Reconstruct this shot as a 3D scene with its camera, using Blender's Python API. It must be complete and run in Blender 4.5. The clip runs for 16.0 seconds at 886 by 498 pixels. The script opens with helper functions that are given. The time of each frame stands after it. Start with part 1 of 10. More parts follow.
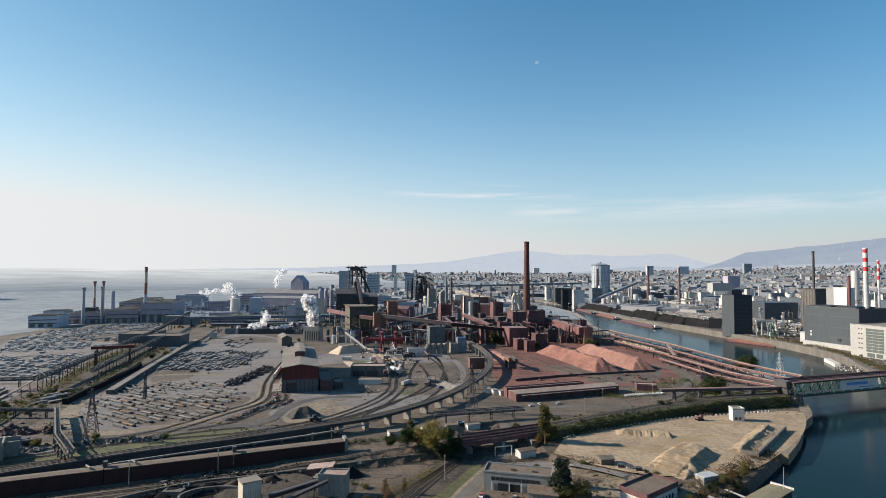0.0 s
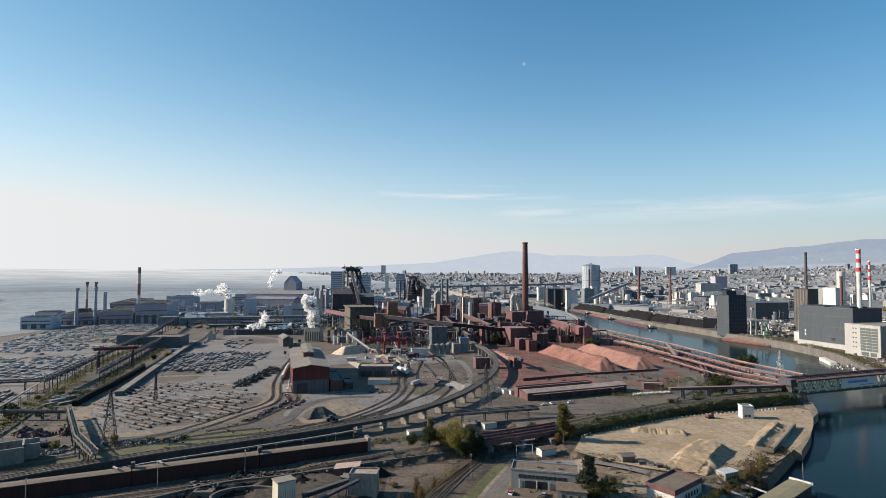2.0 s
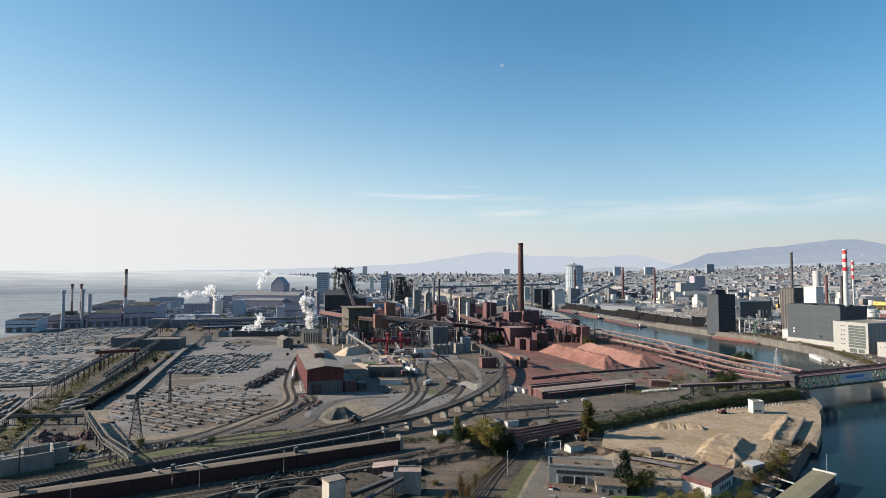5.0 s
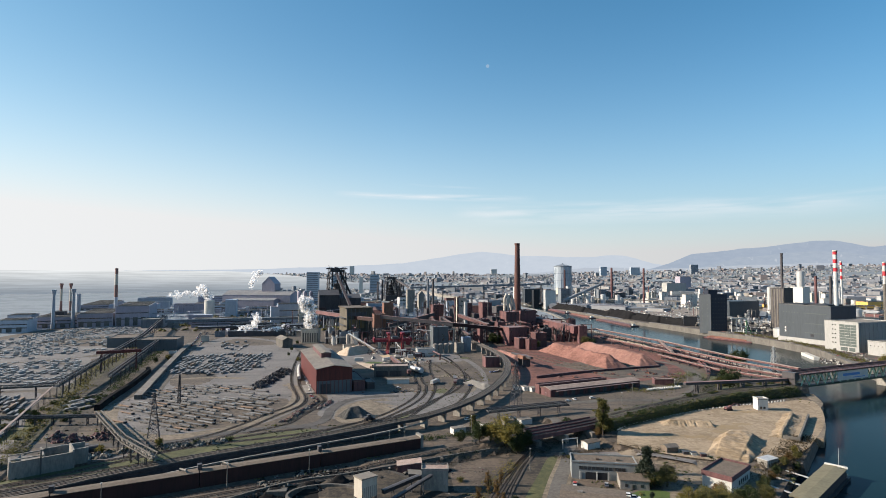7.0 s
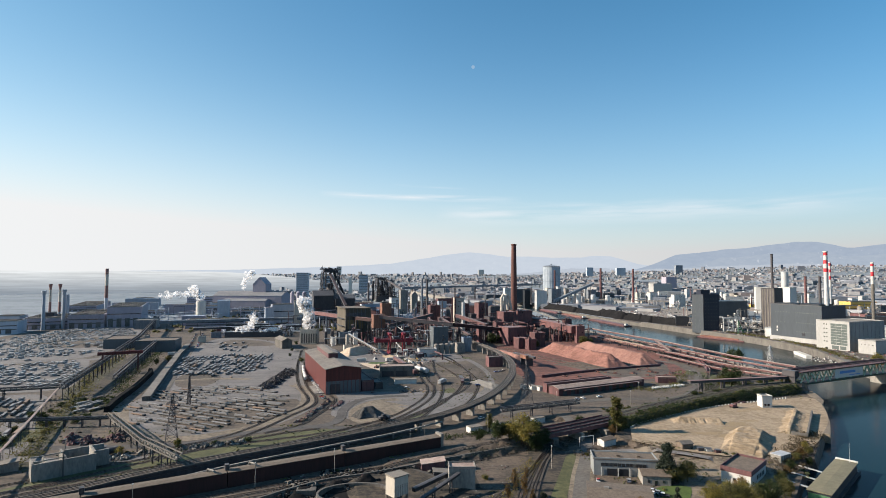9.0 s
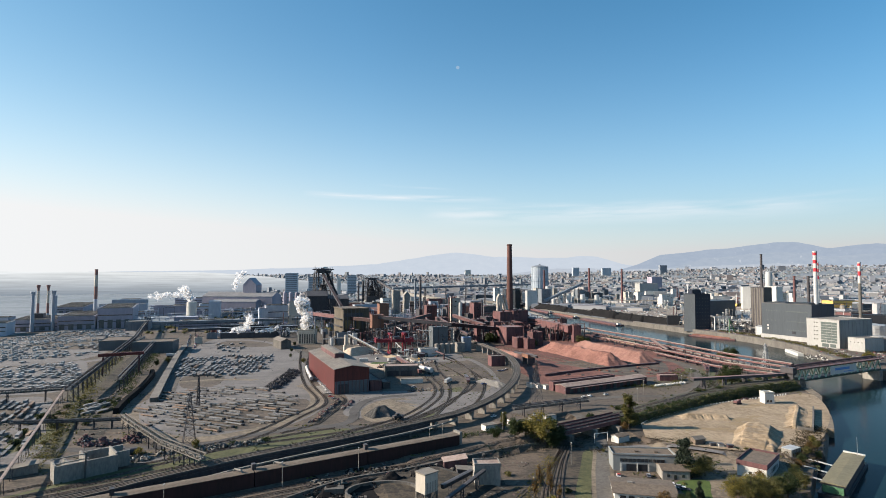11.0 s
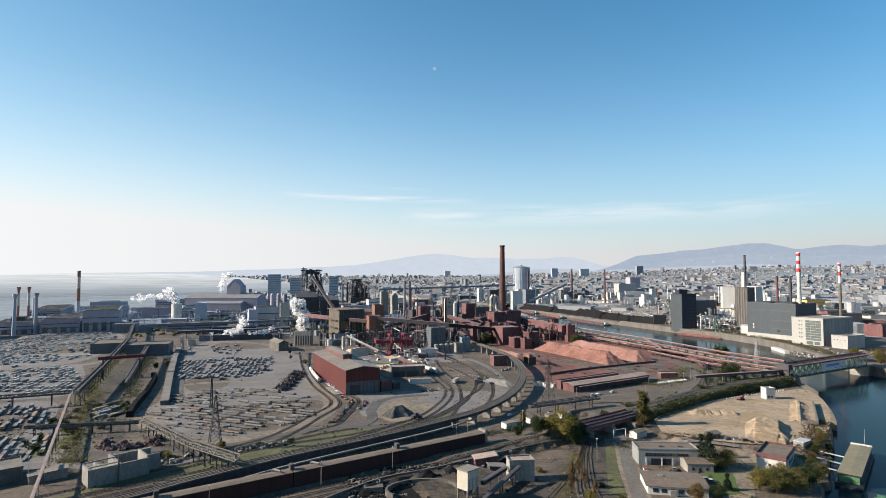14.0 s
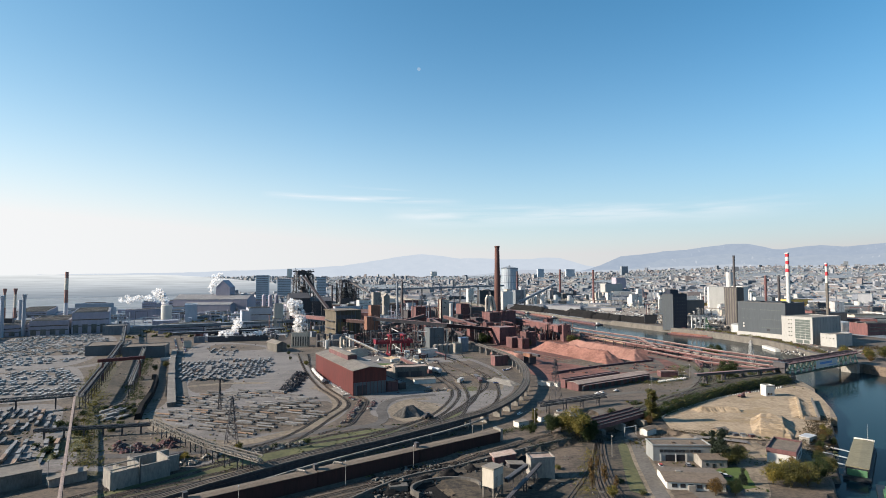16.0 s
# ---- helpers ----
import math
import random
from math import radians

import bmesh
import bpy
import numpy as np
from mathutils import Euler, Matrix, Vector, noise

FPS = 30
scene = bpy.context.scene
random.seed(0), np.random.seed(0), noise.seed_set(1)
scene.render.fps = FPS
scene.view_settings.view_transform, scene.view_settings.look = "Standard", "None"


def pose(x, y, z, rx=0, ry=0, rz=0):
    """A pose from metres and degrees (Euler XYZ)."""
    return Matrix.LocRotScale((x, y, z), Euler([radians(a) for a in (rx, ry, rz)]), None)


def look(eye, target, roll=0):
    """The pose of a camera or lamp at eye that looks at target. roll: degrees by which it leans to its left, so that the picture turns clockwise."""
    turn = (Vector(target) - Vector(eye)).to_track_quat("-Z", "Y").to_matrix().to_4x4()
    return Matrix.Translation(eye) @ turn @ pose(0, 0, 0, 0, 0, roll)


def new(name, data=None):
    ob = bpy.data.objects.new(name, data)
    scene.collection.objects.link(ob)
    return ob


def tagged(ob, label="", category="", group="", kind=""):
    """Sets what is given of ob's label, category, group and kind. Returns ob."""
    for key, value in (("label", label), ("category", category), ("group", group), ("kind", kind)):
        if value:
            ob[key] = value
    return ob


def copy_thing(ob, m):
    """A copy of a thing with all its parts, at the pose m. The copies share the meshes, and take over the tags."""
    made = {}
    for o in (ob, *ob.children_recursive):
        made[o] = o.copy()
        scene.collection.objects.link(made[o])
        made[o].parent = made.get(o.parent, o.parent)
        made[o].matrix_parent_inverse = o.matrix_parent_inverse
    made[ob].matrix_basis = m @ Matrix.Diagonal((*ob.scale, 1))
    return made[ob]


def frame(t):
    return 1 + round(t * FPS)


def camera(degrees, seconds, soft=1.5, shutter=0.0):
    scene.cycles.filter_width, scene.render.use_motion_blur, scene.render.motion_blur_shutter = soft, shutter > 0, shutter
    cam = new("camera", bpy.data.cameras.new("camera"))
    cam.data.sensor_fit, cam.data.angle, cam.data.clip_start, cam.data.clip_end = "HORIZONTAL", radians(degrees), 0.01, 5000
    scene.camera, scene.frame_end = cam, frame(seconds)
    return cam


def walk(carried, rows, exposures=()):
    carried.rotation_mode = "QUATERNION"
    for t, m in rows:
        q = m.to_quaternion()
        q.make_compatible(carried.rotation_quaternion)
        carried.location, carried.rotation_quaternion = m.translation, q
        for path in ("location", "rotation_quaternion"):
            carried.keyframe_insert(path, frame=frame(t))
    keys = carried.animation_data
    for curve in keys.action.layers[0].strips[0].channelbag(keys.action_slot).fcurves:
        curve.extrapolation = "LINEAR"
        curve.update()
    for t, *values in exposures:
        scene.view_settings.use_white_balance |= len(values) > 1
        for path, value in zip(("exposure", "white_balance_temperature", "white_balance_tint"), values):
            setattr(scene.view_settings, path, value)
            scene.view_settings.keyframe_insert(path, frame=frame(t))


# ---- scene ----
cam = camera(78.7, 16.0, soft=0.9)
PATH = [
    (0, (-1.407, -0.189, 91.028), (-1.406, 1.809, 91.113), 0.3),
    (0.5, (-5.827, -0.876, 91.022), (-5.816, 1.122, 91.108), 0.4),
    (1, (-10.28, -1.541, 91.021), (-10.256, 0.457, 91.107), 0.3),
    (1.5, (-14.749, -2.162, 91.026), (-14.713, -0.165, 91.113), 0.3),
    (2, (-19.214, -2.748, 91.036), (-19.166, -0.75, 91.123), 0.3),
    (2.5, (-23.664, -3.312, 91.038), (-23.604, -1.315, 91.126), 0.3),
    (3, (-28.102, -3.867, 91.034), (-28.028, -1.87, 91.121), 0.3),
    (3.5, (-32.576, -4.338, 91.027), (-32.49, -2.342, 91.114), 0.3),
    (4, (-37.105, -4.725, 91.009), (-37.006, -2.729, 91.097), 0.2),
    (6.5, (-59.825, -6.753, 90.666), (-59.657, -4.762, 90.757), 0.2),
    (7, (-64.4, -7.108, 90.629), (-64.219, -5.118, 90.719), 0.2),
    (7.5, (-68.984, -7.383, 90.598), (-68.789, -5.394, 90.689), 0.2),
    (8, (-73.551, -7.637, 90.556), (-73.342, -5.65, 90.647), 0.2),
    (8.5, (-78.118, -7.902, 90.53), (-77.896, -5.917, 90.621), 0.2),
    (9, (-82.667, -8.132, 90.5), (-82.432, -6.148, 90.592), 0.2),
    (11.5, (-105.103, -8.923, 90.149), (-104.798, -6.949, 90.243), 0.1),
    (12, (-109.582, -8.971, 90.131), (-109.263, -6.999, 90.226), 0.1),
    (12.5, (-114.009, -9.009, 90.115), (-113.676, -7.039, 90.21), 0.1),
    (13, (-118.399, -9.026, 90.105), (-118.051, -7.059, 90.2), 0.1),
    (13.5, (-122.773, -8.992, 90.102), (-122.411, -7.028, 90.198), 0.0),
    (14, (-127.131, -8.928, 90.107), (-126.755, -6.966, 90.204), 0.0),
    (14.5, (-131.434, -8.841, 90.114), (-131.045, -6.882, 90.211), 0.0),
    (15, (-135.715, -8.692, 90.124), (-135.311, -6.736, 90.221), -0.0),
    (15.5, (-139.959, -8.519, 90.138), (-139.542, -6.566, 90.236), -0.0),
    (16, (-144.222, -8.341, 90.147), (-143.79, -6.391, 90.246), -0.1),
]
walk(cam, [(t, look(eye, target, roll)) for t, eye, target, roll in PATH], exposures=[(0.0, 0.9), (8.0, 1.0), (16.0, 1.08)])

# ---- sky and sun ----
SUN_AZ, SUN_EL = -84.0, 26.0
sun_way = Vector((math.sin(radians(SUN_AZ)) * math.cos(radians(SUN_EL)), math.cos(radians(SUN_AZ)) * math.cos(radians(SUN_EL)), math.sin(radians(SUN_EL))))
sun = new("sun", bpy.data.lights.new("sun", "SUN"))
sun.data.energy, sun.data.angle, sun.data.color = 5.0, radians(0.53), (1.0, 0.87, 0.72)
sun.matrix_world = look((0, 0, 500), Vector((0, 0, 500)) - sun_way)

world = bpy.data.worlds.new("sky")
scene.world = world
world.use_nodes = True
wn, wl = world.node_tree.nodes, world.node_tree.links
wn.clear()
sky = wn.new("ShaderNodeTexSky")
sky.sky_type, sky.sun_disc = "NISHITA", False
sky.sun_elevation, sky.sun_rotation = radians(SUN_EL), radians(SUN_AZ)
sky.altitude, sky.air_density, sky.dust_density, sky.ozone_density = 100, 1.0, 0.2, 3.0


def wmath(op, a, b=None, clamp=False):
    k = wn.new("ShaderNodeMath")
    k.operation, k.use_clamp = op, clamp
    for i, v in enumerate((a, b)):
        if v is None:
            continue
        if isinstance(v, (int, float)):
            k.inputs[i].default_value = v
        else:
            wl.new(v, k.inputs[i])
    return k.outputs[0]


# autumn haze that thickens towards the horizon and glows on the sun's side
w_co, w_sep, w_dot = wn.new("ShaderNodeTexCoord"), wn.new("ShaderNodeSeparateXYZ"), wn.new("ShaderNodeVectorMath")
w_dot.operation = "DOT_PRODUCT"
w_dot.inputs[1].default_value = (-0.93, 0.36, 0.0)
wl.new(w_co.outputs["Generated"], w_sep.inputs[0]), wl.new(w_co.outputs["Generated"], w_dot.inputs[0])
up = wmath("MAXIMUM", w_sep.outputs[2], 0.0)
sunward = wmath("MAXIMUM", w_dot.outputs["Value"], 0.0)
low = wmath("POWER", wmath("SUBTRACT", 1.0, up), wmath("ADD", 6.7, wmath("MULTIPLY", w_dot.outputs["Value"], 1.0)))
haze_fac = wmath("MULTIPLY", low, wmath("ADD", 1.3, wmath("MULTIPLY", wmath("POWER", sunward, 1.5), 1.3)), True)
w_mix = wn.new("ShaderNodeMixShader")
w_back, w_haze, w_out = wn.new("ShaderNodeBackground"), wn.new("ShaderNodeBackground"), wn.new("ShaderNodeOutputWorld")
w_back.inputs[1].default_value = 0.08
w_haze.inputs[0].default_value = (0.885, 0.893, 0.9, 1)
wl.new(wmath("ADD", 0.4, wmath("MULTIPLY", w_dot.outputs["Value"], 0.12)), w_haze.inputs[1])
w_tint = wn.new("ShaderNodeMix")
w_tint.data_type, w_tint.blend_type = "RGBA", "MULTIPLY"
w_tint.inputs[0].default_value = 1.0
w_side, w_ramp = wn.new("ShaderNodeMapRange"), wn.new("ShaderNodeValToRGB")
w_side.inputs[1].default_value, w_side.inputs[2].default_value = -0.4, 0.8
w_ramp.color_ramp.elements[0].color, w_ramp.color_ramp.elements[1].color = (0.36, 0.9, 1.0, 1), (0.74, 1.0, 0.92, 1)
w_ramp.color_ramp.elements.new(0.62).color = (0.62, 1.07, 1.085, 1)
wl.new(w_dot.outputs["Value"], w_side.inputs[0]), wl.new(w_side.outputs[0], w_ramp.inputs[0]), wl.new(w_ramp.outputs[0], w_tint.inputs[7])
wl.new(sky.outputs[0], w_tint.inputs[6]), wl.new(w_tint.outputs[2], w_back.inputs[0])
wl.new(haze_fac, w_mix.inputs[0]), wl.new(w_back.outputs[0], w_mix.inputs[1]), wl.new(w_haze.outputs[0], w_mix.inputs[2])
# thin cirrus streaks low over the hills, and the pale day moon
w_map, w_noise, w_rng = wn.new("ShaderNodeMapping"), wn.new("ShaderNodeTexNoise"), wn.new("ShaderNodeMapRange")
w_map.inputs["Scale"].default_value, w_map.inputs["Location"].default_value = (5.0, 5.0, 60.0), (0.3, 0.1, 0.0)
w_noise.inputs["Scale"].default_value, w_noise.inputs["Detail"].default_value = 1.6, 6
w_rng.inputs[1].default_value, w_rng.inputs[2].default_value = 0.3, 0.7
wl.new(w_co.outputs["Generated"], w_map.inputs[0]), wl.new(w_map.outputs[0], w_noise.inputs["Vector"]), wl.new(w_noise.outputs[0], w_rng.inputs[0])


def streak(x0, x1, z0, slope, thick):
    """A long soft band of cloud between two sideways directions."""
    along = wmath("MULTIPLY", wmath("MULTIPLY", wmath("SUBTRACT", w_sep.outputs[0], x0), 14.0, True), wmath("MULTIPLY", wmath("SUBTRACT", x1, w_sep.outputs[0]), 8.0, True))
    mid = wmath("ADD", wmath("MULTIPLY", wmath("SUBTRACT", w_sep.outputs[0], x0), slope), z0)
    mid = wmath("ADD", mid, wmath("MULTIPLY", wmath("SUBTRACT", w_noise.outputs[0], 0.5), thick * 0.8))
    off = wmath("DIVIDE", wmath("ABSOLUTE", wmath("SUBTRACT", w_sep.outputs[2], mid)), thick)
    return wmath("MULTIPLY", along, wmath("SUBTRACT", 1.0, off, True))


band = wmath("ADD", streak(-0.11, 0.26, 0.1435, -0.02, 0.007), wmath("MULTIPLY", streak(0.02, 0.17, 0.163, -0.05, 0.003), 0.6))
band = wmath("ADD", band, wmath("MULTIPLY", streak(0.1, 0.75, 0.108, 0.0, 0.024), 0.6), True)
w_cloud, w_mix2 = wn.new("ShaderNodeBackground"), wn.new("ShaderNodeMixShader")
w_cloud.inputs[0].default_value, w_cloud.inputs[1].default_value = (0.9, 0.9, 0.92, 1), 0.52
wl.new(wmath("MULTIPLY", wmath("MULTIPLY", band, w_rng.outputs[0]), 0.85), w_mix2.inputs[0])
wl.new(w_mix.outputs[0], w_mix2.inputs[1]), wl.new(w_cloud.outputs[0], w_mix2.inputs[2])
w_moon, w_mix3, w_md = wn.new("ShaderNodeBackground"), wn.new("ShaderNodeMixShader"), wn.new("ShaderNodeVectorMath")
w_md.operation = "DOT_PRODUCT"
w_md.inputs[1].default_value = Vector((0.1607, 0.9181, 0.3621)).normalized()
wl.new(w_co.outputs["Generated"], w_md.inputs[0])
w_moon.inputs[0].default_value, w_moon.inputs[1].default_value = (0.85, 0.9, 0.95, 1), 0.4
wl.new(wmath("MULTIPLY", wmath("GREATER_THAN", w_md.outputs["Value"], math.cos(radians(0.17))), 0.3), w_mix3.inputs[0])
wl.new(w_mix2.outputs[0], w_mix3.inputs[1]), wl.new(w_moon.outputs[0], w_mix3.inputs[2])
wl.new(w_mix3.outputs[0], w_out.inputs[0])

# ---- materials ----
def mat(name, col, col2=None, rough=0.8, metal=0.0, s1=0.06, s2=0.9, amt=0.5, streak=1.0, bump=0.0, spec=0.3, spread=0.0, island=False, tint=None, sheen=0.0, lines=0.0, dust=0.04, thin=0.0):
    """A surface of two colours mixed by coarse and fine noise in world metres, with an own brightness for each object or island."""
    m = bpy.data.materials.new(name)
    m.use_nodes = True
    n, l = m.node_tree.nodes, m.node_tree.links
    b = n["Principled BSDF"]
    col2 = col2 or tuple(c * 0.6 for c in col)
    if max(col) < 0.45 and not name.startswith(("far_", "distant_", "bluish_", "far_steel")):
        col, col2 = tuple(c * 0.7 for c in col), tuple(c * 0.6 for c in col2)
    geo = n.new("ShaderNodeNewGeometry")
    mp = n.new("ShaderNodeMapping")
    mp.inputs["Scale"].default_value = (1, 1, streak)
    l.new(geo.outputs["Position"], mp.inputs[0])
    facs = []
    for s, d in ((s1, 5), (s2, 4)):
        t = n.new("ShaderNodeTexNoise")
        t.inputs["Scale"].default_value, t.inputs["Detail"].default_value, t.inputs["Roughness"].default_value = s, d + 1, 0.7
        l.new(mp.outputs[0], t.inputs["Vector"])
        facs.append(t.outputs[0])
    add = n.new("ShaderNodeMath")
    add.operation = "ADD"
    l.new(facs[0], add.inputs[0]), l.new(facs[1], add.inputs[1])
    if lines:
        # long scuffed streaks, as wheels and water leave them
        lm, lt = n.new("ShaderNodeMapping"), n.new("ShaderNodeTexNoise")
        lm.inputs["Rotation"].default_value, lm.inputs["Scale"].default_value = (0, 0, -0.42), (0.022, 0.3, 1)
        lt.inputs["Scale"].default_value, lt.inputs["Detail"].default_value, lt.inputs["Distortion"].default_value = 1.0, 5, 1.2
        l.new(geo.outputs["Position"], lm.inputs[0]), l.new(lm.outputs[0], lt.inputs["Vector"])
        sc, ad = n.new("ShaderNodeMath"), n.new("ShaderNodeMath")
        sc.operation, ad.operation = "MULTIPLY_ADD", "ADD"
        sc.inputs[1].default_value, sc.inputs[2].default_value = lines, -0.5 * lines
        l.new(lt.outputs[0], sc.inputs[0]), l.new(add.outputs[0], ad.inputs[0]), l.new(sc.outputs[0], ad.inputs[1])
        add = ad
    rng = n.new("ShaderNodeMapRange")
    rng.inputs[1].default_value, rng.inputs[2].default_value = 1.0 - 0.32 * 1.0, 1.0 + 0.32
    rng.inputs[3].default_value, rng.inputs[4].default_value = 0.5 - amt, 0.5 + amt
    l.new(add.outputs[0], rng.inputs[0])
    mix = n.new("ShaderNodeMix")
    mix.data_type = "RGBA"
    mix.inputs[6].default_value, mix.inputs[7].default_value = (*col, 1), (*col2, 1)
    l.new(rng.outputs[0], mix.inputs[0])
    out = mix.outputs[2]
    if spread or tint:
        rand = geo.outputs["Random Per Island"] if island else n.new("ShaderNodeObjectInfo").outputs["Random"]
        if tint:
            ramp = n.new("ShaderNodeValToRGB")
            ramp.color_ramp.interpolation = "CONSTANT"
            while len(ramp.color_ramp.elements) < len(tint):
                ramp.color_ramp.elements.new(0.5)
            for k, c in enumerate(tint):
                ramp.color_ramp.elements[k].position = k / len(tint)
                ramp.color_ramp.elements[k].color = (*c, 1)
            l.new(rand, ramp.inputs[0])
            mul = n.new("ShaderNodeMix")
            mul.data_type, mul.blend_type = "RGBA", "MULTIPLY"
            mul.inputs[0].default_value = 1.0
            l.new(out, mul.inputs[6]), l.new(ramp.outputs[0], mul.inputs[7])
            out = mul.outputs[2]
        if spread:
            hsv = n.new("ShaderNodeHueSaturation")
            r2 = n.new("ShaderNodeMapRange")
            r2.inputs[3].default_value, r2.inputs[4].default_value = 1 - spread, 1 + spread
            l.new(rand, r2.inputs[0]), l.new(r2.outputs[0], hsv.inputs["Value"]), l.new(out, hsv.inputs["Color"])
            out = hsv.outputs[0]
    l.new(out, b.inputs["Base Color"])
    b.inputs["Roughness"].default_value, b.inputs["Metallic"].default_value, b.inputs["Specular IOR Level"].default_value = rough, metal, spec
    # dust sets a bluish sheen that imitates haze on surfaces seen at grazing angles
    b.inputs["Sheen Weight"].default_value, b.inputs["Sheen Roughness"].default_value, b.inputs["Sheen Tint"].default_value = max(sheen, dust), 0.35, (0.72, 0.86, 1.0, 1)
    if bump:
        bp = n.new("ShaderNodeBump")
        bp.inputs["Strength"].default_value, bp.inputs["Distance"].default_value = bump, 0.4
        l.new(facs[1], bp.inputs["Height"]), l.new(bp.outputs[0], b.inputs["Normal"])
    if thin:
        tr, mx = n.new("ShaderNodeBsdfTranslucent"), n.new("ShaderNodeMixShader")
        mx.inputs[0].default_value = thin
        l.new(out, tr.inputs[0]), l.new(b.outputs[0], mx.inputs[1]), l.new(tr.outputs[0], mx.inputs[2])
        l.new(mx.outputs[0], n["Material Output"].inputs[0])
    return m


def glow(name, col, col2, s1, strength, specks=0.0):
    # land that emits its colour, the haze of distance painted in
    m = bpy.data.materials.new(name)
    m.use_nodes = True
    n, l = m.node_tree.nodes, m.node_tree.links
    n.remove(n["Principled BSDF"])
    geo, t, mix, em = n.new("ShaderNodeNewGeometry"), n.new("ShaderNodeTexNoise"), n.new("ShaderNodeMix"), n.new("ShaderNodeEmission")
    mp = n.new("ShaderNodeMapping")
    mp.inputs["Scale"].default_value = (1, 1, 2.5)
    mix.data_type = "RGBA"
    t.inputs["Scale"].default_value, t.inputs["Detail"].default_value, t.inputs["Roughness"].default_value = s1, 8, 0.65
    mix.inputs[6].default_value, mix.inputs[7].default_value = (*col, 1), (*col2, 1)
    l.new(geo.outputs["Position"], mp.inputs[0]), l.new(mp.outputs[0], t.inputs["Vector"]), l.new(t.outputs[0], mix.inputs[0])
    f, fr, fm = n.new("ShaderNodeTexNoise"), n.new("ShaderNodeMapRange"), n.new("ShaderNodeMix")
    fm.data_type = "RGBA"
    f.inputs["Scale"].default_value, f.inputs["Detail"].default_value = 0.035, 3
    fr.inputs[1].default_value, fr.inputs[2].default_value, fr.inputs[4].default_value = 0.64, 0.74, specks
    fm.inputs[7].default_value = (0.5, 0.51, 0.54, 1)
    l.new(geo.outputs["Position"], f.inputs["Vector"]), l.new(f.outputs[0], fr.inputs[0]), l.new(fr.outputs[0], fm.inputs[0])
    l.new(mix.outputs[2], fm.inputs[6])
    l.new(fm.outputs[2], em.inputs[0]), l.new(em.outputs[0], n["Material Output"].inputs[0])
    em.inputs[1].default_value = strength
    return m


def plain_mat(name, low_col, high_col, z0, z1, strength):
    """Flat land far off that glows: haze painted as a paler tone with height, with faint level streaks of fields and
    woods.
    """
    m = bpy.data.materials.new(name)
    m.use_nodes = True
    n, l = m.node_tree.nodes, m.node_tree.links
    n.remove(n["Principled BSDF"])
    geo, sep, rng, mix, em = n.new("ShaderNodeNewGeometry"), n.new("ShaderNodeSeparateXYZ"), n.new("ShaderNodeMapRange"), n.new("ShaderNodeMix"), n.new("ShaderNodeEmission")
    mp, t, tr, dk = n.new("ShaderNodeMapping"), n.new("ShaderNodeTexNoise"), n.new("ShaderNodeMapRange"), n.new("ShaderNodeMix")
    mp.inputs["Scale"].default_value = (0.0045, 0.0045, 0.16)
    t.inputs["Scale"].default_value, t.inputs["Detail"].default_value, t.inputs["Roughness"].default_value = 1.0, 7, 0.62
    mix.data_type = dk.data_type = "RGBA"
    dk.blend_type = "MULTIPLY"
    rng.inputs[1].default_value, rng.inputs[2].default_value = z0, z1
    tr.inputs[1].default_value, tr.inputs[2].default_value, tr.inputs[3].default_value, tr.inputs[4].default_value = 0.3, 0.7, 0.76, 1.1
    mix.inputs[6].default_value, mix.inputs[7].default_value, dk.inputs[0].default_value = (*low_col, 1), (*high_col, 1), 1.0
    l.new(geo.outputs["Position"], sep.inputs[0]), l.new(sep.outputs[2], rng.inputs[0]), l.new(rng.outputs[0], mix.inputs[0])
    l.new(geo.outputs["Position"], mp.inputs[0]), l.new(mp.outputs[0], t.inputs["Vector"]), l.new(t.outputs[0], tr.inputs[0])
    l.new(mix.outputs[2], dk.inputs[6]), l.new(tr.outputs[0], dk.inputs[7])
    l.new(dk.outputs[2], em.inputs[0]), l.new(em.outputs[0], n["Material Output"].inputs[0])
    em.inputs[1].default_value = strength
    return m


def steam_mat(name, cover, col=(0.95, 0.95, 0.96)):
    m = bpy.data.materials.new(name)
    m.use_nodes = True
    n, l = m.node_tree.nodes, m.node_tree.links
    n.remove(n["Principled BSDF"])
    d, tl, tr = n.new("ShaderNodeBsdfDiffuse"), n.new("ShaderNodeBsdfTranslucent"), n.new("ShaderNodeBsdfTransparent")
    d.inputs[0].default_value = tl.inputs[0].default_value = (*col, 1)
    a, b = n.new("ShaderNodeMixShader"), n.new("ShaderNodeMixShader")
    geo, t, rg = n.new("ShaderNodeNewGeometry"), n.new("ShaderNodeTexNoise"), n.new("ShaderNodeMapRange")
    t.inputs["Scale"].default_value, t.inputs["Detail"].default_value = 0.22, 6
    rg.inputs[1].default_value, rg.inputs[2].default_value, rg.inputs[3].default_value, rg.inputs[4].default_value = 0.36, 0.7, 0.02, cover
    l.new(geo.outputs["Position"], t.inputs["Vector"]), l.new(t.outputs[0], rg.inputs[0]), l.new(rg.outputs[0], b.inputs[0])
    a.inputs[0].default_value = 0.62
    l.new(d.outputs[0], a.inputs[1]), l.new(tl.outputs[0], a.inputs[2])
    l.new(tr.outputs[0], b.inputs[1]), l.new(a.outputs[0], b.inputs[2])
    l.new(b.outputs[0], n["Material Output"].inputs[0])
    return m


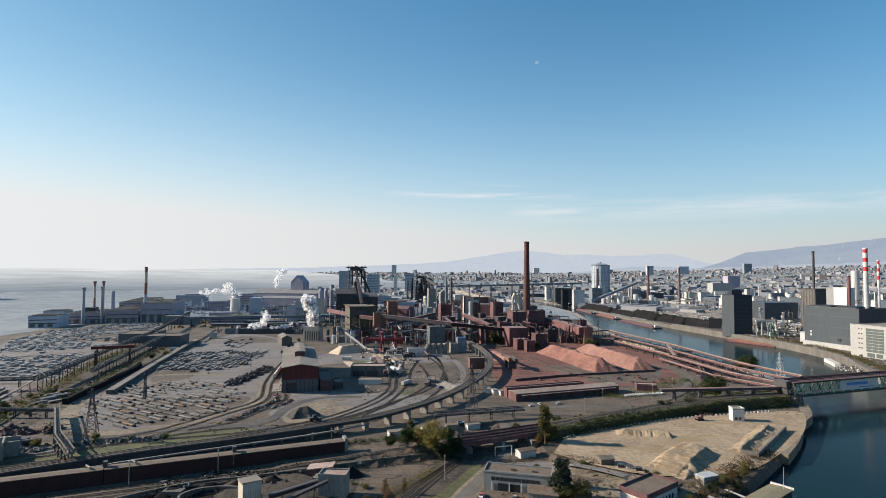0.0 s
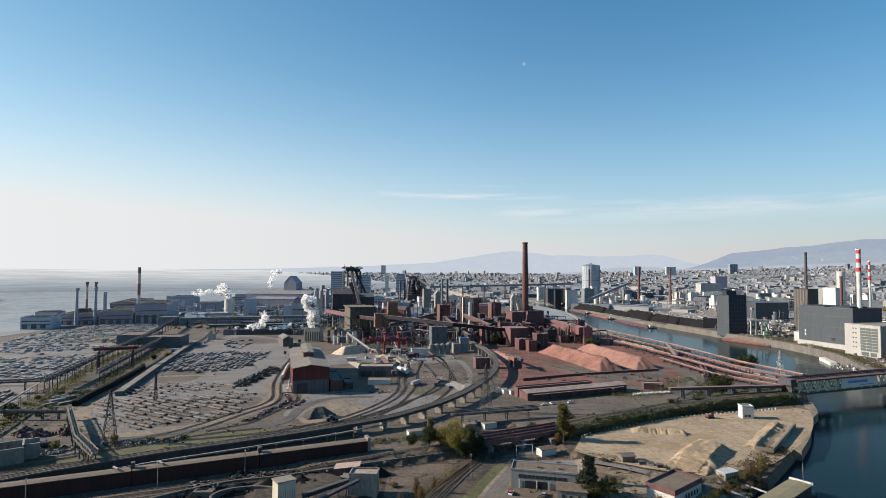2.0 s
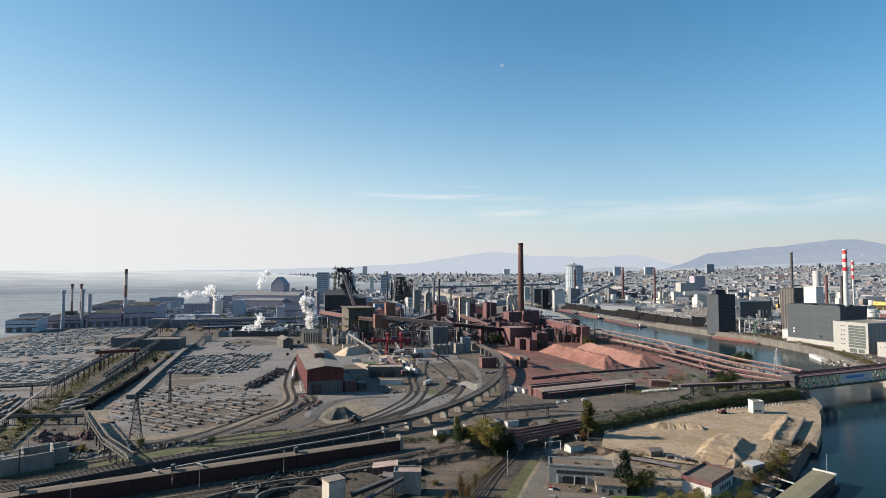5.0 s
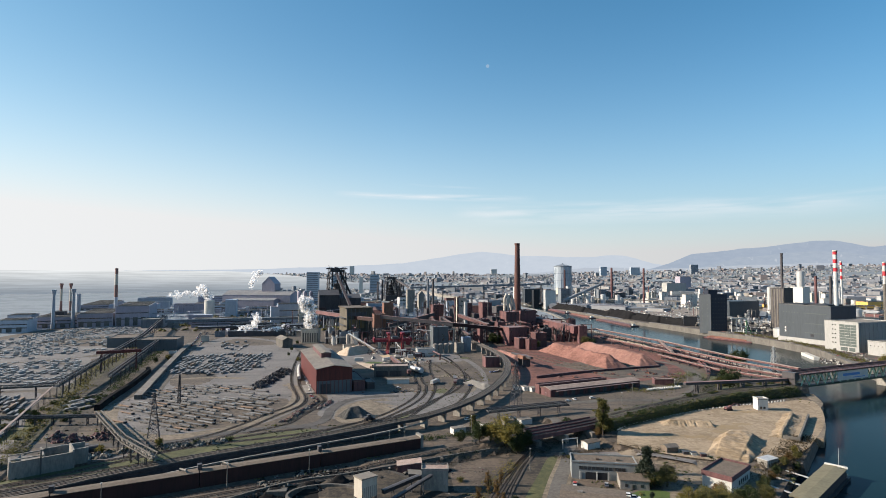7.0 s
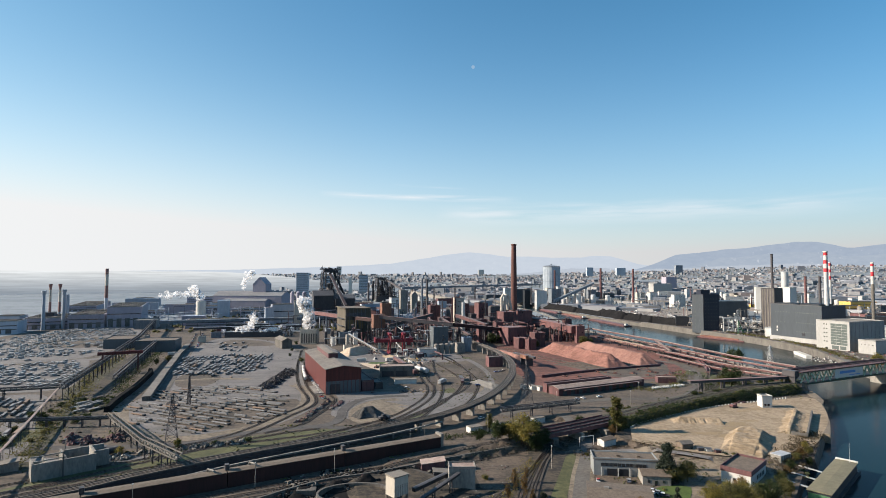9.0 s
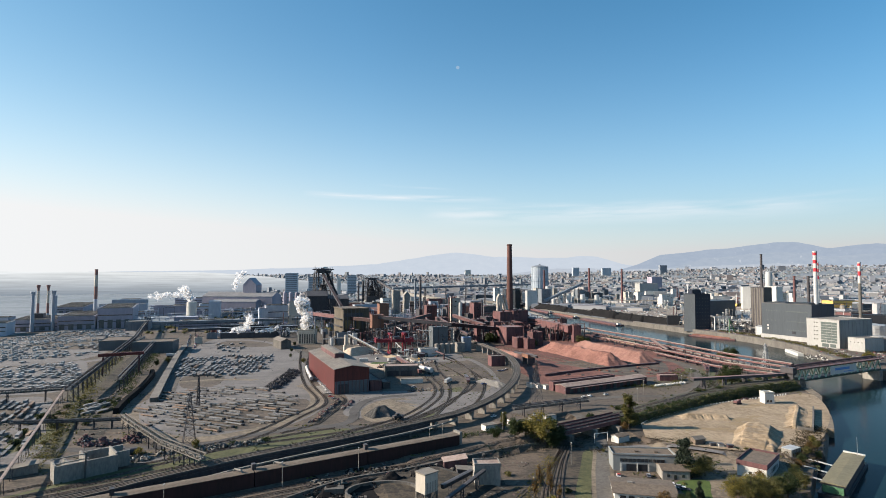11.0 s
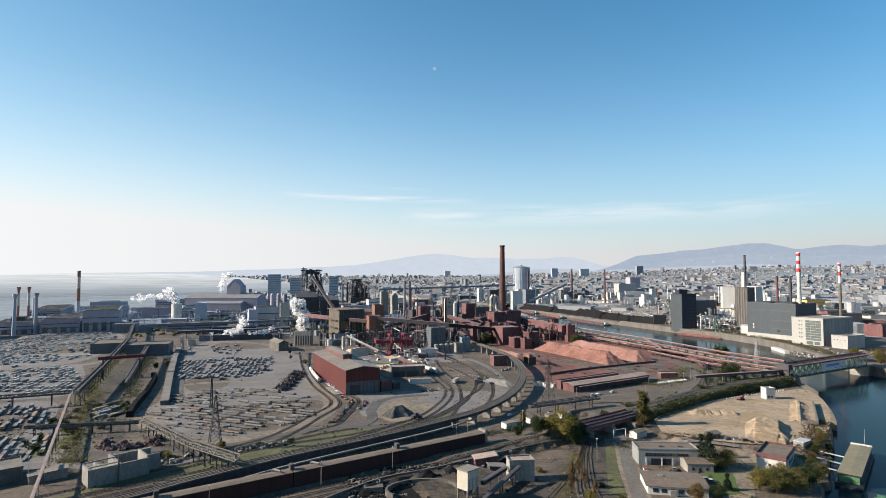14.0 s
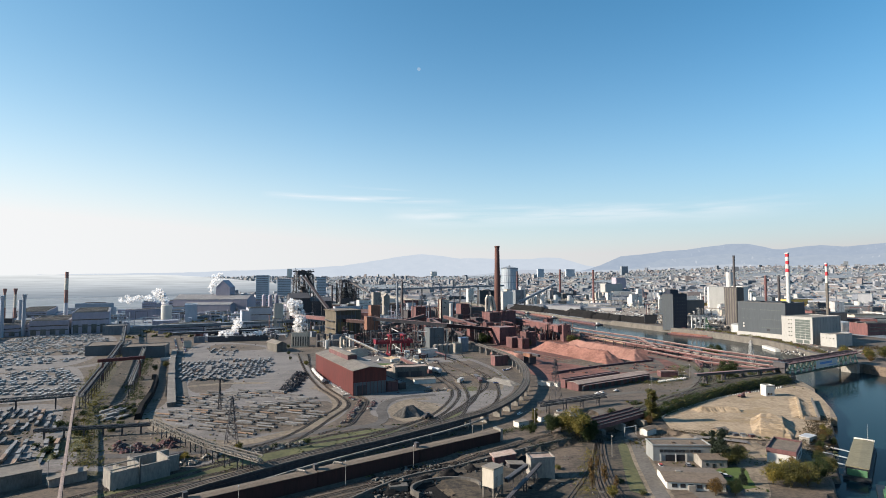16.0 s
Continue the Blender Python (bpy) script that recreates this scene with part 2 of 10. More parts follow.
def river_mat(name, deep, power):
    """Dark water whose mirror sheen grows towards a grazing look, with fine ripples."""
    m = bpy.data.materials.new(name)
    m.use_nodes = True
    n, l = m.node_tree.nodes, m.node_tree.links
    n.remove(n["Principled BSDF"])
    dif, glo, mix = n.new("ShaderNodeBsdfDiffuse"), n.new("ShaderNodeBsdfGlossy"), n.new("ShaderNodeMixShader")
    lw, pw, geo, t, big, bp, var = n.new("ShaderNodeLayerWeight"), n.new("ShaderNodeMath"), n.new("ShaderNodeNewGeometry"), n.new("ShaderNodeTexNoise"), n.new("ShaderNodeTexNoise"), n.new("ShaderNodeBump"), n.new("ShaderNodeMix")
    lw.inputs[0].default_value = 0.5
    pw.operation = "POWER"
    pw.inputs[1].default_value = power
    t.inputs["Scale"].default_value, t.inputs["Detail"].default_value = 0.35, 5
    big.inputs["Scale"].default_value, big.inputs["Detail"].default_value = 0.012, 4
    bp.inputs["Strength"].default_value, bp.inputs["Distance"].default_value = 0.08, 0.5
    var.data_type = "RGBA"
    var.inputs[6].default_value, var.inputs[7].default_value = (*[c * 0.75 for c in deep], 1), (*[c * 1.25 for c in deep], 1)
    glo.inputs["Roughness"].default_value = 0.14
    l.new(geo.outputs["Position"], t.inputs["Vector"]), l.new(geo.outputs["Position"], big.inputs["Vector"])
    l.new(t.outputs[0], bp.inputs["Height"]), l.new(bp.outputs[0], glo.inputs["Normal"])
    l.new(big.outputs[0], var.inputs[0]), l.new(var.outputs[2], dif.inputs[0])
    l.new(lw.outputs["Facing"], pw.inputs[0]), l.new(pw.outputs[0], mix.inputs[0])
    l.new(dif.outputs[0], mix.inputs[1]), l.new(glo.outputs[0], mix.inputs[2])
    l.new(mix.outputs[0], n["Material Output"].inputs[0])
    return m


M = {}
M["earth"] = mat("industrial_ground", (0.165, 0.125, 0.094), (0.078, 0.062, 0.047), 0.85, s1=0.03, s2=0.5, amt=1.1, bump=0.1, lines=0.5)
# far ground: haze put into the base colour, paler and bluer than earth
M["far_earth"] = mat("far_hazed_ground", (0.178, 0.188, 0.198), (0.115, 0.125, 0.135), 0.7, s1=0.005, s2=0.02, amt=1.7, dust=0.15)
M["gravel"] = mat("grey_gravel_yard", (0.238, 0.217, 0.206), (0.168, 0.153, 0.147), 0.9, s1=0.03, s2=0.7, amt=1.0, bump=0.1, lines=0.7, dust=0.05)
M["asphalt"] = mat("grey_asphalt", (0.2, 0.185, 0.17), (0.15, 0.14, 0.13), 0.95, s1=0.05, s2=0.6, amt=0.9, bump=0.05, spec=0.1, dust=0.0)
M["worn_asphalt"] = mat("dark_worn_asphalt", (0.145, 0.135, 0.13), (0.105, 0.098, 0.094), 0.95, s1=0.05, s2=0.6, amt=1.0, bump=0.05, spec=0.1, lines=0.4, dust=0.03)
M["coal_dirt"] = mat("dark_coal_dirt", (0.1, 0.078, 0.056), (0.035, 0.031, 0.026), 0.95, s1=0.05, s2=0.4, amt=1.1, bump=0.3, lines=0.6)
M["sand"] = mat("pale_sand", (0.44, 0.342, 0.236), (0.325, 0.24, 0.152), 0.95, s1=0.05, s2=0.35, amt=1.1, bump=0.5)
M["damp_sand"] = mat("damp_brown_sand", (0.33, 0.235, 0.125), (0.4, 0.295, 0.175), 0.8, s1=0.08, s2=0.4, amt=1.0, bump=0.3)
M["ore"] = mat("red_iron_ore", (0.36, 0.17, 0.12), (0.22, 0.095, 0.07), 0.95, s1=0.05, s2=0.4, amt=0.8, bump=0.3)
M["ore_pale"] = mat("pinkish_ore", (0.37, 0.2, 0.165), (0.25, 0.13, 0.105), 0.95, s1=0.04, s2=0.5, amt=0.9, bump=0.5, dust=0.03)
M["ore_ground"] = mat("ore_stained_ground", (0.245, 0.105, 0.082), (0.125, 0.058, 0.048), 0.95, s1=0.03, s2=0.4, amt=1.1, bump=0.2, lines=0.8, dust=0.02)
M["coal"] = mat("black_coal", (0.015, 0.015, 0.017), (0.035, 0.034, 0.034), 0.95, s1=0.05, s2=0.5, amt=0.7, bump=0.6, spec=0.05, dust=0.0)
M["ballast"] = mat("track_ballast", (0.165, 0.135, 0.11), (0.105, 0.086, 0.07), 0.9, s1=0.06, s2=0.9, amt=0.8, bump=0.2)
M["sleeper"] = mat("dark_sleepers", (0.11, 0.088, 0.072), (0.07, 0.058, 0.05), 0.85)
M["rail"] = mat("rail_steel", (0.22, 0.17, 0.14), (0.14, 0.1, 0.08), 0.45, 0.6)
M["grass"] = mat("dry_grass", (0.135, 0.132, 0.055), (0.078, 0.083, 0.035), 0.9, s1=0.04, s2=0.4, amt=0.9, bump=0.3)
# grass darkened in base colour to stand for slopes and strips in shade
M["bank"] = mat("shade_darkened_bank_grass", (0.1, 0.088, 0.05), (0.055, 0.052, 0.032), 0.95, s1=0.05, s2=0.5, amt=1.0, bump=0.4)
M["lawn"] = mat("mown_lawn", (0.1, 0.15, 0.03), (0.065, 0.105, 0.022), 0.9, s1=0.1, s2=0.8, amt=0.8, bump=0.2)
M["dark_red"] = mat("dark_oxide_red_cladding", (0.05, 0.019, 0.019), (0.032, 0.015, 0.015), 0.7, s1=0.05, s2=0.8, amt=0.8, streak=0.15, spread=0.1)
M["red_clad"] = mat("oxide_red_cladding", (0.145, 0.033, 0.03), (0.095, 0.026, 0.025), 0.55, s1=0.05, s2=0.8, amt=0.7, streak=0.12, spread=0.12)
M["rust"] = mat("rusty_brown_cladding", (0.188, 0.087, 0.086), (0.115, 0.06, 0.062), 0.8, s1=0.06, s2=0.5, amt=0.9, streak=0.2, spread=0.22, sheen=0.1, dust=0.14)
M["rust_roof"] = mat("dusty_red_roof", (0.255, 0.14, 0.126), (0.165, 0.093, 0.087), 0.85, s1=0.05, s2=0.5, amt=0.9, spread=0.18, sheen=0.1, dust=0.16)
M["dark_steel"] = mat("sooty_steel", (0.1, 0.09, 0.095), (0.06, 0.059, 0.066), 0.6, 0.1, s1=0.08, s2=0.7, amt=0.8, streak=0.3, spread=0.25, dust=0.14)
# distant steel, halls and mills: haze painted into pale bluish base colours
M["steel_blue"] = mat("hazed_blue_grey_steel", (0.26, 0.29, 0.325), (0.18, 0.205, 0.24), 0.6, s1=0.05, s2=0.4, amt=0.8, streak=0.25, spread=0.25, sheen=0.15, dust=0.2)
M["hazy_hall"] = mat("bluish_hazed_hall_cladding", (0.34, 0.37, 0.42), (0.27, 0.295, 0.34), 0.7, s1=0.03, s2=0.3, amt=0.8, streak=0.3, spread=0.22, sheen=0.3, dust=0.3)
M["mill_wall"] = mat("bluish_hazed_maroon_mill_cladding", (0.3, 0.275, 0.32), (0.235, 0.222, 0.262), 0.75, s1=0.03, s2=0.3, amt=0.8, streak=0.3, spread=0.15, sheen=0.2)
M["grey_roof"] = mat("grey_flat_roof", (0.24, 0.212, 0.185), (0.16, 0.143, 0.126), 0.8, s1=0.06, s2=0.5, amt=0.9, spread=0.15, bump=0.05)
M["pale_roof"] = mat("pale_dusty_roof", (0.31, 0.272, 0.23), (0.22, 0.195, 0.165), 0.8, s1=0.07, s2=0.6, amt=0.8, spread=0.1)
M["brown_roof"] = mat("brown_gravel_roof", (0.215, 0.17, 0.132), (0.155, 0.12, 0.093), 0.9, s1=0.1, s2=0.8, amt=0.8, bump=0.1)
M["concrete"] = mat("weathered_concrete", (0.36, 0.335, 0.3), (0.23, 0.215, 0.195), 0.85, s1=0.08, s2=0.8, amt=0.8, streak=0.35, spread=0.1, bump=0.05)
M["dark_concrete"] = mat("dark_weathered_concrete", (0.2, 0.185, 0.165), (0.12, 0.11, 0.1), 0.85, s1=0.08, s2=0.8, amt=0.8, streak=0.35, spread=0.12)
M["white"] = mat("white_painted_wall", (0.5, 0.49, 0.46), (0.41, 0.4, 0.375), 0.7, s1=0.1, s2=0.7, amt=0.6, streak=0.3)
M["cream"] = mat("cream_rendered_wall", (0.46, 0.42, 0.36), (0.37, 0.335, 0.285), 0.8, s1=0.1, s2=0.7, amt=0.7, streak=0.3, spread=0.12)
M["black_clad"] = mat("anthracite_cladding", (0.03, 0.034, 0.042), (0.02, 0.022, 0.028), 0.5, s1=0.05, s2=0.5, amt=0.7, streak=0.2, dust=0.0)
M["slate_clad"] = mat("slate_grey_cladding", (0.072, 0.088, 0.105), (0.058, 0.07, 0.084), 0.5, s1=0.03, s2=0.6, amt=0.7, streak=0.2, dust=0.08)
M["brick_red"] = mat("chimney_brick", (0.175, 0.085, 0.072), (0.115, 0.058, 0.052), 0.85, s1=0.12, s2=1.5, amt=0.8, streak=0.4, bump=0.1, dust=0.1)
M["crane_red"] = mat("crane_red_paint", (0.26, 0.02, 0.036), (0.18, 0.018, 0.03), 0.5, s1=0.2, s2=1.5, amt=0.6)
M["olive_roof"] = mat("olive_barge_roof", (0.27, 0.24, 0.15), (0.22, 0.195, 0.125), 0.8, s1=0.1, s2=0.8, amt=0.7)
M["pink_roof"] = mat("pinkish_dusty_roof", (0.44, 0.345, 0.3), (0.31, 0.225, 0.19), 0.9, s1=0.06, s2=0.5, amt=0.9, spread=0.15)
M["dusty"] = mat("pale_dusty_track", (0.29, 0.235, 0.172), (0.18, 0.143, 0.105), 0.9, s1=0.05, s2=0.4, amt=1.2)
M["quay_dust"] = mat("pale_quay_dust", (0.36, 0.31, 0.26), (0.24, 0.205, 0.175), 0.9, s1=0.02, s2=0.15, amt=1.3, lines=0.9)
M["side_panel"] = mat("grey_side_panels", (0.33, 0.345, 0.345), (0.27, 0.285, 0.285), 0.6, s1=0.05, s2=0.5, amt=0.7, streak=0.2)
M["navy_clad"] = mat("dark_navy_cladding", (0.042, 0.05, 0.075), (0.03, 0.036, 0.055), 0.5, s1=0.05, s2=0.5, amt=0.7, streak=0.2)
M["pipe_rust"] = mat("pale_brown_pipe_lagging", (0.4, 0.31, 0.27), (0.28, 0.21, 0.185), 0.7, s1=0.1, s2=0.8, amt=0.8)
M["works_sand"] = mat("pale_works_sand", (0.5, 0.395, 0.3), (0.37, 0.285, 0.21), 0.95, s1=0.05, s2=0.35, amt=1.0, bump=0.4)
# brown mill roof greyed with painted haze
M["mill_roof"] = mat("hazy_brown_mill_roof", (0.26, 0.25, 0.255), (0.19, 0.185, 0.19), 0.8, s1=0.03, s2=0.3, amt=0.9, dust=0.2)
# red bands of the mill chimneys, paled in base colour to imitate haze
M["hazed_red"] = mat("hazed_red_paint", (0.36, 0.2, 0.175), (0.28, 0.16, 0.14), 0.7, dust=0.15)
M["ore_mid"] = mat("dusty_red_ore", (0.34, 0.168, 0.135), (0.22, 0.105, 0.083), 0.95, s1=0.05, s2=0.5, amt=1.1, bump=0.6, lines=0.5, dust=0.02)
M["slag"] = mat("dark_grey_slag", (0.13, 0.125, 0.12), (0.06, 0.058, 0.056), 0.95, s1=0.08, s2=0.6, amt=1.1, bump=0.5)
M["red_paint"] = mat("red_paint", (0.5, 0.03, 0.045), (0.36, 0.028, 0.035), 0.5, s1=0.2, s2=1.5, amt=0.5)
M["green_paint"] = mat("green_paint", (0.1, 0.24, 0.12), (0.075, 0.18, 0.09), 0.6, s1=0.2, s2=1.0, amt=0.7)
M["dark_green"] = mat("dark_green_bridge_paint", (0.045, 0.085, 0.06), (0.03, 0.055, 0.042), 0.6, s1=0.2, s2=1.0, amt=0.7)
M["pale_green"] = mat("pale_green_paint", (0.38, 0.5, 0.38), (0.3, 0.4, 0.3), 0.6, s1=0.2, s2=1.0, amt=0.7)
M["orange_clad"] = mat("orange_brown_cladding", (0.3, 0.145, 0.095), (0.2, 0.1, 0.07), 0.7, s1=0.1, s2=0.8, amt=0.8, streak=0.2, dust=0.12)
M["olive_clad"] = mat("olive_brown_cladding", (0.15, 0.125, 0.09), (0.095, 0.082, 0.062), 0.75, s1=0.06, s2=0.5, amt=0.8, streak=0.2, dust=0.12)
M["yellow"] = mat("ochre_yellow_cladding", (0.62, 0.38, 0.1), (0.5, 0.3, 0.09), 0.7)
M["blue_paint"] = mat("blue_paint", (0.08, 0.22, 0.5), (0.06, 0.16, 0.38), 0.5)
M["teal_steel"] = mat("grey_teal_steel", (0.145, 0.165, 0.18), (0.105, 0.122, 0.135), 0.6, streak=0.2, dust=0.12)
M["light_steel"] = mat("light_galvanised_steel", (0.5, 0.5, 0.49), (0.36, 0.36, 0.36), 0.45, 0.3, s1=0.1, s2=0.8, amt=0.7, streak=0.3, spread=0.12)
M["slab"] = mat("steel_slab", (0.3, 0.285, 0.275), (0.17, 0.163, 0.158), 0.6, 0.15, s1=0.1, s2=0.8, amt=0.7, spread=0.35, island=False, dust=0.1)
M["slab_rust"] = mat("rusty_steel_slab", (0.34, 0.23, 0.16), (0.24, 0.16, 0.115), 0.7, 0.1, s1=0.1, s2=0.8, amt=0.7, spread=0.25, dust=0.08)
M["slab_stuff"] = mat("far_steel_slabs", (0.33, 0.32, 0.31), (0.2, 0.195, 0.19), 0.6, 0.1, s1=0.05, s2=0.5, amt=0.7, spread=0.45, island=True, dust=0.2)
M["glass"] = mat("window_glass", (0.03, 0.04, 0.05), (0.02, 0.026, 0.034), 0.08, 0.0, spec=0.8, dust=0.0)
M["pale_glass"] = mat("pale_glazing", (0.16, 0.19, 0.18), (0.125, 0.15, 0.145), 0.25, spec=0.5, dust=0.0)
M["tyre"] = mat("black_rubber", (0.02, 0.02, 0.02), (0.03, 0.03, 0.03), 0.9)
M["car"] = mat("car_paint", (0.8, 0.8, 0.8), (0.75, 0.75, 0.75), 0.3, 0.0, spec=0.5, tint=[(0.9, 0.9, 0.9), (0.85, 0.86, 0.88), (0.1, 0.1, 0.12), (0.35, 0.36, 0.38), (0.5, 0.06, 0.05), (0.07, 0.12, 0.3), (0.75, 0.75, 0.74)], dust=0.0)
M["bark"] = mat("tree_bark", (0.1, 0.075, 0.055), (0.06, 0.045, 0.035), 0.9, s1=0.5, s2=4)
M["leaf_green"] = mat("green_leaves", (0.07, 0.095, 0.03), (0.035, 0.052, 0.018), 0.6, s1=0.15, s2=1.2, amt=0.9, spread=0.14, island=True, dust=0.0, thin=0.45)
M["leaf_yellow"] = mat("yellowing_leaves", (0.36, 0.28, 0.06), (0.17, 0.165, 0.046), 0.6, s1=0.25, s2=1.0, amt=1.3, spread=0.14, island=True, dust=0.0, thin=0.45)
M["leaf_olive"] = mat("olive_autumn_leaves", (0.2, 0.175, 0.05), (0.095, 0.1, 0.034), 0.6, s1=0.2, s2=1.0, amt=1.2, spread=0.14, island=True, dust=0.0, thin=0.45)
M["leaf_brown"] = mat("brown_dry_leaves", (0.12, 0.085, 0.042), (0.06, 0.048, 0.026), 0.7, s1=0.2, s2=1.0, amt=1.1, spread=0.14, island=True, dust=0.0, thin=0.45)
M["leaf_orange"] = mat("rusty_orange_leaves", (0.25, 0.145, 0.045), (0.13, 0.085, 0.032), 0.6, s1=0.15, s2=1.0, amt=0.9, spread=0.14, island=True, dust=0.0, thin=0.45)
M["needle"] = mat("dark_conifer_needles", (0.028, 0.042, 0.022), (0.016, 0.025, 0.014), 0.7, s1=0.15, s2=1.0, amt=0.9, spread=0.3, island=True, dust=0.0)
# distant leaves: base colours lifted and blued to imitate haze
M["plain_leaf"] = mat("far_hazed_foliage", (0.27, 0.295, 0.31), (0.2, 0.225, 0.245), 0.8, s1=0.01, s2=0.1, amt=1.0, spread=0.2, island=True, dust=0.2)
M["far_leaf"] = mat("distant_hazed_autumn_foliage", (0.22, 0.235, 0.22), (0.165, 0.18, 0.178), 0.8, s1=0.01, s2=0.1, amt=1.0, spread=0.35, island=True)
# city walls and roofs: haze painted as close, bluish-grey base colours
M["city"] = mat("hazed_city_buildings", (0.4, 0.413, 0.44), (0.345, 0.36, 0.39), 0.7, s1=0.01, s2=0.1, amt=0.5, island=True, spread=0.12, dust=0.2,
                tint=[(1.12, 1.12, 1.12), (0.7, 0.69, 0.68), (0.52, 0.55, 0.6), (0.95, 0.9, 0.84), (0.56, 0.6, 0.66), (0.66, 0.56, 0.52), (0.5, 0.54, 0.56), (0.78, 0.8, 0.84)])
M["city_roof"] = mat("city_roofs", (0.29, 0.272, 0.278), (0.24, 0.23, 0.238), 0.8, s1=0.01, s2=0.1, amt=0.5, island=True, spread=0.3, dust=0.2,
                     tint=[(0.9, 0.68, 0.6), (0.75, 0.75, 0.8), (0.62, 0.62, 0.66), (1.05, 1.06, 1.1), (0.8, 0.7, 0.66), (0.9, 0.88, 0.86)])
M["water"] = river_mat("river_water", (0.007, 0.021, 0.027), 7.5)
# haze gradient in the emission: darker blue-grey below, near white at the horizon
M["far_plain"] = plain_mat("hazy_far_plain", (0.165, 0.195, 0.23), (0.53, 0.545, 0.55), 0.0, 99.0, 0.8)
M["steam"] = steam_mat("white_steam", 0.62, (0.97, 0.97, 0.98))
# ridges: pale blue haze put into the emission colours
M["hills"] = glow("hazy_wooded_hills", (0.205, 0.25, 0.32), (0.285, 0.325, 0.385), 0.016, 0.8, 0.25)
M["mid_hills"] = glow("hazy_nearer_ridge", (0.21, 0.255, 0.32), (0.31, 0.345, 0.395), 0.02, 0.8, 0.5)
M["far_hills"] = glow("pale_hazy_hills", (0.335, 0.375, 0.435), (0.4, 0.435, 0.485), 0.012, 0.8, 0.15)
# far towers and gasometer: pale blue of haze in the base colour
M["hazy_tower"] = mat("bluish_hazed_tower_cladding", (0.34, 0.385, 0.43), (0.28, 0.32, 0.365), 0.7, s1=0.03, s2=0.3, amt=0.8, streak=0.3)
M["pale_panel"] = mat("far_bank_pale_panels", (0.33, 0.327, 0.315), (0.26, 0.257, 0.248), 0.6, s1=0.1, s2=0.7, amt=0.7, streak=0.3)
M["ochre_panel"] = mat("ochre_yellow_panels", (0.3, 0.22, 0.1), (0.21, 0.16, 0.08), 0.7, streak=0.3)
# foothills: haze put into the emission colours too
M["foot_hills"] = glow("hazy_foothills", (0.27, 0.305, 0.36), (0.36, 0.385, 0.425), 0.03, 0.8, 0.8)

# ---- shaping helpers ----
def mesh_of(bm, material, name="mesh"):
    me = bpy.data.meshes.new(name)
    bm.to_mesh(me)
    bm.free()
    for m in material if isinstance(material, (list, tuple)) else [material]:
        me.materials.append(m)
    return me


def part(name, bm, material, parent, label=""):
    """Links a bmesh (or a ready mesh) as one mesh object under a thing or a part."""
    me = bm if isinstance(bm, bpy.types.Mesh) else mesh_of(bm, material, name)
    ob = new(name, me)
    ob.parent = parent
    return tagged(ob, label)


def thing(name, x, y, z, yaw, label, category, group="", kind=""):
    ob = new(name)
    ob.empty_display_size = 0.5
    ob.matrix_world = pose(x, y, z, 0, 0, yaw)
    return tagged(ob, label, category, group, kind)


def solid(name, bm, material, label, category, group="", kind="", at=None):
    ob = new(name, mesh_of(bm, material, name))
    if at:
        ob.matrix_world = at
    return tagged(ob, label, category, group, kind)


def box(bm, x0, y0, z0, x1, y1, z1, m=None):
    pts = [(x0, y0, z0), (x1, y0, z0), (x1, y1, z0), (x0, y1, z0), (x0, y0, z1), (x1, y0, z1), (x1, y1, z1), (x0, y1, z1)]
    v = [bm.verts.new(m @ Vector(p) if m else p) for p in pts]
    for f in ((3, 2, 1, 0), (4, 5, 6, 7), (0, 1, 5, 4), (1, 2, 6, 5), (2, 3, 7, 6), (3, 0, 4, 7)):
        bm.faces.new([v[i] for i in f])
    return bm


def cube(x0, y0, z0, x1, y1, z1, m=None):
    return box(bmesh.new(), x0, y0, z0, x1, y1, z1, m)


def prism(bm, profile, y0, y1, m=None):
    """A profile of (x, z) pulled along y."""
    a = [bm.verts.new(m @ Vector((x, y0, z)) if m else (x, y0, z)) for x, z in profile]
    b = [bm.verts.new(m @ Vector((x, y1, z)) if m else (x, y1, z)) for x, z in profile]
    k = len(profile)
    bm.faces.new(a), bm.faces.new(b[::-1])
    for i in range(k):
        bm.faces.new((a[i], b[i], b[(i + 1) % k], a[(i + 1) % k])) if False else bm.faces.new((a[(i + 1) % k], a[i], b[i], b[(i + 1) % k])[::-1])
    bmesh.ops.recalc_face_normals(bm, faces=bm.faces)
    return bm


def tube(bm, rings, n=16, cap=True):
    """Rings of (x, y, z, radius), joined."""
    loops = []
    for x, y, z, r in rings:
        loops.append([bm.verts.new((x + r * math.cos(2 * math.pi * i / n), y + r * math.sin(2 * math.pi * i / n), z)) for i in range(n)])
    for a, b in zip(loops, loops[1:]):
        for i in range(n):
            bm.faces.new((a[i], a[(i + 1) % n], b[(i + 1) % n], b[i]))
    if cap:
        bm.faces.new(loops[0][::-1]), bm.faces.new(loops[-1])
    return bm


def beam(bm, p, q, w, h=None):
    """A bar of section w x h from p to q."""
    p, q = Vector(p), Vector(q)
    d = q - p
    if d.length < 1e-6:
        return bm
    h = h or w
    m = Matrix.Translation(p) @ d.to_track_quat("Y", "Z").to_matrix().to_4x4()
    return box(bm, -w / 2, 0, -h / 2, w / 2, d.length, h / 2, m)


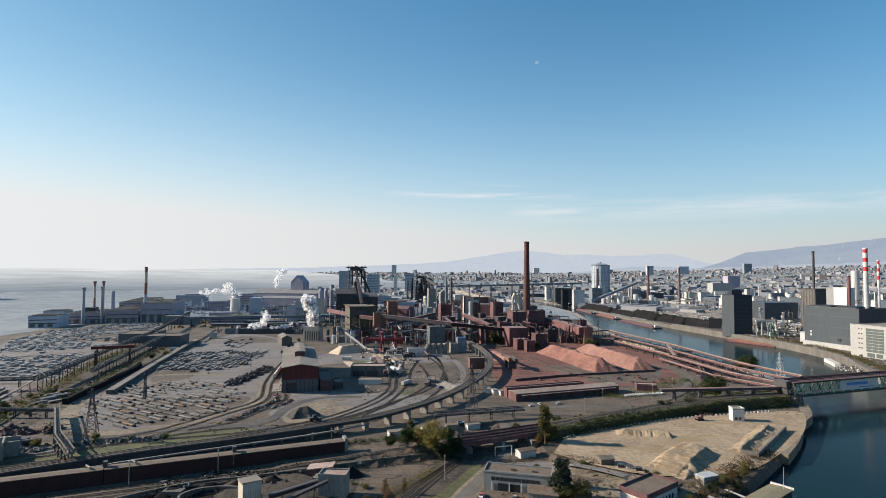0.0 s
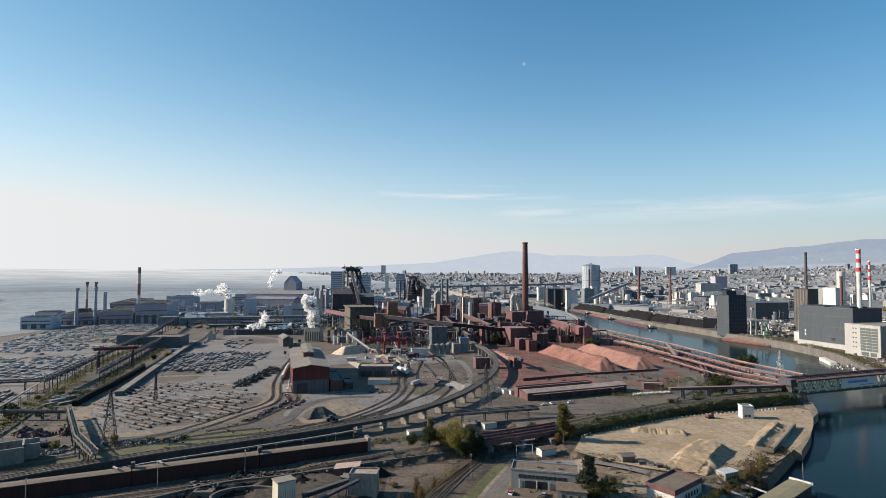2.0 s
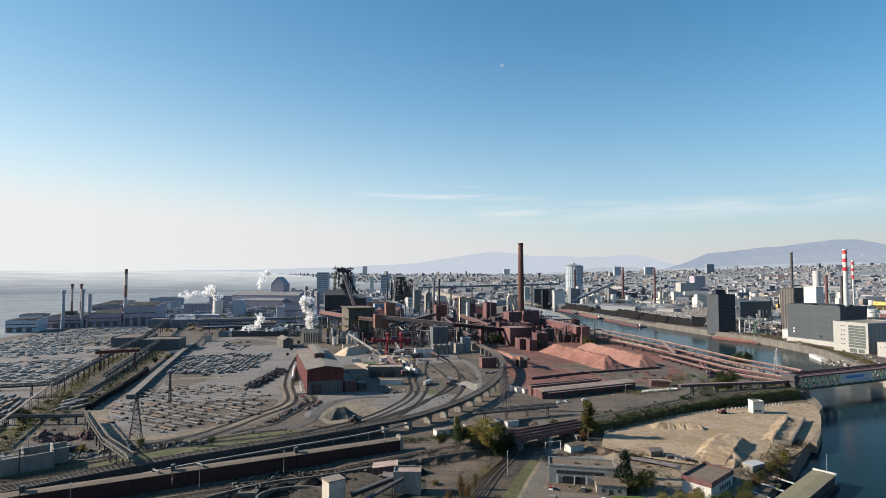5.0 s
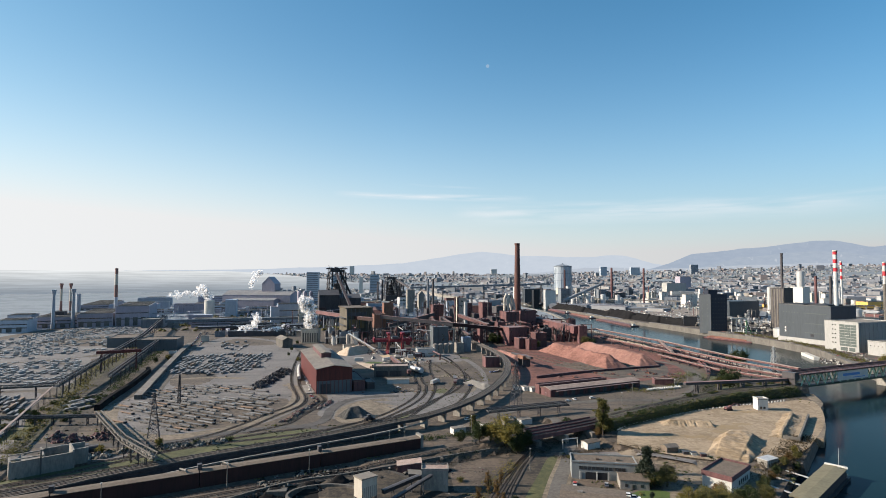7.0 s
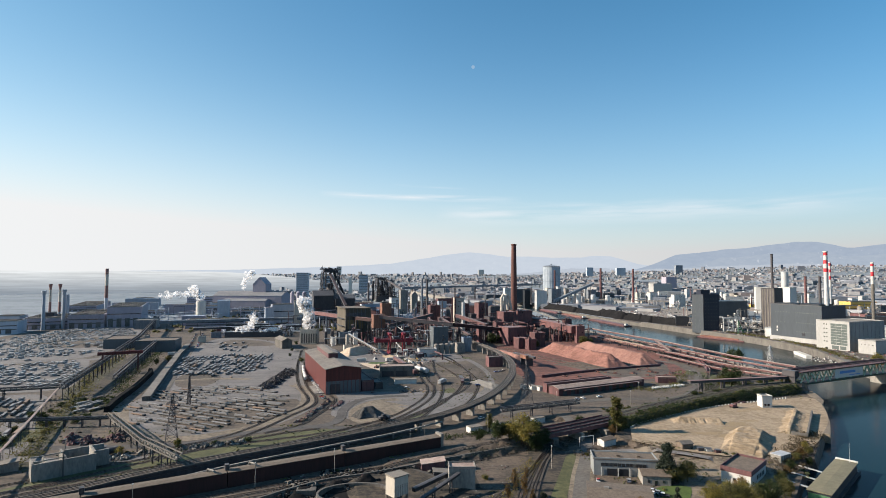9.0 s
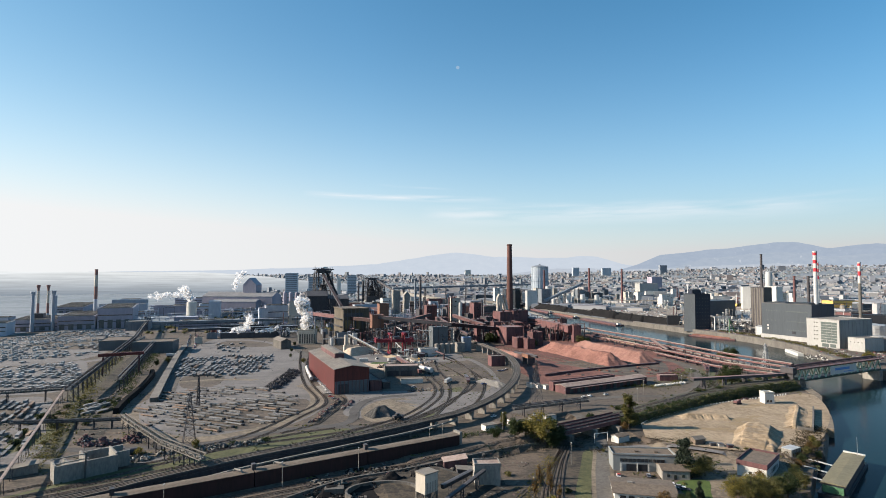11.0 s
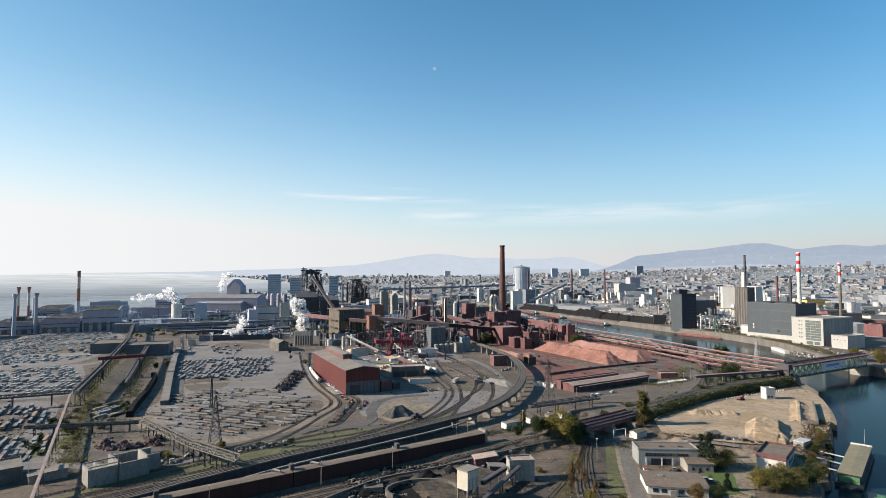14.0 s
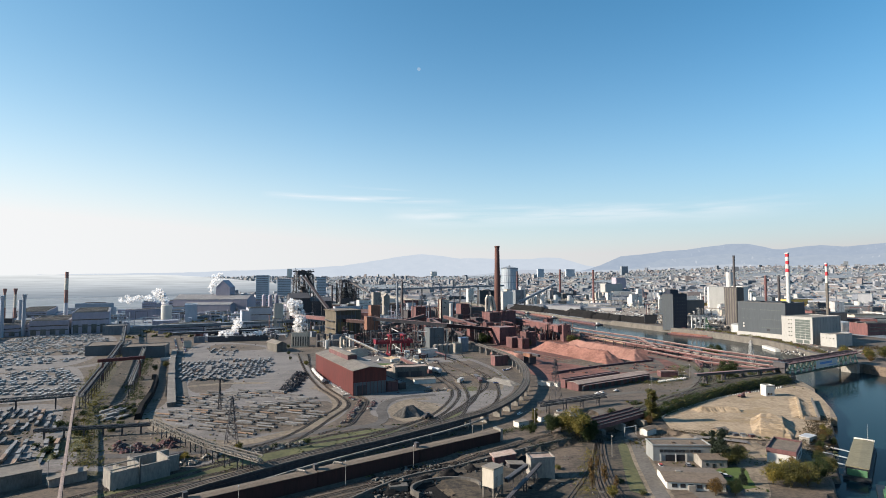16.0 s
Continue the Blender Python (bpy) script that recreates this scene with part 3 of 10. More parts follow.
def pipe(bm, pts, r, n=8):
    """A round pipe through points."""
    pts = [Vector(p) for p in pts]
    loops = []
    for i, p in enumerate(pts):
        d = (pts[min(i + 1, len(pts) - 1)] - pts[max(i - 1, 0)]).normalized()
        q = d.to_track_quat("Z", "Y").to_matrix()
        loops.append([bm.verts.new(p + q @ Vector((r * math.cos(2 * math.pi * k / n), r * math.sin(2 * math.pi * k / n), 0))) for k in range(n)])
    for a, b in zip(loops, loops[1:]):
        for k in range(n):
            bm.faces.new((a[k], a[(k + 1) % n], b[(k + 1) % n], b[k]))
    bm.faces.new(loops[0][::-1]), bm.faces.new(loops[-1])
    return bm


def curve_pts(pts, step=4.0):
    """Points at even steps along a smooth line through pts (any dimension)."""
    p = [np.array(q, float) for q in pts]
    p = [2 * p[0] - p[1]] + p + [2 * p[-1] - p[-2]]
    out = []
    for i in range(1, len(p) - 2):
        a, b, c, d = p[i - 1:i + 3]
        k = max(2, int(np.linalg.norm(c - b) / step))
        for j in range(k):
            t = j / k
            out.append(0.5 * (2 * b + (c - a) * t + (2 * a - 5 * b + 4 * c - d) * t * t + (3 * b - a - 3 * c + d) * t ** 3))
    out.append(p[-2])
    return out


def sweep(bm, pts, profile, closed=True):
    """A profile of (side, up) swept along 3D points, staying upright. side is to the right of the way."""
    loops = []
    for i, p in enumerate(pts):
        d = np.array(pts[min(i + 1, len(pts) - 1)]) - np.array(pts[max(i - 1, 0)])
        s = np.array((d[1], -d[0], 0)) / max(1e-6, math.hypot(d[0], d[1]))
        loops.append([bm.verts.new((p[0] + s[0] * a, p[1] + s[1] * a, p[2] + b)) for a, b in profile])
    k = len(profile)
    for a, b in zip(loops, loops[1:]):
        for i in range(k if closed else k - 1):
            j = (i + 1) % k
            bm.faces.new((a[i], b[i], b[j], a[j]))
    if closed:
        bm.faces.new(loops[0][::-1]), bm.faces.new(loops[-1])
        bmesh.ops.recalc_face_normals(bm, faces=bm.faces)
    return bm


def inside(x, y, poly):
    """Whether points (arrays) lie in a polygon."""
    res = np.zeros(np.shape(x), bool)
    for (ax, ay), (bx, by) in zip(poly, poly[1:] + poly[:1]):
        hit = ((ay > y) != (by > y)) & (x < (bx - ax) * (y - ay) / (by - ay + 1e-9) + ax)
        res ^= hit
    return res


def dist_line(x, y, line):
    """Distance of points (arrays) to a polyline, and the share of the way along it."""
    best, share = np.full(np.shape(x), 1e9), np.zeros(np.shape(x))
    for i, (a, b) in enumerate(zip(line, line[1:])):
        dx, dy = b[0] - a[0], b[1] - a[1]
        t = np.clip(((x - a[0]) * dx + (y - a[1]) * dy) / (dx * dx + dy * dy), 0, 1)
        d = np.hypot(x - a[0] - t * dx, y - a[1] - t * dy)
        share = np.where(d < best, i + t, share)
        best = np.minimum(best, d)
    return best, share

# ---- ground, river, distance ----
RIVER = [(-220, -260), (-70, 60), (20, 142), (66, 182), (99, 208), (128, 236), (172, 278), (207, 316), (232, 348), (262, 398), (286, 450), (286, 520), (278, 640), (262, 760),
         (254, 870), (262, 960), (299, 1257), (262, 1694), (240, 1997), (291, 1990), (362, 1420), (377, 1137), (401, 940), (415, 850), (427, 760), (440, 695), (430, 590), (394, 506), (366, 436),
         (374, 385), (600, 330), (1600, 220), (1600, -500)]
EAST = [(366, 425), (394, 504), (430, 588), (440, 693), (427, 760), (415, 850), (401, 940), (377, 1137), (362, 1420), (900, 1489), (1300, 900), (1300, 340), (600, 335), (374, 386)]
LOWER = [(-150, -400), (-150, 200), (-111, 232), (-83, 242), (-38, 261), (-6, 273), (6, 284), (10, 330), (30, 330), (46, 300), (50, 282), (62, 258), (100, 236), (150, 240), (300, -400)]
CORRIDOR = [(-330, 160), (-225, 201), (-110, 246), (-50, 270), (11, 288), (52, 306), (99, 332), (147, 357), (197, 376), (249, 388)]
CORRIDOR_Z = [0, 0, 0.2, 0.8, 3.2, 3.6, 4.0, 4.4, 5.2, 6.0]


def near_bank(x, y):
    """Distance to the walled banks, behind which the ground starts."""
    return np.minimum(dist_line(x, y, RIVER[10:17])[0], np.minimum(dist_line(x, y, RIVER[20:29])[0], dist_line(x, y, RIVER[6:9])[0]))


def ground_z(x, y):
    x, y = np.asarray(x, float), np.asarray(y, float)
    z = 0.25 * np.sin(x * 0.031) * np.sin(y * 0.023) - 0.25
    z = np.where(inside(x, y, LOWER), -2.0, z)
    d, s = dist_line(x, y, CORRIDOR)
    cz = np.interp(s, range(len(CORRIDOR_Z)), CORRIDOR_Z)
    bank = np.clip(1 - (d - 5) / 2.5, 0, 1)
    cut = (x > 10) & (x < 44) & (d < 20)
    z = np.where(cut, -2.2, np.where(cz > 0.5, z + (cz - z) * bank, z))
    r, az = np.hypot(x + 70, y), np.degrees(np.arctan2(x + 70, y))
    side = np.clip((az - 12) / 30, 0, 1)
    z = z + (80 + 75 * side) * np.clip((r - 2500) / 2250, 0, 1) ** 1.35
    z = np.where(inside(x, y, EAST), z + np.interp(y, [820, 920], [3.6, 0.9]), z)
    z = np.where(inside(x, y, RIVER) | (near_bank(x, y) < 3.5), -9.0, z)
    return z


def gz(x, y):
    return float(ground_z(np.array([x]), np.array([y]))[0])


def spaced(lo, hi, fine_lo, fine_hi, step):
    a = list(np.arange(fine_lo, fine_hi + 0.1, step))
    s = step
    while a[-1] < hi:
        s *= 1.25
        a.append(min(hi, a[-1] + s))
    s = step
    while a[0] > lo:
        s *= 1.25
        a.insert(0, max(lo, a[0] - s))
    return np.array(a)


def make_ground():
    xs, ys = spaced(-4950, 4950, -340, 480, 4.0), spaced(-2500, 4950, -60, 1300, 4.0)
    gx, gy = np.meshgrid(xs, ys)
    gzz = ground_z(gx, gy)
    w, h = len(xs), len(ys)
    verts = np.stack([gx, gy, gzz], -1).reshape(-1, 3)
    i = (np.arange(h - 1)[:, None] * w + np.arange(w - 1)[None, :]).reshape(-1)
    faces = np.stack([i, i + 1, i + w + 1, i + w], -1)
    me = bpy.data.meshes.new("ground")
    me.from_pydata(verts.tolist(), [], faces.tolist())
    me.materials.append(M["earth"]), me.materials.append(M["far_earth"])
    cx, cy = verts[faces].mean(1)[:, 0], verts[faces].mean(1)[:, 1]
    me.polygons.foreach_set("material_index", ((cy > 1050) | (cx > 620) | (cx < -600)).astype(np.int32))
    ob = new("ground", me)
    tagged(ob, "grey-brown industrial ground with patches of dry grass", "ground", kind="structure")


make_ground()
# the railway embankment beside the sand yard
bank_line = [(x, y, float(np.interp(x, [p[0] for p in CORRIDOR], CORRIDOR_Z)) + 0.05) for x, y in curve_pts([(50, 305), *CORRIDOR[6:]], 4.0) if x < 238]
solid("embankment", sweep(bmesh.new(), bank_line, [(-12.4, -6.5), (-7.8, 0), (7.8, 0), (12.4, -6.5)]), M["bank"], "grassy railway embankment beside the sand yard, its shaded slope painted dark", "embankment", kind="structure")
solid("water", box(bmesh.new(), -400, -600, -5.6, 1700, 2100, -5.0), M["water"], "dark green river with calm rippled surface", "river", kind="structure")


def patch(name, pts, material, label, category="yard", lift=0.06, z=None, smooth=True):
    """A flat field of ground cover with a soft outline."""
    line = curve_pts(list(pts) + [pts[0]], 6.0)[:-1] if smooth else pts
    bm = bmesh.new()
    vs = [bm.verts.new((p[0], p[1], (gz(p[0], p[1]) if z is None else z) + lift)) for p in line]
    f = bm.faces.new(vs)
    if f.normal.z < 0 or f.calc_area() and (f.normal_update() or f.normal.z < 0):
        f.normal_flip()
    bmesh.ops.triangulate(bm, faces=[f])
    return solid(name, bm, material, label, category, kind="structure")


def road(name, pts, width, material, label, category="road", lift=0.1, z=None):
    line = curve_pts(pts, 4.0)
    p3 = [(p[0], p[1], (gz(p[0], p[1]) if z is None else z) + lift) for p in line]
    bm = sweep(bmesh.new(), p3, [(-width / 2, 0), (width / 2, 0)], closed=False)
    for f in bm.faces:
        f.normal_update()
        if f.normal.z < 0:
            f.normal_flip()
    return solid(name, bm, material, label, category, kind="structure")


patch("slab_yard", [(-300, 626), (-297, 787), (-189, 699), (-160, 564), (-136, 426), (-126, 379), (-138, 337), (-165, 312), (-190, 302), (-216, 317), (-242, 347), (-256, 383), (-256, 436)],
      M["gravel"], "wide grey gravel yard for storing steel slabs")
patch("slab_yard", [(-560, 700), (-585, 790), (-570, 930), (-500, 960), (-430, 848), (-391, 642), (-428, 586), (-490, 589)], M["gravel"], "grey gravel slab yard beside the rolling mills")
patch("slab_yard", [(-480, 554), (-410, 584), (-388, 606), (-345, 520), (-326, 455), (-369, 440), (-420, 470)], M["gravel"], "grey gravel slab yard beside a conveyor bridge")
patch("slab_yard", [(-420, 400), (-336, 432), (-300, 372), (-262, 290), (-300, 270), (-420, 280)], M["gravel"], "grey gravel slab yard near the railway")
patch("sand_yard", [(55, 276), (66, 300), (75, 309), (105, 326), (137, 340), (167, 349), (190, 353), (232, 362), (229, 346), (203, 310), (172, 279), (139, 253), (98, 246), (73, 258)], M["sand"],
      "pale sand yard on the river bank", z=0.25, lift=0.0)
patch("ore_field", [(50, 655), (120, 700), (180, 735), (232, 727), (228, 600), (214, 505), (196, 462), (150, 440), (100, 428), (52, 412), (44, 470), (46, 528), (46, 585)], M["ore_ground"], "red-brown ore-stained storage field")
patch("plant_yard", [(-118, 640), (-150, 520), (-112, 400), (-110, 345), (-60, 338), (-20, 370), (10, 420), (20, 520), (0, 610), (-40, 650)], M["gravel"], "dusty grey works yard beside the red hall", lift=0.03)
patch("grass_field", [(-245, 236), (-212, 264), (-185, 288), (-150, 308), (-112, 317), (-88, 316), (-110, 300), (-150, 281), (-190, 259), (-225, 240)], M["grass"], "strip of dry grass beside the railway", "grass", lift=0.05)
patch("works_sand", [(-98, 540), (-112, 590), (-116, 640), (-90, 650), (-56, 610), (-38, 560), (-44, 510), (-62, 500), (-82, 508)], M["works_sand"], "pale sandy ground in the works yard", lift=0.07)
patch("grass_field", [(-290, 345), (-268, 340), (-262, 300), (-282, 300)], M["grass"], "rough green grass strip under a conveyor", "grass", lift=0.05)
patch("grass_field", [(190, 470), (205, 440), (175, 395), (150, 372), (160, 368), (196, 392), (222, 440), (215, 480)], M["grass"], "grass verge between road and railway curve", "grass", lift=0.05)
patch("coal_ground", [(-140, 180), (-132, 210), (-98, 236), (-44, 257), (-12, 268), (-6, 258), (-22, 230), (-34, 205), (-45, 180)], M["coal_dirt"], "dark dusty coal-handling yard", "yard", lift=0.04)
patch("grass_field", [(-74, 324), (-58, 343), (-45, 366), (-36, 390), (-30, 420), (-22, 420), (-28, 396), (-40, 368), (-54, 343), (-68, 326)], M["grass"], "dry grass between the curving tracks", "grass", lift=0.05)
patch("grass_field", [(-3, 569), (8, 567), (18, 571), (16, 578), (4, 579)], M["grass"], "rough grass inside the viaduct curve", "grass", lift=0.05)
patch("grass_field", [(-93, 547), (-86, 544), (-77, 546), (-75, 552), (-83, 558), (-90, 555)], M["lawn"], "small green patch in the works yard", "grass", lift=0.1)
patch("grass_field", [(92, 345), (132, 366), (182, 394), (232, 406), (236, 400), (190, 386), (140, 362), (100, 342)], M["grass"], "grassy railway embankment", "grass", lift=0.05)
patch("grass_field", [(-15, 205), (-7, 222), (4, 244), (14, 264), (19, 264), (9, 240), (-3, 216), (-10, 200)], M["grass"], "grass verge between sidings and road", "grass", lift=0.04)
patch("lawn", [(32, 196), (34, 207), (36.5, 217), (45, 220), (53, 217), (46, 206), (40, 196)], M["lawn"], "mown green lawn beside the offices", "grass", lift=0.16)
patch("forecourt", [(14, 216), (22, 224), (44, 214), (40, 190), (10, 186)], M["asphalt"], "grey asphalt office forecourt", "pavement", lift=0.05)
patch("forecourt", [(60, 232), (70, 244), (110, 240), (96, 214), (64, 206)], M["dusty"], "dusty sandy yard beside a white workshop", "pavement", lift=0.05)
road("road", [(-11, 180), (-4, 200), (2, 214), (10.5, 234), (20, 254), (27, 270), (32.5, 286), (36, 305), (36, 330)], 6.4, M["asphalt"], "grey asphalt road leading under a railway bridge")
road("road_verge", [(-11, 180), (-4, 200), (2, 214), (10.5, 234), (20, 254), (27, 270)], 10.0, M["dusty"], "dusty sandy verge along the asphalt road", lift=0.065)
patch("siding_bed", [(-44, 190), (-30, 218), (-12, 250), (2, 285), (20, 290), (15, 262), (2, 236), (-10, 208), (-18, 188)], M["coal_dirt"], "dark oily ground under the sidings", lift=0.03)
patch("dusty_yard", [(8, 240), (18, 256), (30, 258), (30, 246), (16, 234), (6, 214), (0, 206), (-4, 212)], M["dusty"], "dusty ground beside the offices", lift=0.075)
road("road", [(30, 266), (50, 266), (72, 255), (90, 238)], 5.0, M["gravel"], "sandy track into the sand yard", lift=0.14)
road("road", [(-262, 300), (-230, 296), (-185, 297), (-162, 311), (-133, 321), (-114, 322), (-96, 314), (-84, 305)], 7.0, M["worn_asphalt"], "curving works road of grey asphalt", lift=0.12)
road("road", [(-238, 402), (-264, 505), (-292, 620), (-309, 700), (-322, 800)], 8.0, M["asphalt"], "straight works road beside the slab yard", lift=0.12)
road("road", [(-2, 338), (34, 360), (88, 372), (136, 373), (167, 399), (205, 455), (220, 498), (212, 533), (190, 560)], 6.5, M["asphalt"], "curving asphalt road below a girder bridge", lift=0.12)
road("dusty_track", [(-256, 388), (-238, 346), (-214, 318), (-190, 307), (-165, 317), (-143, 342), (-132, 380), (-140, 430), (-165, 462)], 10.0, M["dusty"], "pale dusty track sweeping round the slab yard", lift=0.09)
road("dusty_track", [(-262, 470), (-220, 480), (-180, 470), (-150, 440)], 7.0, M["dusty"], "pale dusty track between rows of slabs", lift=0.09)
road("road", [(-120, 322), (-109, 330), (-105.5, 345), (-105.5, 360), (-100, 380), (-90, 393), (-76, 398), (-60, 398)], 6.5, M["worn_asphalt"], "dark asphalt loop road round the slag mound", lift=0.15)
road("road", [(-190, 700), (-160, 600), (-150, 560)], 8.0, M["asphalt"], "works road beside the slab yard", lift=0.12)
road("road", [(-300, 296), (-232, 276), (-195, 276)], 7.0, M["gravel"], "pale gravel track beside concrete bunkers", lift=0.12)
road("road", [(-430, 560), (-380, 600), (-345, 655), (-300, 660)], 12.0, M["gravel"], "wide dusty works road between slab yards", lift=0.12)

rd = random.Random(31)
for cx, cy, rx, ry in ((133, 301, 13, 6), (124, 292, 9, 4), (146, 306, 7, 3), (104, 284, 10, 4), (112, 279, 6, 3), (168, 333, 10, 4), (158, 329, 6, 2.5), (88, 286, 7, 3), (80, 292, 5, 2)):
    ring_pts = [(cx + rx * math.cos(a) * q, cy + ry * math.sin(a) * q) for a, q in ((k * 0.2244, rd.uniform(0.45, 1.15)) for k in range(28))]
    patch("damp_patch", ring_pts, M["damp_sand"], "ragged damp brown patch on the sand yard", lift=0.01, z=0.28, smooth=False)
patch("dusty_yard", [(75, 250), (92, 246), (84, 233), (56, 207), (38, 186), (28, 188), (46, 210), (54, 224)], M["dusty"], "sandy track past the workshop", lift=0.07)
patch("dusty_yard", [(24, 258), (28, 266), (52, 269), (74, 262), (94, 247), (88, 240), (60, 252), (40, 258)], M["dusty"], "sandy verge in front of the sand yard", lift=0.08)
patch("brown_yard", [(-38, 226), (-36, 254), (-20, 264), (-6, 262), (-20, 238), (-28, 222)], M["earth"], "bare brown ground in the coal yard", lift=0.07)
# conveyor shade put into the dark grass colour of this strip
patch("grass_field", [(-317, 430), (-295, 392), (-270, 320), (-252, 270), (-240, 268), (-258, 312), (-284, 396), (-300, 470), (-330, 560), (-352, 610), (-362, 596), (-336, 490)], M["bank"], "rough overgrown strip under the conveyors", "grass", lift=0.06)
patch("slag_yard", [(-101, 342), (-101, 360), (-95, 376), (-84, 388), (-64, 392), (-54, 380), (-62, 356), (-78, 334), (-94, 328)], M["dusty"], "pale dusty ground round the slag mound", lift=0.1)
patch("coal_quay_yard", [(440, 905), (530, 930), (600, 1060), (690, 1200), (700, 1420), (560, 1480), (420, 1480), (420, 1150)], M["quay_dust"], "wide pale dusty yard behind the coal heaps", lift=0.12)
patch("brown_yard", [(-34, 404), (-30, 470), (-34, 540), (-12, 600), (8, 562), (14, 505), (8, 446), (-8, 408), (-20, 396)], M["earth"], "bare brown ground inside the viaduct curve", lift=0.045)
# dark ground and the bridges' shade, painted as one patch
patch("conveyor_bed", [(-298, 412), (-311, 470), (-327, 530), (-352, 640), (-337, 646), (-313, 545), (-296, 470), (-287, 430)], M["coal_dirt"], "dark dirt between the conveyor bridges, with their shade painted in", lift=0.1)
patch("conveyor_bed", [(-284, 420), (-276, 400), (-262, 352), (-250, 318), (-244, 322), (-256, 360), (-272, 412), (-280, 440)], M["coal_dirt"], "dark dirt along the curved wall", lift=0.1)
patch("pale_ground", [(-30, 470), (-14, 480), (2, 450), (0, 415), (-16, 400), (-34, 430)], M["dusty"], "pale trodden ground inside the viaduct curve", lift=0.04)

patch("ore_strip", [(286, 440), (280, 500), (270, 629), (246, 779), (208, 705), (224, 564), (236, 472), (258, 420)], M["ore_ground"], "ore-stained strip under the canal conveyors", lift=0.09)


def quay(pts, top, label, material="concrete", wide=7.0):
    bm = sweep(bmesh.new(), [(x, y, 0) for x, y in curve_pts(pts, 10.0)], [(-wide, -9), (-wide, top), (1.2, top), (1.2, -9)])
    solid("quay_wall", bm, M[material], label, "quay wall", kind="structure")


quay([(286, 452), (286, 520), (278, 640), (262, 760), (254, 870), (262, 960), (299, 1257), (262, 1694)], 0.5, "concrete quay wall along the harbour canal")
quay([(291, 1990), (360, 1420), (374, 1126), (398, 940)], 0.9, "low weathered quay wall below the coal heaps", "dark_concrete", 5.5)
quay([(398, 940), (412, 850), (424, 760), (437, 690), (430, 590), (394, 506), (370, 446)], 3.6, "weathered concrete quay wall on the far bank", "dark_concrete", 5.5)
quay([(172, 276), (196, 303), (221, 337), (236, 352), (252, 380)], 0.2, "dusty edge wall around the sand yard", "dusty", 5.0)


def make_backdrop():
    """Plain and wooded hills at the end of sight, with haze painted into their glow."""
    AZ = [-180, -30, -14, -5.6, 1, 4, 7, 9.4, 11.5, 13.4, 18.3, 21, 22.3, 23.8, 25, 26.4, 28.6, 31.3, 34, 36, 38, 40, 41.4, 42.7, 43.6, 45.1, 47, 48.6, 50.1, 52, 58, 75, 180]
    EL = [0.03, 0.05, 0.35, 0.67, 1.05, 1.5, 2.0, 2.32, 2.1, 1.86, 1.74, 1.72, 1.9, 1.86, 1.5, 1.45, 1.7, 2.05, 2.38, 2.47, 2.75, 2.96, 2.88, 2.57, 2.34, 2.5, 2.63, 2.44, 2.53, 2.74, 2.7, 1.0, 0.05]
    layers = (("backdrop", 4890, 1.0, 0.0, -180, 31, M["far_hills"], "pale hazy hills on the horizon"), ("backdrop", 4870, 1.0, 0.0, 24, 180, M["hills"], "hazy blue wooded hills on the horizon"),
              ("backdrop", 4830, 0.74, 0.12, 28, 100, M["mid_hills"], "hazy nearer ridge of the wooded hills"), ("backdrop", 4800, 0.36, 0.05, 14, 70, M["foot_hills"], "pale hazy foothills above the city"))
    for name, r, share, cut, a0, a1, material, label in layers:
        bm = bmesh.new()
        lo, hi = [], []
        n = int((a1 - a0) * 2)
        for k in range(n + 1):
            az = a0 + k * 0.5
            fade = min(1.0, (az - a0) / 6 + (0 if a0 > -180 else 1), (a1 - az) / 6 + (0 if a1 < 180 else 1))
            el = (np.interp(az, AZ, EL) * share - cut) * max(fade, 0) + 0.07 * noise.noise((az * 0.35, share * 9, 0)) + 0.05 * noise.noise((az * 1.3, 3 + share, 0))
            x, y = math.sin(radians(az)), math.cos(radians(az))
            lo.append(bm.verts.new((x * (r - 60) - 74, y * (r - 60) - 8, -20)))
            hi.append(bm.verts.new((x * r - 74, y * r - 8, 90.6 + r * math.tan(radians(max(el, 0.02))))))
        for k in range(n):
            bm.faces.new((lo[k], lo[k + 1], hi[k + 1], hi[k]))
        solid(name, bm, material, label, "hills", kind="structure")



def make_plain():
    """The far end of the flat land, towards the sun, its haze painted into a glowing surface."""
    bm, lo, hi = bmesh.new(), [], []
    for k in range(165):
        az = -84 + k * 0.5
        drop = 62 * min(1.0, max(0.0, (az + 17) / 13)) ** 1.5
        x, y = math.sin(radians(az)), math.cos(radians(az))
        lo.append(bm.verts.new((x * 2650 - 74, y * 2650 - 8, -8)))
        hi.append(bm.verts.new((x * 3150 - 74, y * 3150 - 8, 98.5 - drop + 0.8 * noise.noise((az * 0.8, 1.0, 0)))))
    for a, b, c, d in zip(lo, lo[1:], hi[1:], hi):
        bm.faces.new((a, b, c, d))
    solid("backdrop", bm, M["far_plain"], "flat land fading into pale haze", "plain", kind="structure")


make_backdrop()
make_plain()

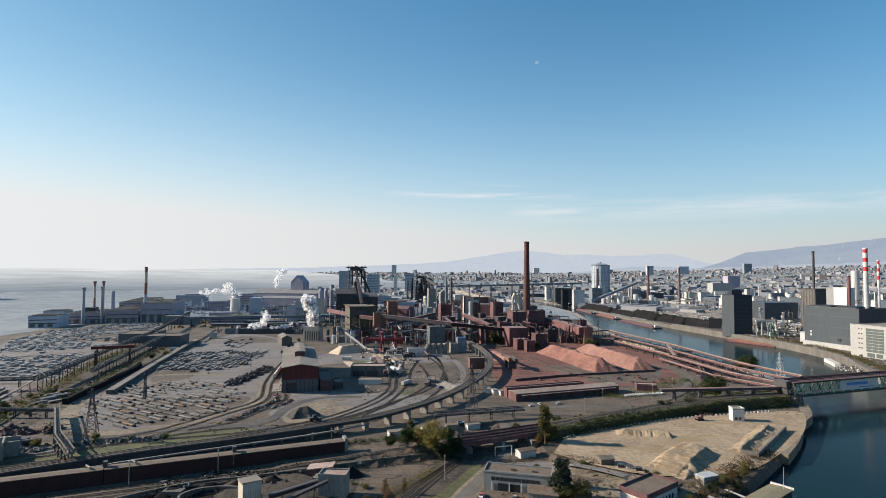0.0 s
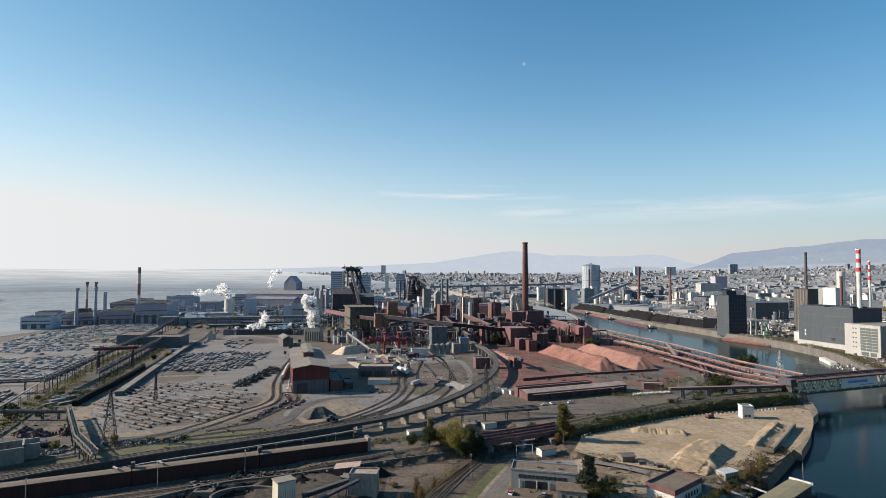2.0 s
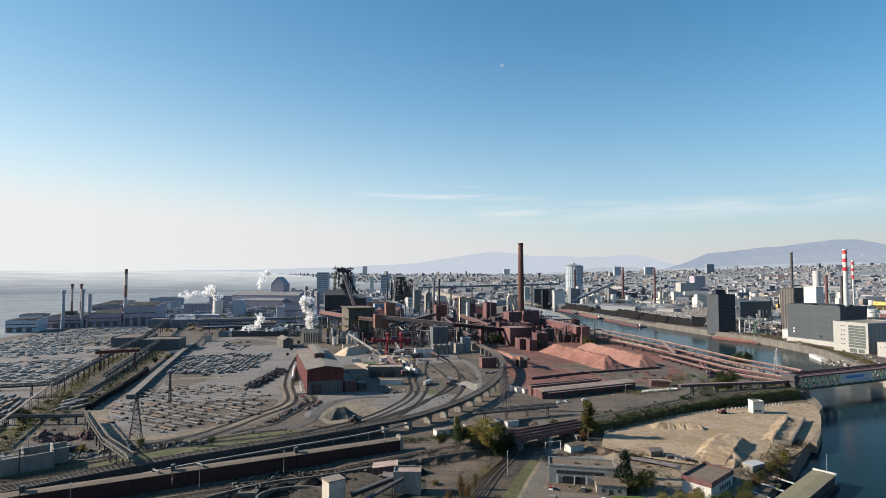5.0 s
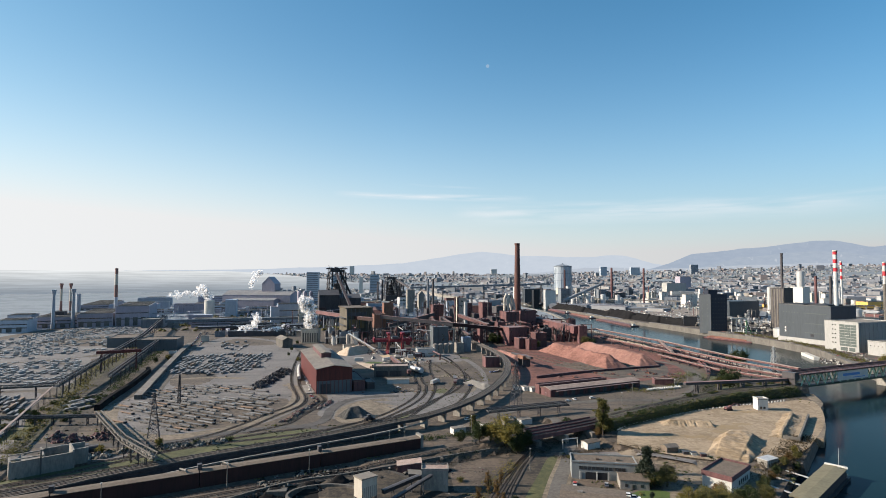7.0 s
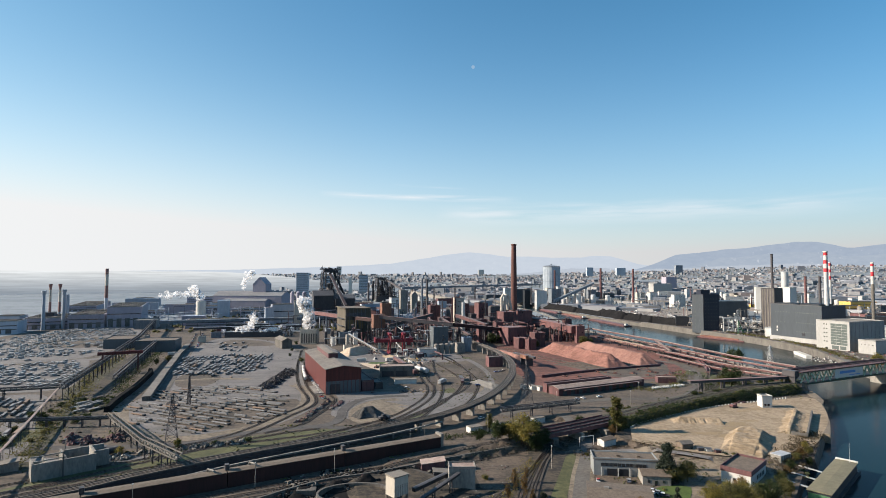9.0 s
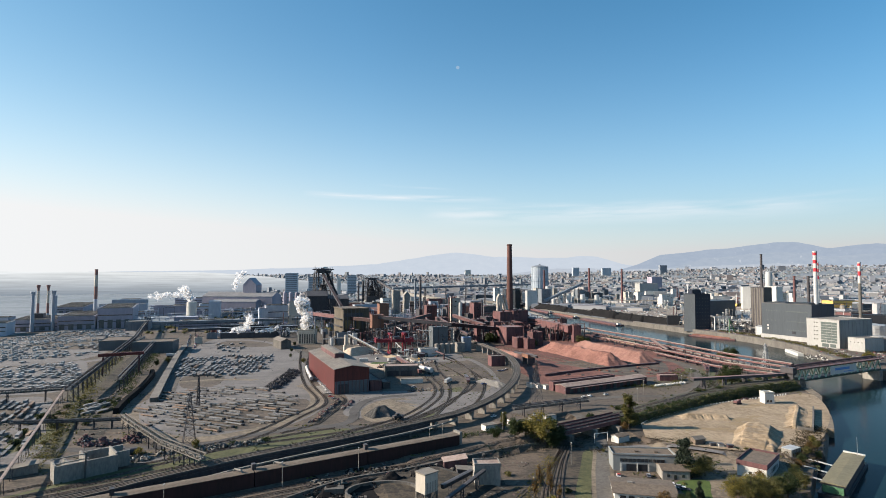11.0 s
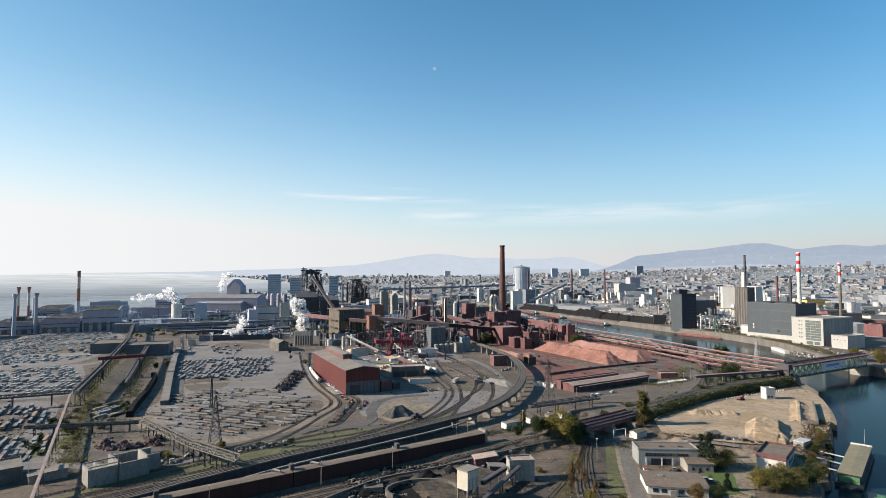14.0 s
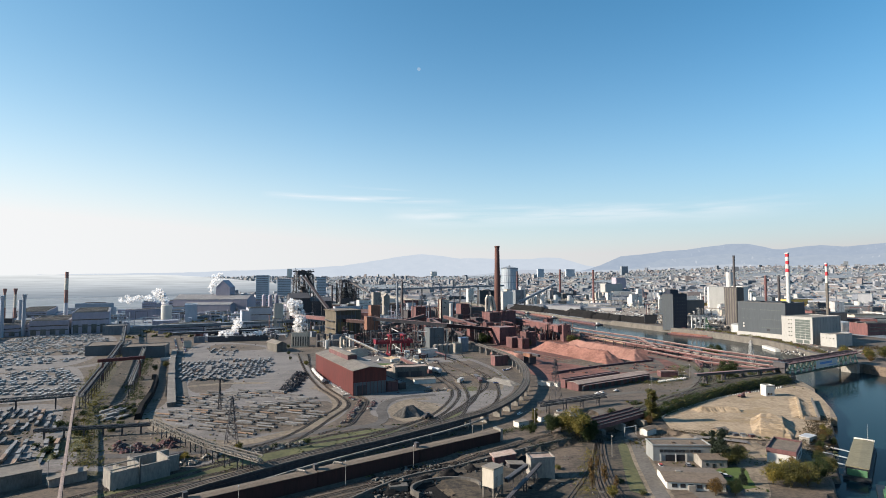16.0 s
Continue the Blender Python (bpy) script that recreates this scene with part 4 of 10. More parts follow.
# ---- buildings ----
def window_mesh(w, h, pane=M["glass"], rim=M["concrete"]):
    """A window in the x-z plane, looking to -y: a rim and a set-back pane."""
    bm = bmesh.new()
    t = min(0.25, w * 0.1)
    for a in ((-w / 2, -0.06, 0, w / 2, 0.02, t), (-w / 2, -0.06, h - t, w / 2, 0.02, h), (-w / 2, -0.06, t, -w / 2 + t, 0.02, h - t), (w / 2 - t, -0.06, t, w / 2, 0.02, h - t)):
        box(bm, *a)
    for f in bm.faces:
        f.material_index = 1
    box(bm, -w / 2 + t, -0.03, t, w / 2 - t, 0.02, h - t)
    return mesh_of(bm, [pane, rim], "window")


def put_windows(ob, face, w, d, mesh, rows, cols, z0, dz, u0=None, u1=None, name="window", gaps=()):
    """Windows on face 'front' (-y), 'left' (-x), 'right' (+x)."""
    span = d if face in ("left", "right") else w
    u0, u1 = (span * 0.06 if u0 is None else u0), (span * 0.94 if u1 is None else u1)
    for r in range(rows):
        for c in range(cols):
            if (r, c) in gaps:
                continue
            u = u0 + (u1 - u0) * (c + 0.5) / cols
            win = part(name, mesh, None, ob)
            if face == "front":
                win.matrix_local = pose(u, -0.03, z0 + r * dz)
            elif face == "left":
                win.matrix_local = pose(-0.03, d - u, z0 + r * dz, 0, 0, -90)
            else:
                win.matrix_local = pose(w + 0.03, u, z0 + r * dz, 0, 0, 90)


rdress = random.Random(88)


def dress(ob, w, d, h, kind):
    """Storey joints, openings, vents and pipes that a works building carries."""
    r = rdress
    for k in range(1, int(h // 7)):
        if r.random() < 0.75:
            z = k * 7 + r.uniform(-0.8, 0.8)
            part("ledge", cube(-0.12, -0.22, z, w + 0.1, -0.01, z + 0.4), M["dark_steel"], ob)
    for k in range(max(1, int(w * h / 90))):
        u, z, s = r.uniform(1, max(1.2, w - 3)), r.uniform(2, h - 3), r.uniform(0.9, 1.7)
        part("opening", cube(u, -0.1, z, u + s, -0.012, z + s * r.uniform(0.8, 1.6)), M["glass"], ob)
    for k in range(r.randint(0, 2)):
        u = r.uniform(0.5, w - 0.7)
        part("down_pipe", cube(u, -0.35, 0, u + 0.35, -0.02, h - 0.5), M["rust_roof" if k else "dark_steel"], ob)
    if kind == "flat" and w > 7 and d > 7:
        for k in range(r.randint(1, 3)):
            u, v, s = r.uniform(1, w - 3.5), r.uniform(1, d - 3.5), r.uniform(1.0, 2.4)
            part("roof_vent", cube(u, v, h + 0.26, u + s, v + s, h + r.uniform(1.4, 3.2)), M[r.choice(("dark_steel", "rust_roof", "rust"))], ob)


def building(name, x, y, w, d, h, yaw, wall, roof, label, z=None, kind="flat", rise=2.0, category="building", group="", over=0.4, ribs=0, along="y"):
    """A house or hall; (x, y) is its near left corner, w runs along yaw, d goes away from it."""
    ob = thing(name, x, y, gz(x, y) if z is None else z, yaw, label, category, group)
    wall, roof = M[wall] if isinstance(wall, str) else wall, M[roof] if isinstance(roof, str) else roof
    if kind == "flat":
        part("wall", cube(0, 0, -1.5, w, d, h), wall, ob)
        bm = box(bmesh.new(), -over * 0.4, -over * 0.4, h + 0.004, w + over * 0.4, d + over * 0.4, h + 0.25)
        part("roof", bm, roof, ob)
        if h > 4:
            bm = bmesh.new()
            for a in ((-0.15, -0.15, w + 0.15, 0.25), (-0.15, d - 0.25, w + 0.15, d + 0.15), (-0.15, 0.25, 0.25, d - 0.25), (w - 0.25, 0.25, w + 0.15, d - 0.25)):
                box(bm, a[0], a[1], h + 0.254, a[2], a[3], h + 0.9)
            part("parapet", bm, wall, ob)
    else:
        if along == "y":
            prof = [(0, -1.5), (w, -1.5), (w, h), (w / 2, h + rise), (0, h)] if kind == "gable" else [(0, -1.5), (w, -1.5), (w, h + rise), (0, h)]
            part("wall", prism(bmesh.new(), prof, 0, d), wall, ob)
            o = over
            top = [(-o, h - o * rise / w * 2), (w / 2, h + rise), (w + o, h - o * rise / w * 2)] if kind == "gable" else [(-o, h - o * rise / w), (w + o, h + rise + o * rise / w)]
            part("roof", prism(bmesh.new(), [(a, b + 0.01) for a, b in top] + [(a, b + 0.3) for a, b in reversed(top)], -o, d + o), roof, ob)
        else:
            turn = pose(0, d, 0, 0, 0, -90)
            prof = [(0, -1.5), (d, -1.5), (d, h), (d / 2, h + rise), (0, h)] if kind == "gable" else [(0, -1.5), (d, -1.5), (d, h), (0, h + rise)]
            part("wall", prism(bmesh.new(), prof, 0, w, turn), wall, ob)
            o = over
            top = [(-o, h - o * rise / d * 2), (d / 2, h + rise), (d + o, h - o * rise / d * 2)] if kind == "gable" else [(-o, h + rise + o * rise / d), (d + o, h - o * rise / d)]
            part("roof", prism(bmesh.new(), [(a, b + 0.01) for a, b in top] + [(a, b + 0.3) for a, b in reversed(top)], -o, w + o, turn), roof, ob)
    if name == "rolling_mill":
        for k in range(int(w // 12)):
            part("wall_bay", cube(2 + k * 12, -0.2, 1, 9 + k * 12, -0.02, h * 0.45), M["dark_concrete"], ob)
    if kind == "flat" and w >= 28 and d >= 24 and category == "building" and name in ("mill_hall", "rolling_mill", "mill_building", "works_hall"):
        for k in range(int(d // 14)):
            part("roof_light", cube(w * 0.06, 6 + k * 14, h + 0.26, w * 0.94, 9.5 + k * 14, h + 2.0), M["grey_roof"] if k % 3 else M["pale_roof"], ob)
        for k in range(2):
            part("wall_band", cube(w * 0.02, -0.1, h * (0.35 + 0.3 * k), w * 0.98, -0.01, h * (0.35 + 0.3 * k) + 1.4), M["glass"] if k else M["dark_concrete"], ob)
    if name in ("sinter_building", "plant_block", "ore_tower", "dust_filter", "chemical_works", "coke_plant"):
        dress(ob, w, d, h, kind)
    if ribs:
        me = mesh_of(cube(-0.2, -0.18, 0, 0.2, 0, h - 0.2), wall, "rib")
        for k in range(ribs):
            u = w * (k + 0.5) / ribs
            part("rib", me, None, ob).matrix_local = pose(u, 0, 0)
        k2 = max(1, int(ribs * d / w))
        for k in range(k2):
            part("rib", me, None, ob).matrix_local = pose(0, d * (k + 0.5) / k2, 0, 0, 0, -90)
    return ob


def banded_tower(x, y, w, d, h, yaw, wall, roof, label):
    """A distant block whose storeys show as dark bands."""
    ob = building("office_tower", x, y, w, d, h, yaw, wall, roof, label)
    for k in range(int(h // 7)):
        part("window_band", cube(w * 0.04, -0.3, 4 + k * 7, w * 0.96, -0.02, 7 + k * 7), M["steel_blue"], ob)
    return ob


def chimney(name, x, y, h, r0, r1, material, label, bands=(), cap=None, n=20, z=None, group=""):
    """A tapering stack; bands: (from, to, material) as shares of the height."""
    ob = thing(name, x, y, gz(x, y) if z is None else z, 0, label, "chimney", group)
    cuts = sorted({0.0, 1.0, *[b for a in bands for b in a[:2]]})
    for a, b in zip(cuts, cuts[1:]):
        m = next((q[2] for q in bands if q[0] <= a < q[1]), material)
        ra, rb = r0 + (r1 - r0) * a, r0 + (r1 - r0) * b
        part("shaft" if m == material else "band", tube(bmesh.new(), [(0, 0, a * h, ra), (0, 0, b * h, rb)], n), m, ob)
    if cap:
        part("crown", tube(bmesh.new(), [(0, 0, h - cap, r1 + 0.02), (0, 0, h - cap * 0.7, r1 * 1.18), (0, 0, h, r1 * 1.18), (0, 0, h + 0.3, r1)], n), material, ob)
    return ob


def gallery(name, p, q, w, h, wall, roof, label, legs=4, leg_w=0.5, low=0.0, category="conveyor", round_top=False):
    """A covered conveyor bridge from p to q (its floor line), on trestle legs."""
    p, q = Vector(p), Vector(q)
    ob = thing(name, p.x, p.y, low, 0, label, category)
    o = Vector((p.x, p.y, low))
    d = q - p
    m = Matrix.Translation(p - o) @ d.to_track_quat("Y", "Z").to_matrix().to_4x4()
    part("gallery_box", box(bmesh.new(), -w / 2, 0, 0, w / 2, d.length, h, m), M[wall], ob)
    part("roof", prism(bmesh.new(), [(-w / 2 - 0.2, h + 0.01), (w / 2 + 0.2, h + 0.01), (w / 2 + 0.2, h + 0.2), (0, h + 0.2 + w * 0.08), (-w / 2 - 0.2, h + 0.2)], -0.2, d.length + 0.2, m), M[roof], ob)
    side = Vector((d.y, -d.x, 0)).normalized() * w * 0.5
    for k in range(legs):
        c = p + d * ((k + 0.5) / legs)
        bm = bmesh.new()
        base = gz(c.x, c.y)
        for s in (-1, 1):
            beam(bm, Vector((c.x, c.y, base - 0.5)) + side * 1.25 * s - o, c + side * 0.9 * s - o, leg_w)
        for f in (0.33, 0.7):
            zz = base + (c.z - base) * f
            beam(bm, Vector((c.x, c.y, zz)) - side * 1.1 - o, Vector((c.x, c.y, zz)) + side * 1.1 - o, leg_w * 0.6)
        beam(bm, Vector((c.x, c.y, base)) - side * 1.2 - o, Vector((c.x, c.y, base + (c.z - base) * 0.7)) + side * 1.1 - o, leg_w * 0.5)
        part("trestle", bm, M["dark_steel"], ob)
    return ob


def pylon(x, y, h, w, label, arms=3, material="light_steel", yaw=0):
    ob = thing("lattice_pylon", x, y, gz(x, y), yaw, label, "pylon")
    levels = [0, 0.18, 0.34, 0.48, 0.6, 0.7, 0.79, 0.87, 0.94, 1.0]
    half = lambda s: w / 2 * (1 - s) ** 1.15 + 0.35
    t = 0.2
    for sx in (-1, 1):
        for sy in (-1, 1):
            bm = bmesh.new()
            for a, b in zip(levels, levels[1:]):
                beam(bm, (sx * half(a), sy * half(a), a * h - (0.5 if a == 0 else 0)), (sx * half(b), sy * half(b), b * h), t * 1.3)
            part("leg", bm, M[material], ob)
    bm = bmesh.new()
    for a, b in zip(levels, levels[1:]):
        for k in range(4):
            c = [(-1, -1), (1, -1), (1, 1), (-1, 1)]
            (ax, ay), (bx, by) = c[k], c[(k + 1) % 4]
            beam(bm, (ax * half(a), ay * half(a), a * h), (bx * half(b), by * half(b), b * h), t * 0.7)
            beam(bm, (bx * half(a), by * half(a), a * h), (ax * half(b), ay * half(b), b * h), t * 0.7)
            beam(bm, (ax * half(b), ay * half(b), b * h), (bx * half(b), by * half(b), b * h), t * 0.7)
    part("bracing", bm, M[material], ob)
    for k in range(arms):
        z = h * (0.68 + 0.12 * k)
        bm = bmesh.new()
        L = w * (0.55 - 0.08 * k)
        for s in (-1, 1):
            beam(bm, (0, 0.4, z), (s * L, 0, z + 0.2), t), beam(bm, (0, -0.4, z), (s * L, 0, z + 0.2), t), beam(bm, (0, 0, z + 1.6), (s * L, 0, z + 0.2), t)
            beam(bm, (s * L, 0, z + 0.2), (s * L, 0, z - 1.2), 0.16)
        part("cross_arm", bm, M[material], ob)
    return ob

# ---- the red hall ----
hall = building("steel_hall", -121.5, 408.5, 27, 108, 18.6, 15.5, "red_clad", "grey_roof", "large oxide-red steel hall with a grey gable roof", kind="gable", rise=2.2, over=0.8)
part("roof_monitor", cube(9.5, 42, 19.8, 17.5, 98, 24.2), M["rust"], hall, "raised rust-brown ridge ventilator")
part("monitor_roof", prism(bmesh.new(), [(8.9, 24.21), (18.1, 24.21), (18.1, 24.5), (13.5, 25.3), (8.9, 24.5)], 41.5, 98.5), M["pale_roof"], hall)
part("lower_cladding", cube(0.4, -0.14, 0.1, 26.6, -0.01, 9.6), M["teal_steel"], hall, "dark grey-green lower cladding")
part("big_door", cube(3, -0.25, 0, 11, -0.15, 7.4), M["dark_steel"], hall, "dark roller door")
for k in range(9):
    part("pilaster", cube(1.4 + k * 3, -0.4, 0.1, 1.75 + k * 3, -0.15, 9.6), M["rust"], hall)
part("apron", cube(-7, 4, -0.4, -0.4, 34, 0.7), M["concrete"], hall, "low pale concrete loading ramp")
building("hall_annex", -94.5, 417, 9, 40, 7.5, 15.5, "rust", "grey_roof", "low dark annex beside the red hall")
building("hall_annex", -84.5, 424, 6, 16, 4.5, 15.5, "dark_steel", "grey_roof", "small dark shed beside the red hall")

# ---- chimneys ----
chimney("brick_chimney", 124, 807, 137, 5.8, 3.6, M["brick_red"], "tall reddish-brown brick chimney of the sinter plant", cap=2.5, n=28)
R_, W_, P_ = M["red_paint"], M["white"], M["light_steel"]
chimney("striped_chimney", 484, 620, 117.5, 2.7, 2.35, W_, "tall white power station chimney with red bands", n=24,
        bands=[(0.955, 1.0, R_), (0.865, 0.905, R_), (0.775, 0.815, R_), (0.0, 0.73, P_)], cap=1.6)
chimney("striped_chimney", 568, 706, 106, 1.7, 1.4, W_, "slim white chimney with red bands", n=16, bands=[(0.95, 1.0, R_), (0.86, 0.9, R_), (0.76, 0.81, R_), (0.0, 0.68, P_)], cap=1.5)
chimney("striped_chimney", 557, 627, 104, 2.1, 1.75, W_, "slim chimney with red bands above a dark shaft", n=18, bands=[(0.955, 1.0, R_), (0.83, 0.885, R_), (0.0, 0.73, M["dark_concrete"])], cap=1.5)
chimney("dark_chimney", 527, 770, 119.5, 2.2, 1.7, M["dark_steel"], "dark steel chimney above the boiler house", n=16, cap=1.5)
chimney("steel_chimney", 533, 711, 85, 2.0, 1.7, M["rust"], "rusty brown steel chimney", n=14, cap=1.0)
chimney("steel_chimney", 540, 693, 85, 2.0, 1.7, M["dark_steel"], "dark brown steel chimney", n=14, cap=1.0)
chimney("steel_chimney", 642, 1470, 107, 3.2, 2.6, M["rust"], "slender brown chimney beyond the canal", n=14)
chimney("steel_chimney", 664, 1750, 112, 4.5, 3.2, M["rust"], "slender brown chimney among the coke ovens", n=14)
chimney("steel_chimney", 480, 1680, 104, 3.6, 2.6, M["rust"], "slender brown chimney among the coke ovens", n=14)
chimney("steel_chimney", 6, 1108, 79, 2.6, 2.2, M["steel_blue"], "grey steel stack beside the furnaces", n=14)
chimney("steel_chimney", 17, 1112, 79, 2.6, 2.2, M["dark_steel"], "dark steel stack beside the furnaces", n=14)
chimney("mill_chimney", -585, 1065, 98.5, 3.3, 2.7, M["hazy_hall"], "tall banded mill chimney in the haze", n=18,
        bands=[(0.89, 1.0, M["hazed_red"]), (0.68, 0.89, M["cream"]), (0.45, 0.68, M["hazed_red"])])
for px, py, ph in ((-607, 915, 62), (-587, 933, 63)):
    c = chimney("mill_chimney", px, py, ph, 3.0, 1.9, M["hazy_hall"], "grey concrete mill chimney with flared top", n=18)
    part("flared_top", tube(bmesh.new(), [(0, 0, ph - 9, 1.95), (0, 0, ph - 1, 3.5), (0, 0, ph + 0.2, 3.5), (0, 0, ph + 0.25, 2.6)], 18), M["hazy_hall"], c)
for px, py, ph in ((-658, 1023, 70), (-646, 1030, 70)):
    c = chimney("mill_chimney", px, py, ph, 2.2, 1.8, M["hazy_hall"], "mill chimney with red and white bands", n=16, bands=[(0.86, 1.0, M["hazed_red"]), (0.55, 0.86, M["cream"]), (0.3, 0.55, M["hazed_red"])])
    part("flared_top", tube(bmesh.new(), [(0, 0, ph - 7, 1.9), (0, 0, ph - 1, 3.0), (0, 0, ph + 0.2, 3.0), (0, 0, ph + 0.25, 2.2)], 16), M["hazed_red"], c)
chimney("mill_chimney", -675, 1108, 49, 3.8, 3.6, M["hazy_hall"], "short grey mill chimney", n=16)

# ---- power station on the far bank ----
power = building("power_station", 447, 672, 67, 47, 47.5, -74, "slate_clad", "grey_roof", "slate-grey clad power station with rows of small windows", z=4)
wm = window_mesh(1.9, 1.5, M["pale_glass"], M["slate_clad"])
for zz, cols, u0, u1 in ((37, 6, 5, 27), (37, 12, 33, 62), (24, 3, 6, 22), (24, 10, 34, 62), (12.5, 10, 34, 62)):
    put_windows(power, "front", 67, 46, wm, 1, cols, zz, 1, u0, u1)
part("base_band", cube(-0.1, -2.5, 0, 67.1, -0.01, 5.6), M["pale_panel"], power, "pale concrete plinth")
# shade of the east end painted as a darker panel
part("end_cladding", cube(67.01, 0.1, 0, 67.25, 46.9, 47.3), M["navy_clad"], power, "end wall painted dark for its shade")
part("roof_plant", box(cube(4, 5, 47.8, 30, 30, 49.1), 36, 6, 47.8, 60, 34, 49.5), M["black_clad"], power)
part("vent_hood", cube(42, -0.6, 9, 46, -0.02, 12), M["black_clad"], power)
for zz in (12, 16):
    part("door", cube(8, -0.3, zz, 9.6, -0.02, zz + 2.6), M["white"], power)
white = building("turbine_house", 442, 590, 38, 62, 32.5, -76, "pale_panel", "pale_roof", "white turbine house with a large glazed front", z=4)
for i in range(3):
    for j in range(8):
        part("glazing_panel", cube(17.2 + i * 6.2, -0.25, 5.6 + j * 3.1, 23.0 + i * 6.2, -0.05, 8.3 + j * 3.1), M["pale_glass"], white)
wm2 = window_mesh(1.6, 1.3)
put_windows(white, "front", 38, 62, wm2, 5, 2, 8, 5, 8, 14)
part("base_door", box(cube(18, -0.2, 0.4, 26, -0.02, 4.4), 27.5, -0.2, 0.4, 34, -0.02, 4.4), M["pale_glass"], white)
# side away from the sun: its shade put into a greyer panel
part("east_cladding", cube(38.01, 0.1, 0.5, 38.2, 61.9, 32.3), M["side_panel"], white, "side wall painted greyer for its shade")
for k in range(9):
    part("panel_joint", cube(38.2, 3 + k * 7, 0.6, 38.26, 3.25 + k * 7, 32.2), M["slate_clad"], white)
annex = building("white_annex", 454, 545, 18, 34, 17, -76, "pale_panel", "grey_roof", "white low annex beside the turbine house", z=1)
put_windows(annex, "front", 18, 34, window_mesh(1.2, 1.0), 1, 4, 12, 1)
building("brick_hall", 690, 722, 46, 40, 15, -40, "rust", "rust_roof", "brown brick hall behind the power station", z=3)
building("dark_hall", 655, 735, 40, 30, 25, -40, "black_clad", "black_clad", "dark clad hall behind the turbine house", z=3)
bh = building("boiler_house", 521.5, 759.5, 24, 20, 68.5, 24, "dark_steel", "black_clad", "tall boiler house with pale brown side", z=1)
# unlit front painted darker, lit left side given paler strips
part("dark_front", cube(-0.1, -0.4, 0, 24.2, -0.05, 68.7), M["black_clad"], bh, "front painted darker for its shade")
for k in range(5):
    part("corner_strip", cube(-0.4, 0.6 + k * 4, 0, -0.05, 2.6 + k * 4, 68), M["dark_concrete"], bh)
tw = building("power_block", 411.5, 800.5, 18, 15, 57.5, -58, "slate_clad", "black_clad", "slate-grey power block with balconies beside the canal", z=1)
wm3 = window_mesh(1.6, 1.8, M["pale_glass"], M["navy_clad"])
for k in range(9):
    part("balcony", cube(-1.6, 9, 4 + k * 6, -0.05, 14, 5.0 + k * 6), M["white"], tw)
pb = building("power_block", 421, 786, 27, 25, 58, 0, "navy_clad", "black_clad", "dark navy windowless power block", z=1)
building("power_block", 424, 796, 15, 12, 64.5, 0, "navy_clad", "black_clad", "dark navy stair tower of the power block", z=1)
put_windows(pb, "front", 27, 25, wm3, 9, 5, 6, 5.6)
put_windows(tw, "front", 18, 15, wm3, 8, 2, 6, 6)
fr = thing("steel_portal", 444, 770, 1, 0, "white steel portal frame beside the power block", "frame")
for k in range(4):
    part("post", cube(k * 8, 0, 0, k * 8 + 1.4, 1.4, 22), M["white"], fr)
part("top_beam", cube(-0.5, -0.2, 22.01, 26, 1.6, 24), M["white"], fr)


def tank(x, y, r, h, material, label, dome=0.25, z=None, name="storage_tank"):
    ob = thing(name, x, y, gz(x, y) if z is None else z, 0, label, "tank")
    part("shell", tube(bmesh.new(), [(0, 0, -0.5, r), (0, 0, h, r)], 20), M[material], ob)
    part("top", tube(bmesh.new(), [(0, 0, h + 0.01, r * 1.02), (0, 0, h + 0.3, r * 1.02), (0, 0, h + r * dome * 0.7, r * 0.6), (0, 0, h + r * dome, 0.2)], 20), M[material], ob)
    for k in (0.33, 0.66):
        part("hoop", tube(bmesh.new(), [(0, 0, h * k, r * 1.03), (0, 0, h * k + 0.3, r * 1.03)], 20), M[material], ob)
    return ob


# ---- gasometer ----
gas = thing("gasometer", 657, 2255, 0, 0, "huge pale grey cylindrical gasometer", "gasometer")
part("lower_shell", tube(bmesh.new(), [(0, 0, 0, 36), (0, 0, 78, 36)], 48), M["hazy_tower"], gas)
part("upper_shell", tube(bmesh.new(), [(0, 0, 78.01, 36.3), (0, 0, 122, 36.3)], 48), M["hazy_tower"], gas)
part("roof_dome", tube(bmesh.new(), [(0, 0, 122.01, 36.8), (0, 0, 124, 36.8), (0, 0, 129, 20), (0, 0, 131, 2)], 48), M["steel_blue"], gas)
for k in range(4):
    part("gallery_ring", tube(bmesh.new(), [(0, 0, 30 + k * 30.5, 36.4), (0, 0, 30 + k * 30.5, 37.6), (0, 0, 31.2 + k * 30.5, 37.6), (0, 0, 31.2 + k * 30.5, 36.4)], 48), M["steel_blue"], gas)
for k in range(24):
    a = 2 * math.pi * k / 24
    part("column", cube(-0.7, -0.4, 0, 0.7, 0.8, 122, Matrix.Translation((36.3 * math.cos(a), 36.3 * math.sin(a), 0)) @ Matrix.Rotation(a - math.pi / 2, 4, "Z")), M["hazy_tower"], gas)
part("lantern", tube(bmesh.new(), [(0, 0, 131.01, 4), (0, 0, 134, 4), (0, 0, 135.5, 1)], 12), M["steel_blue"], gas)

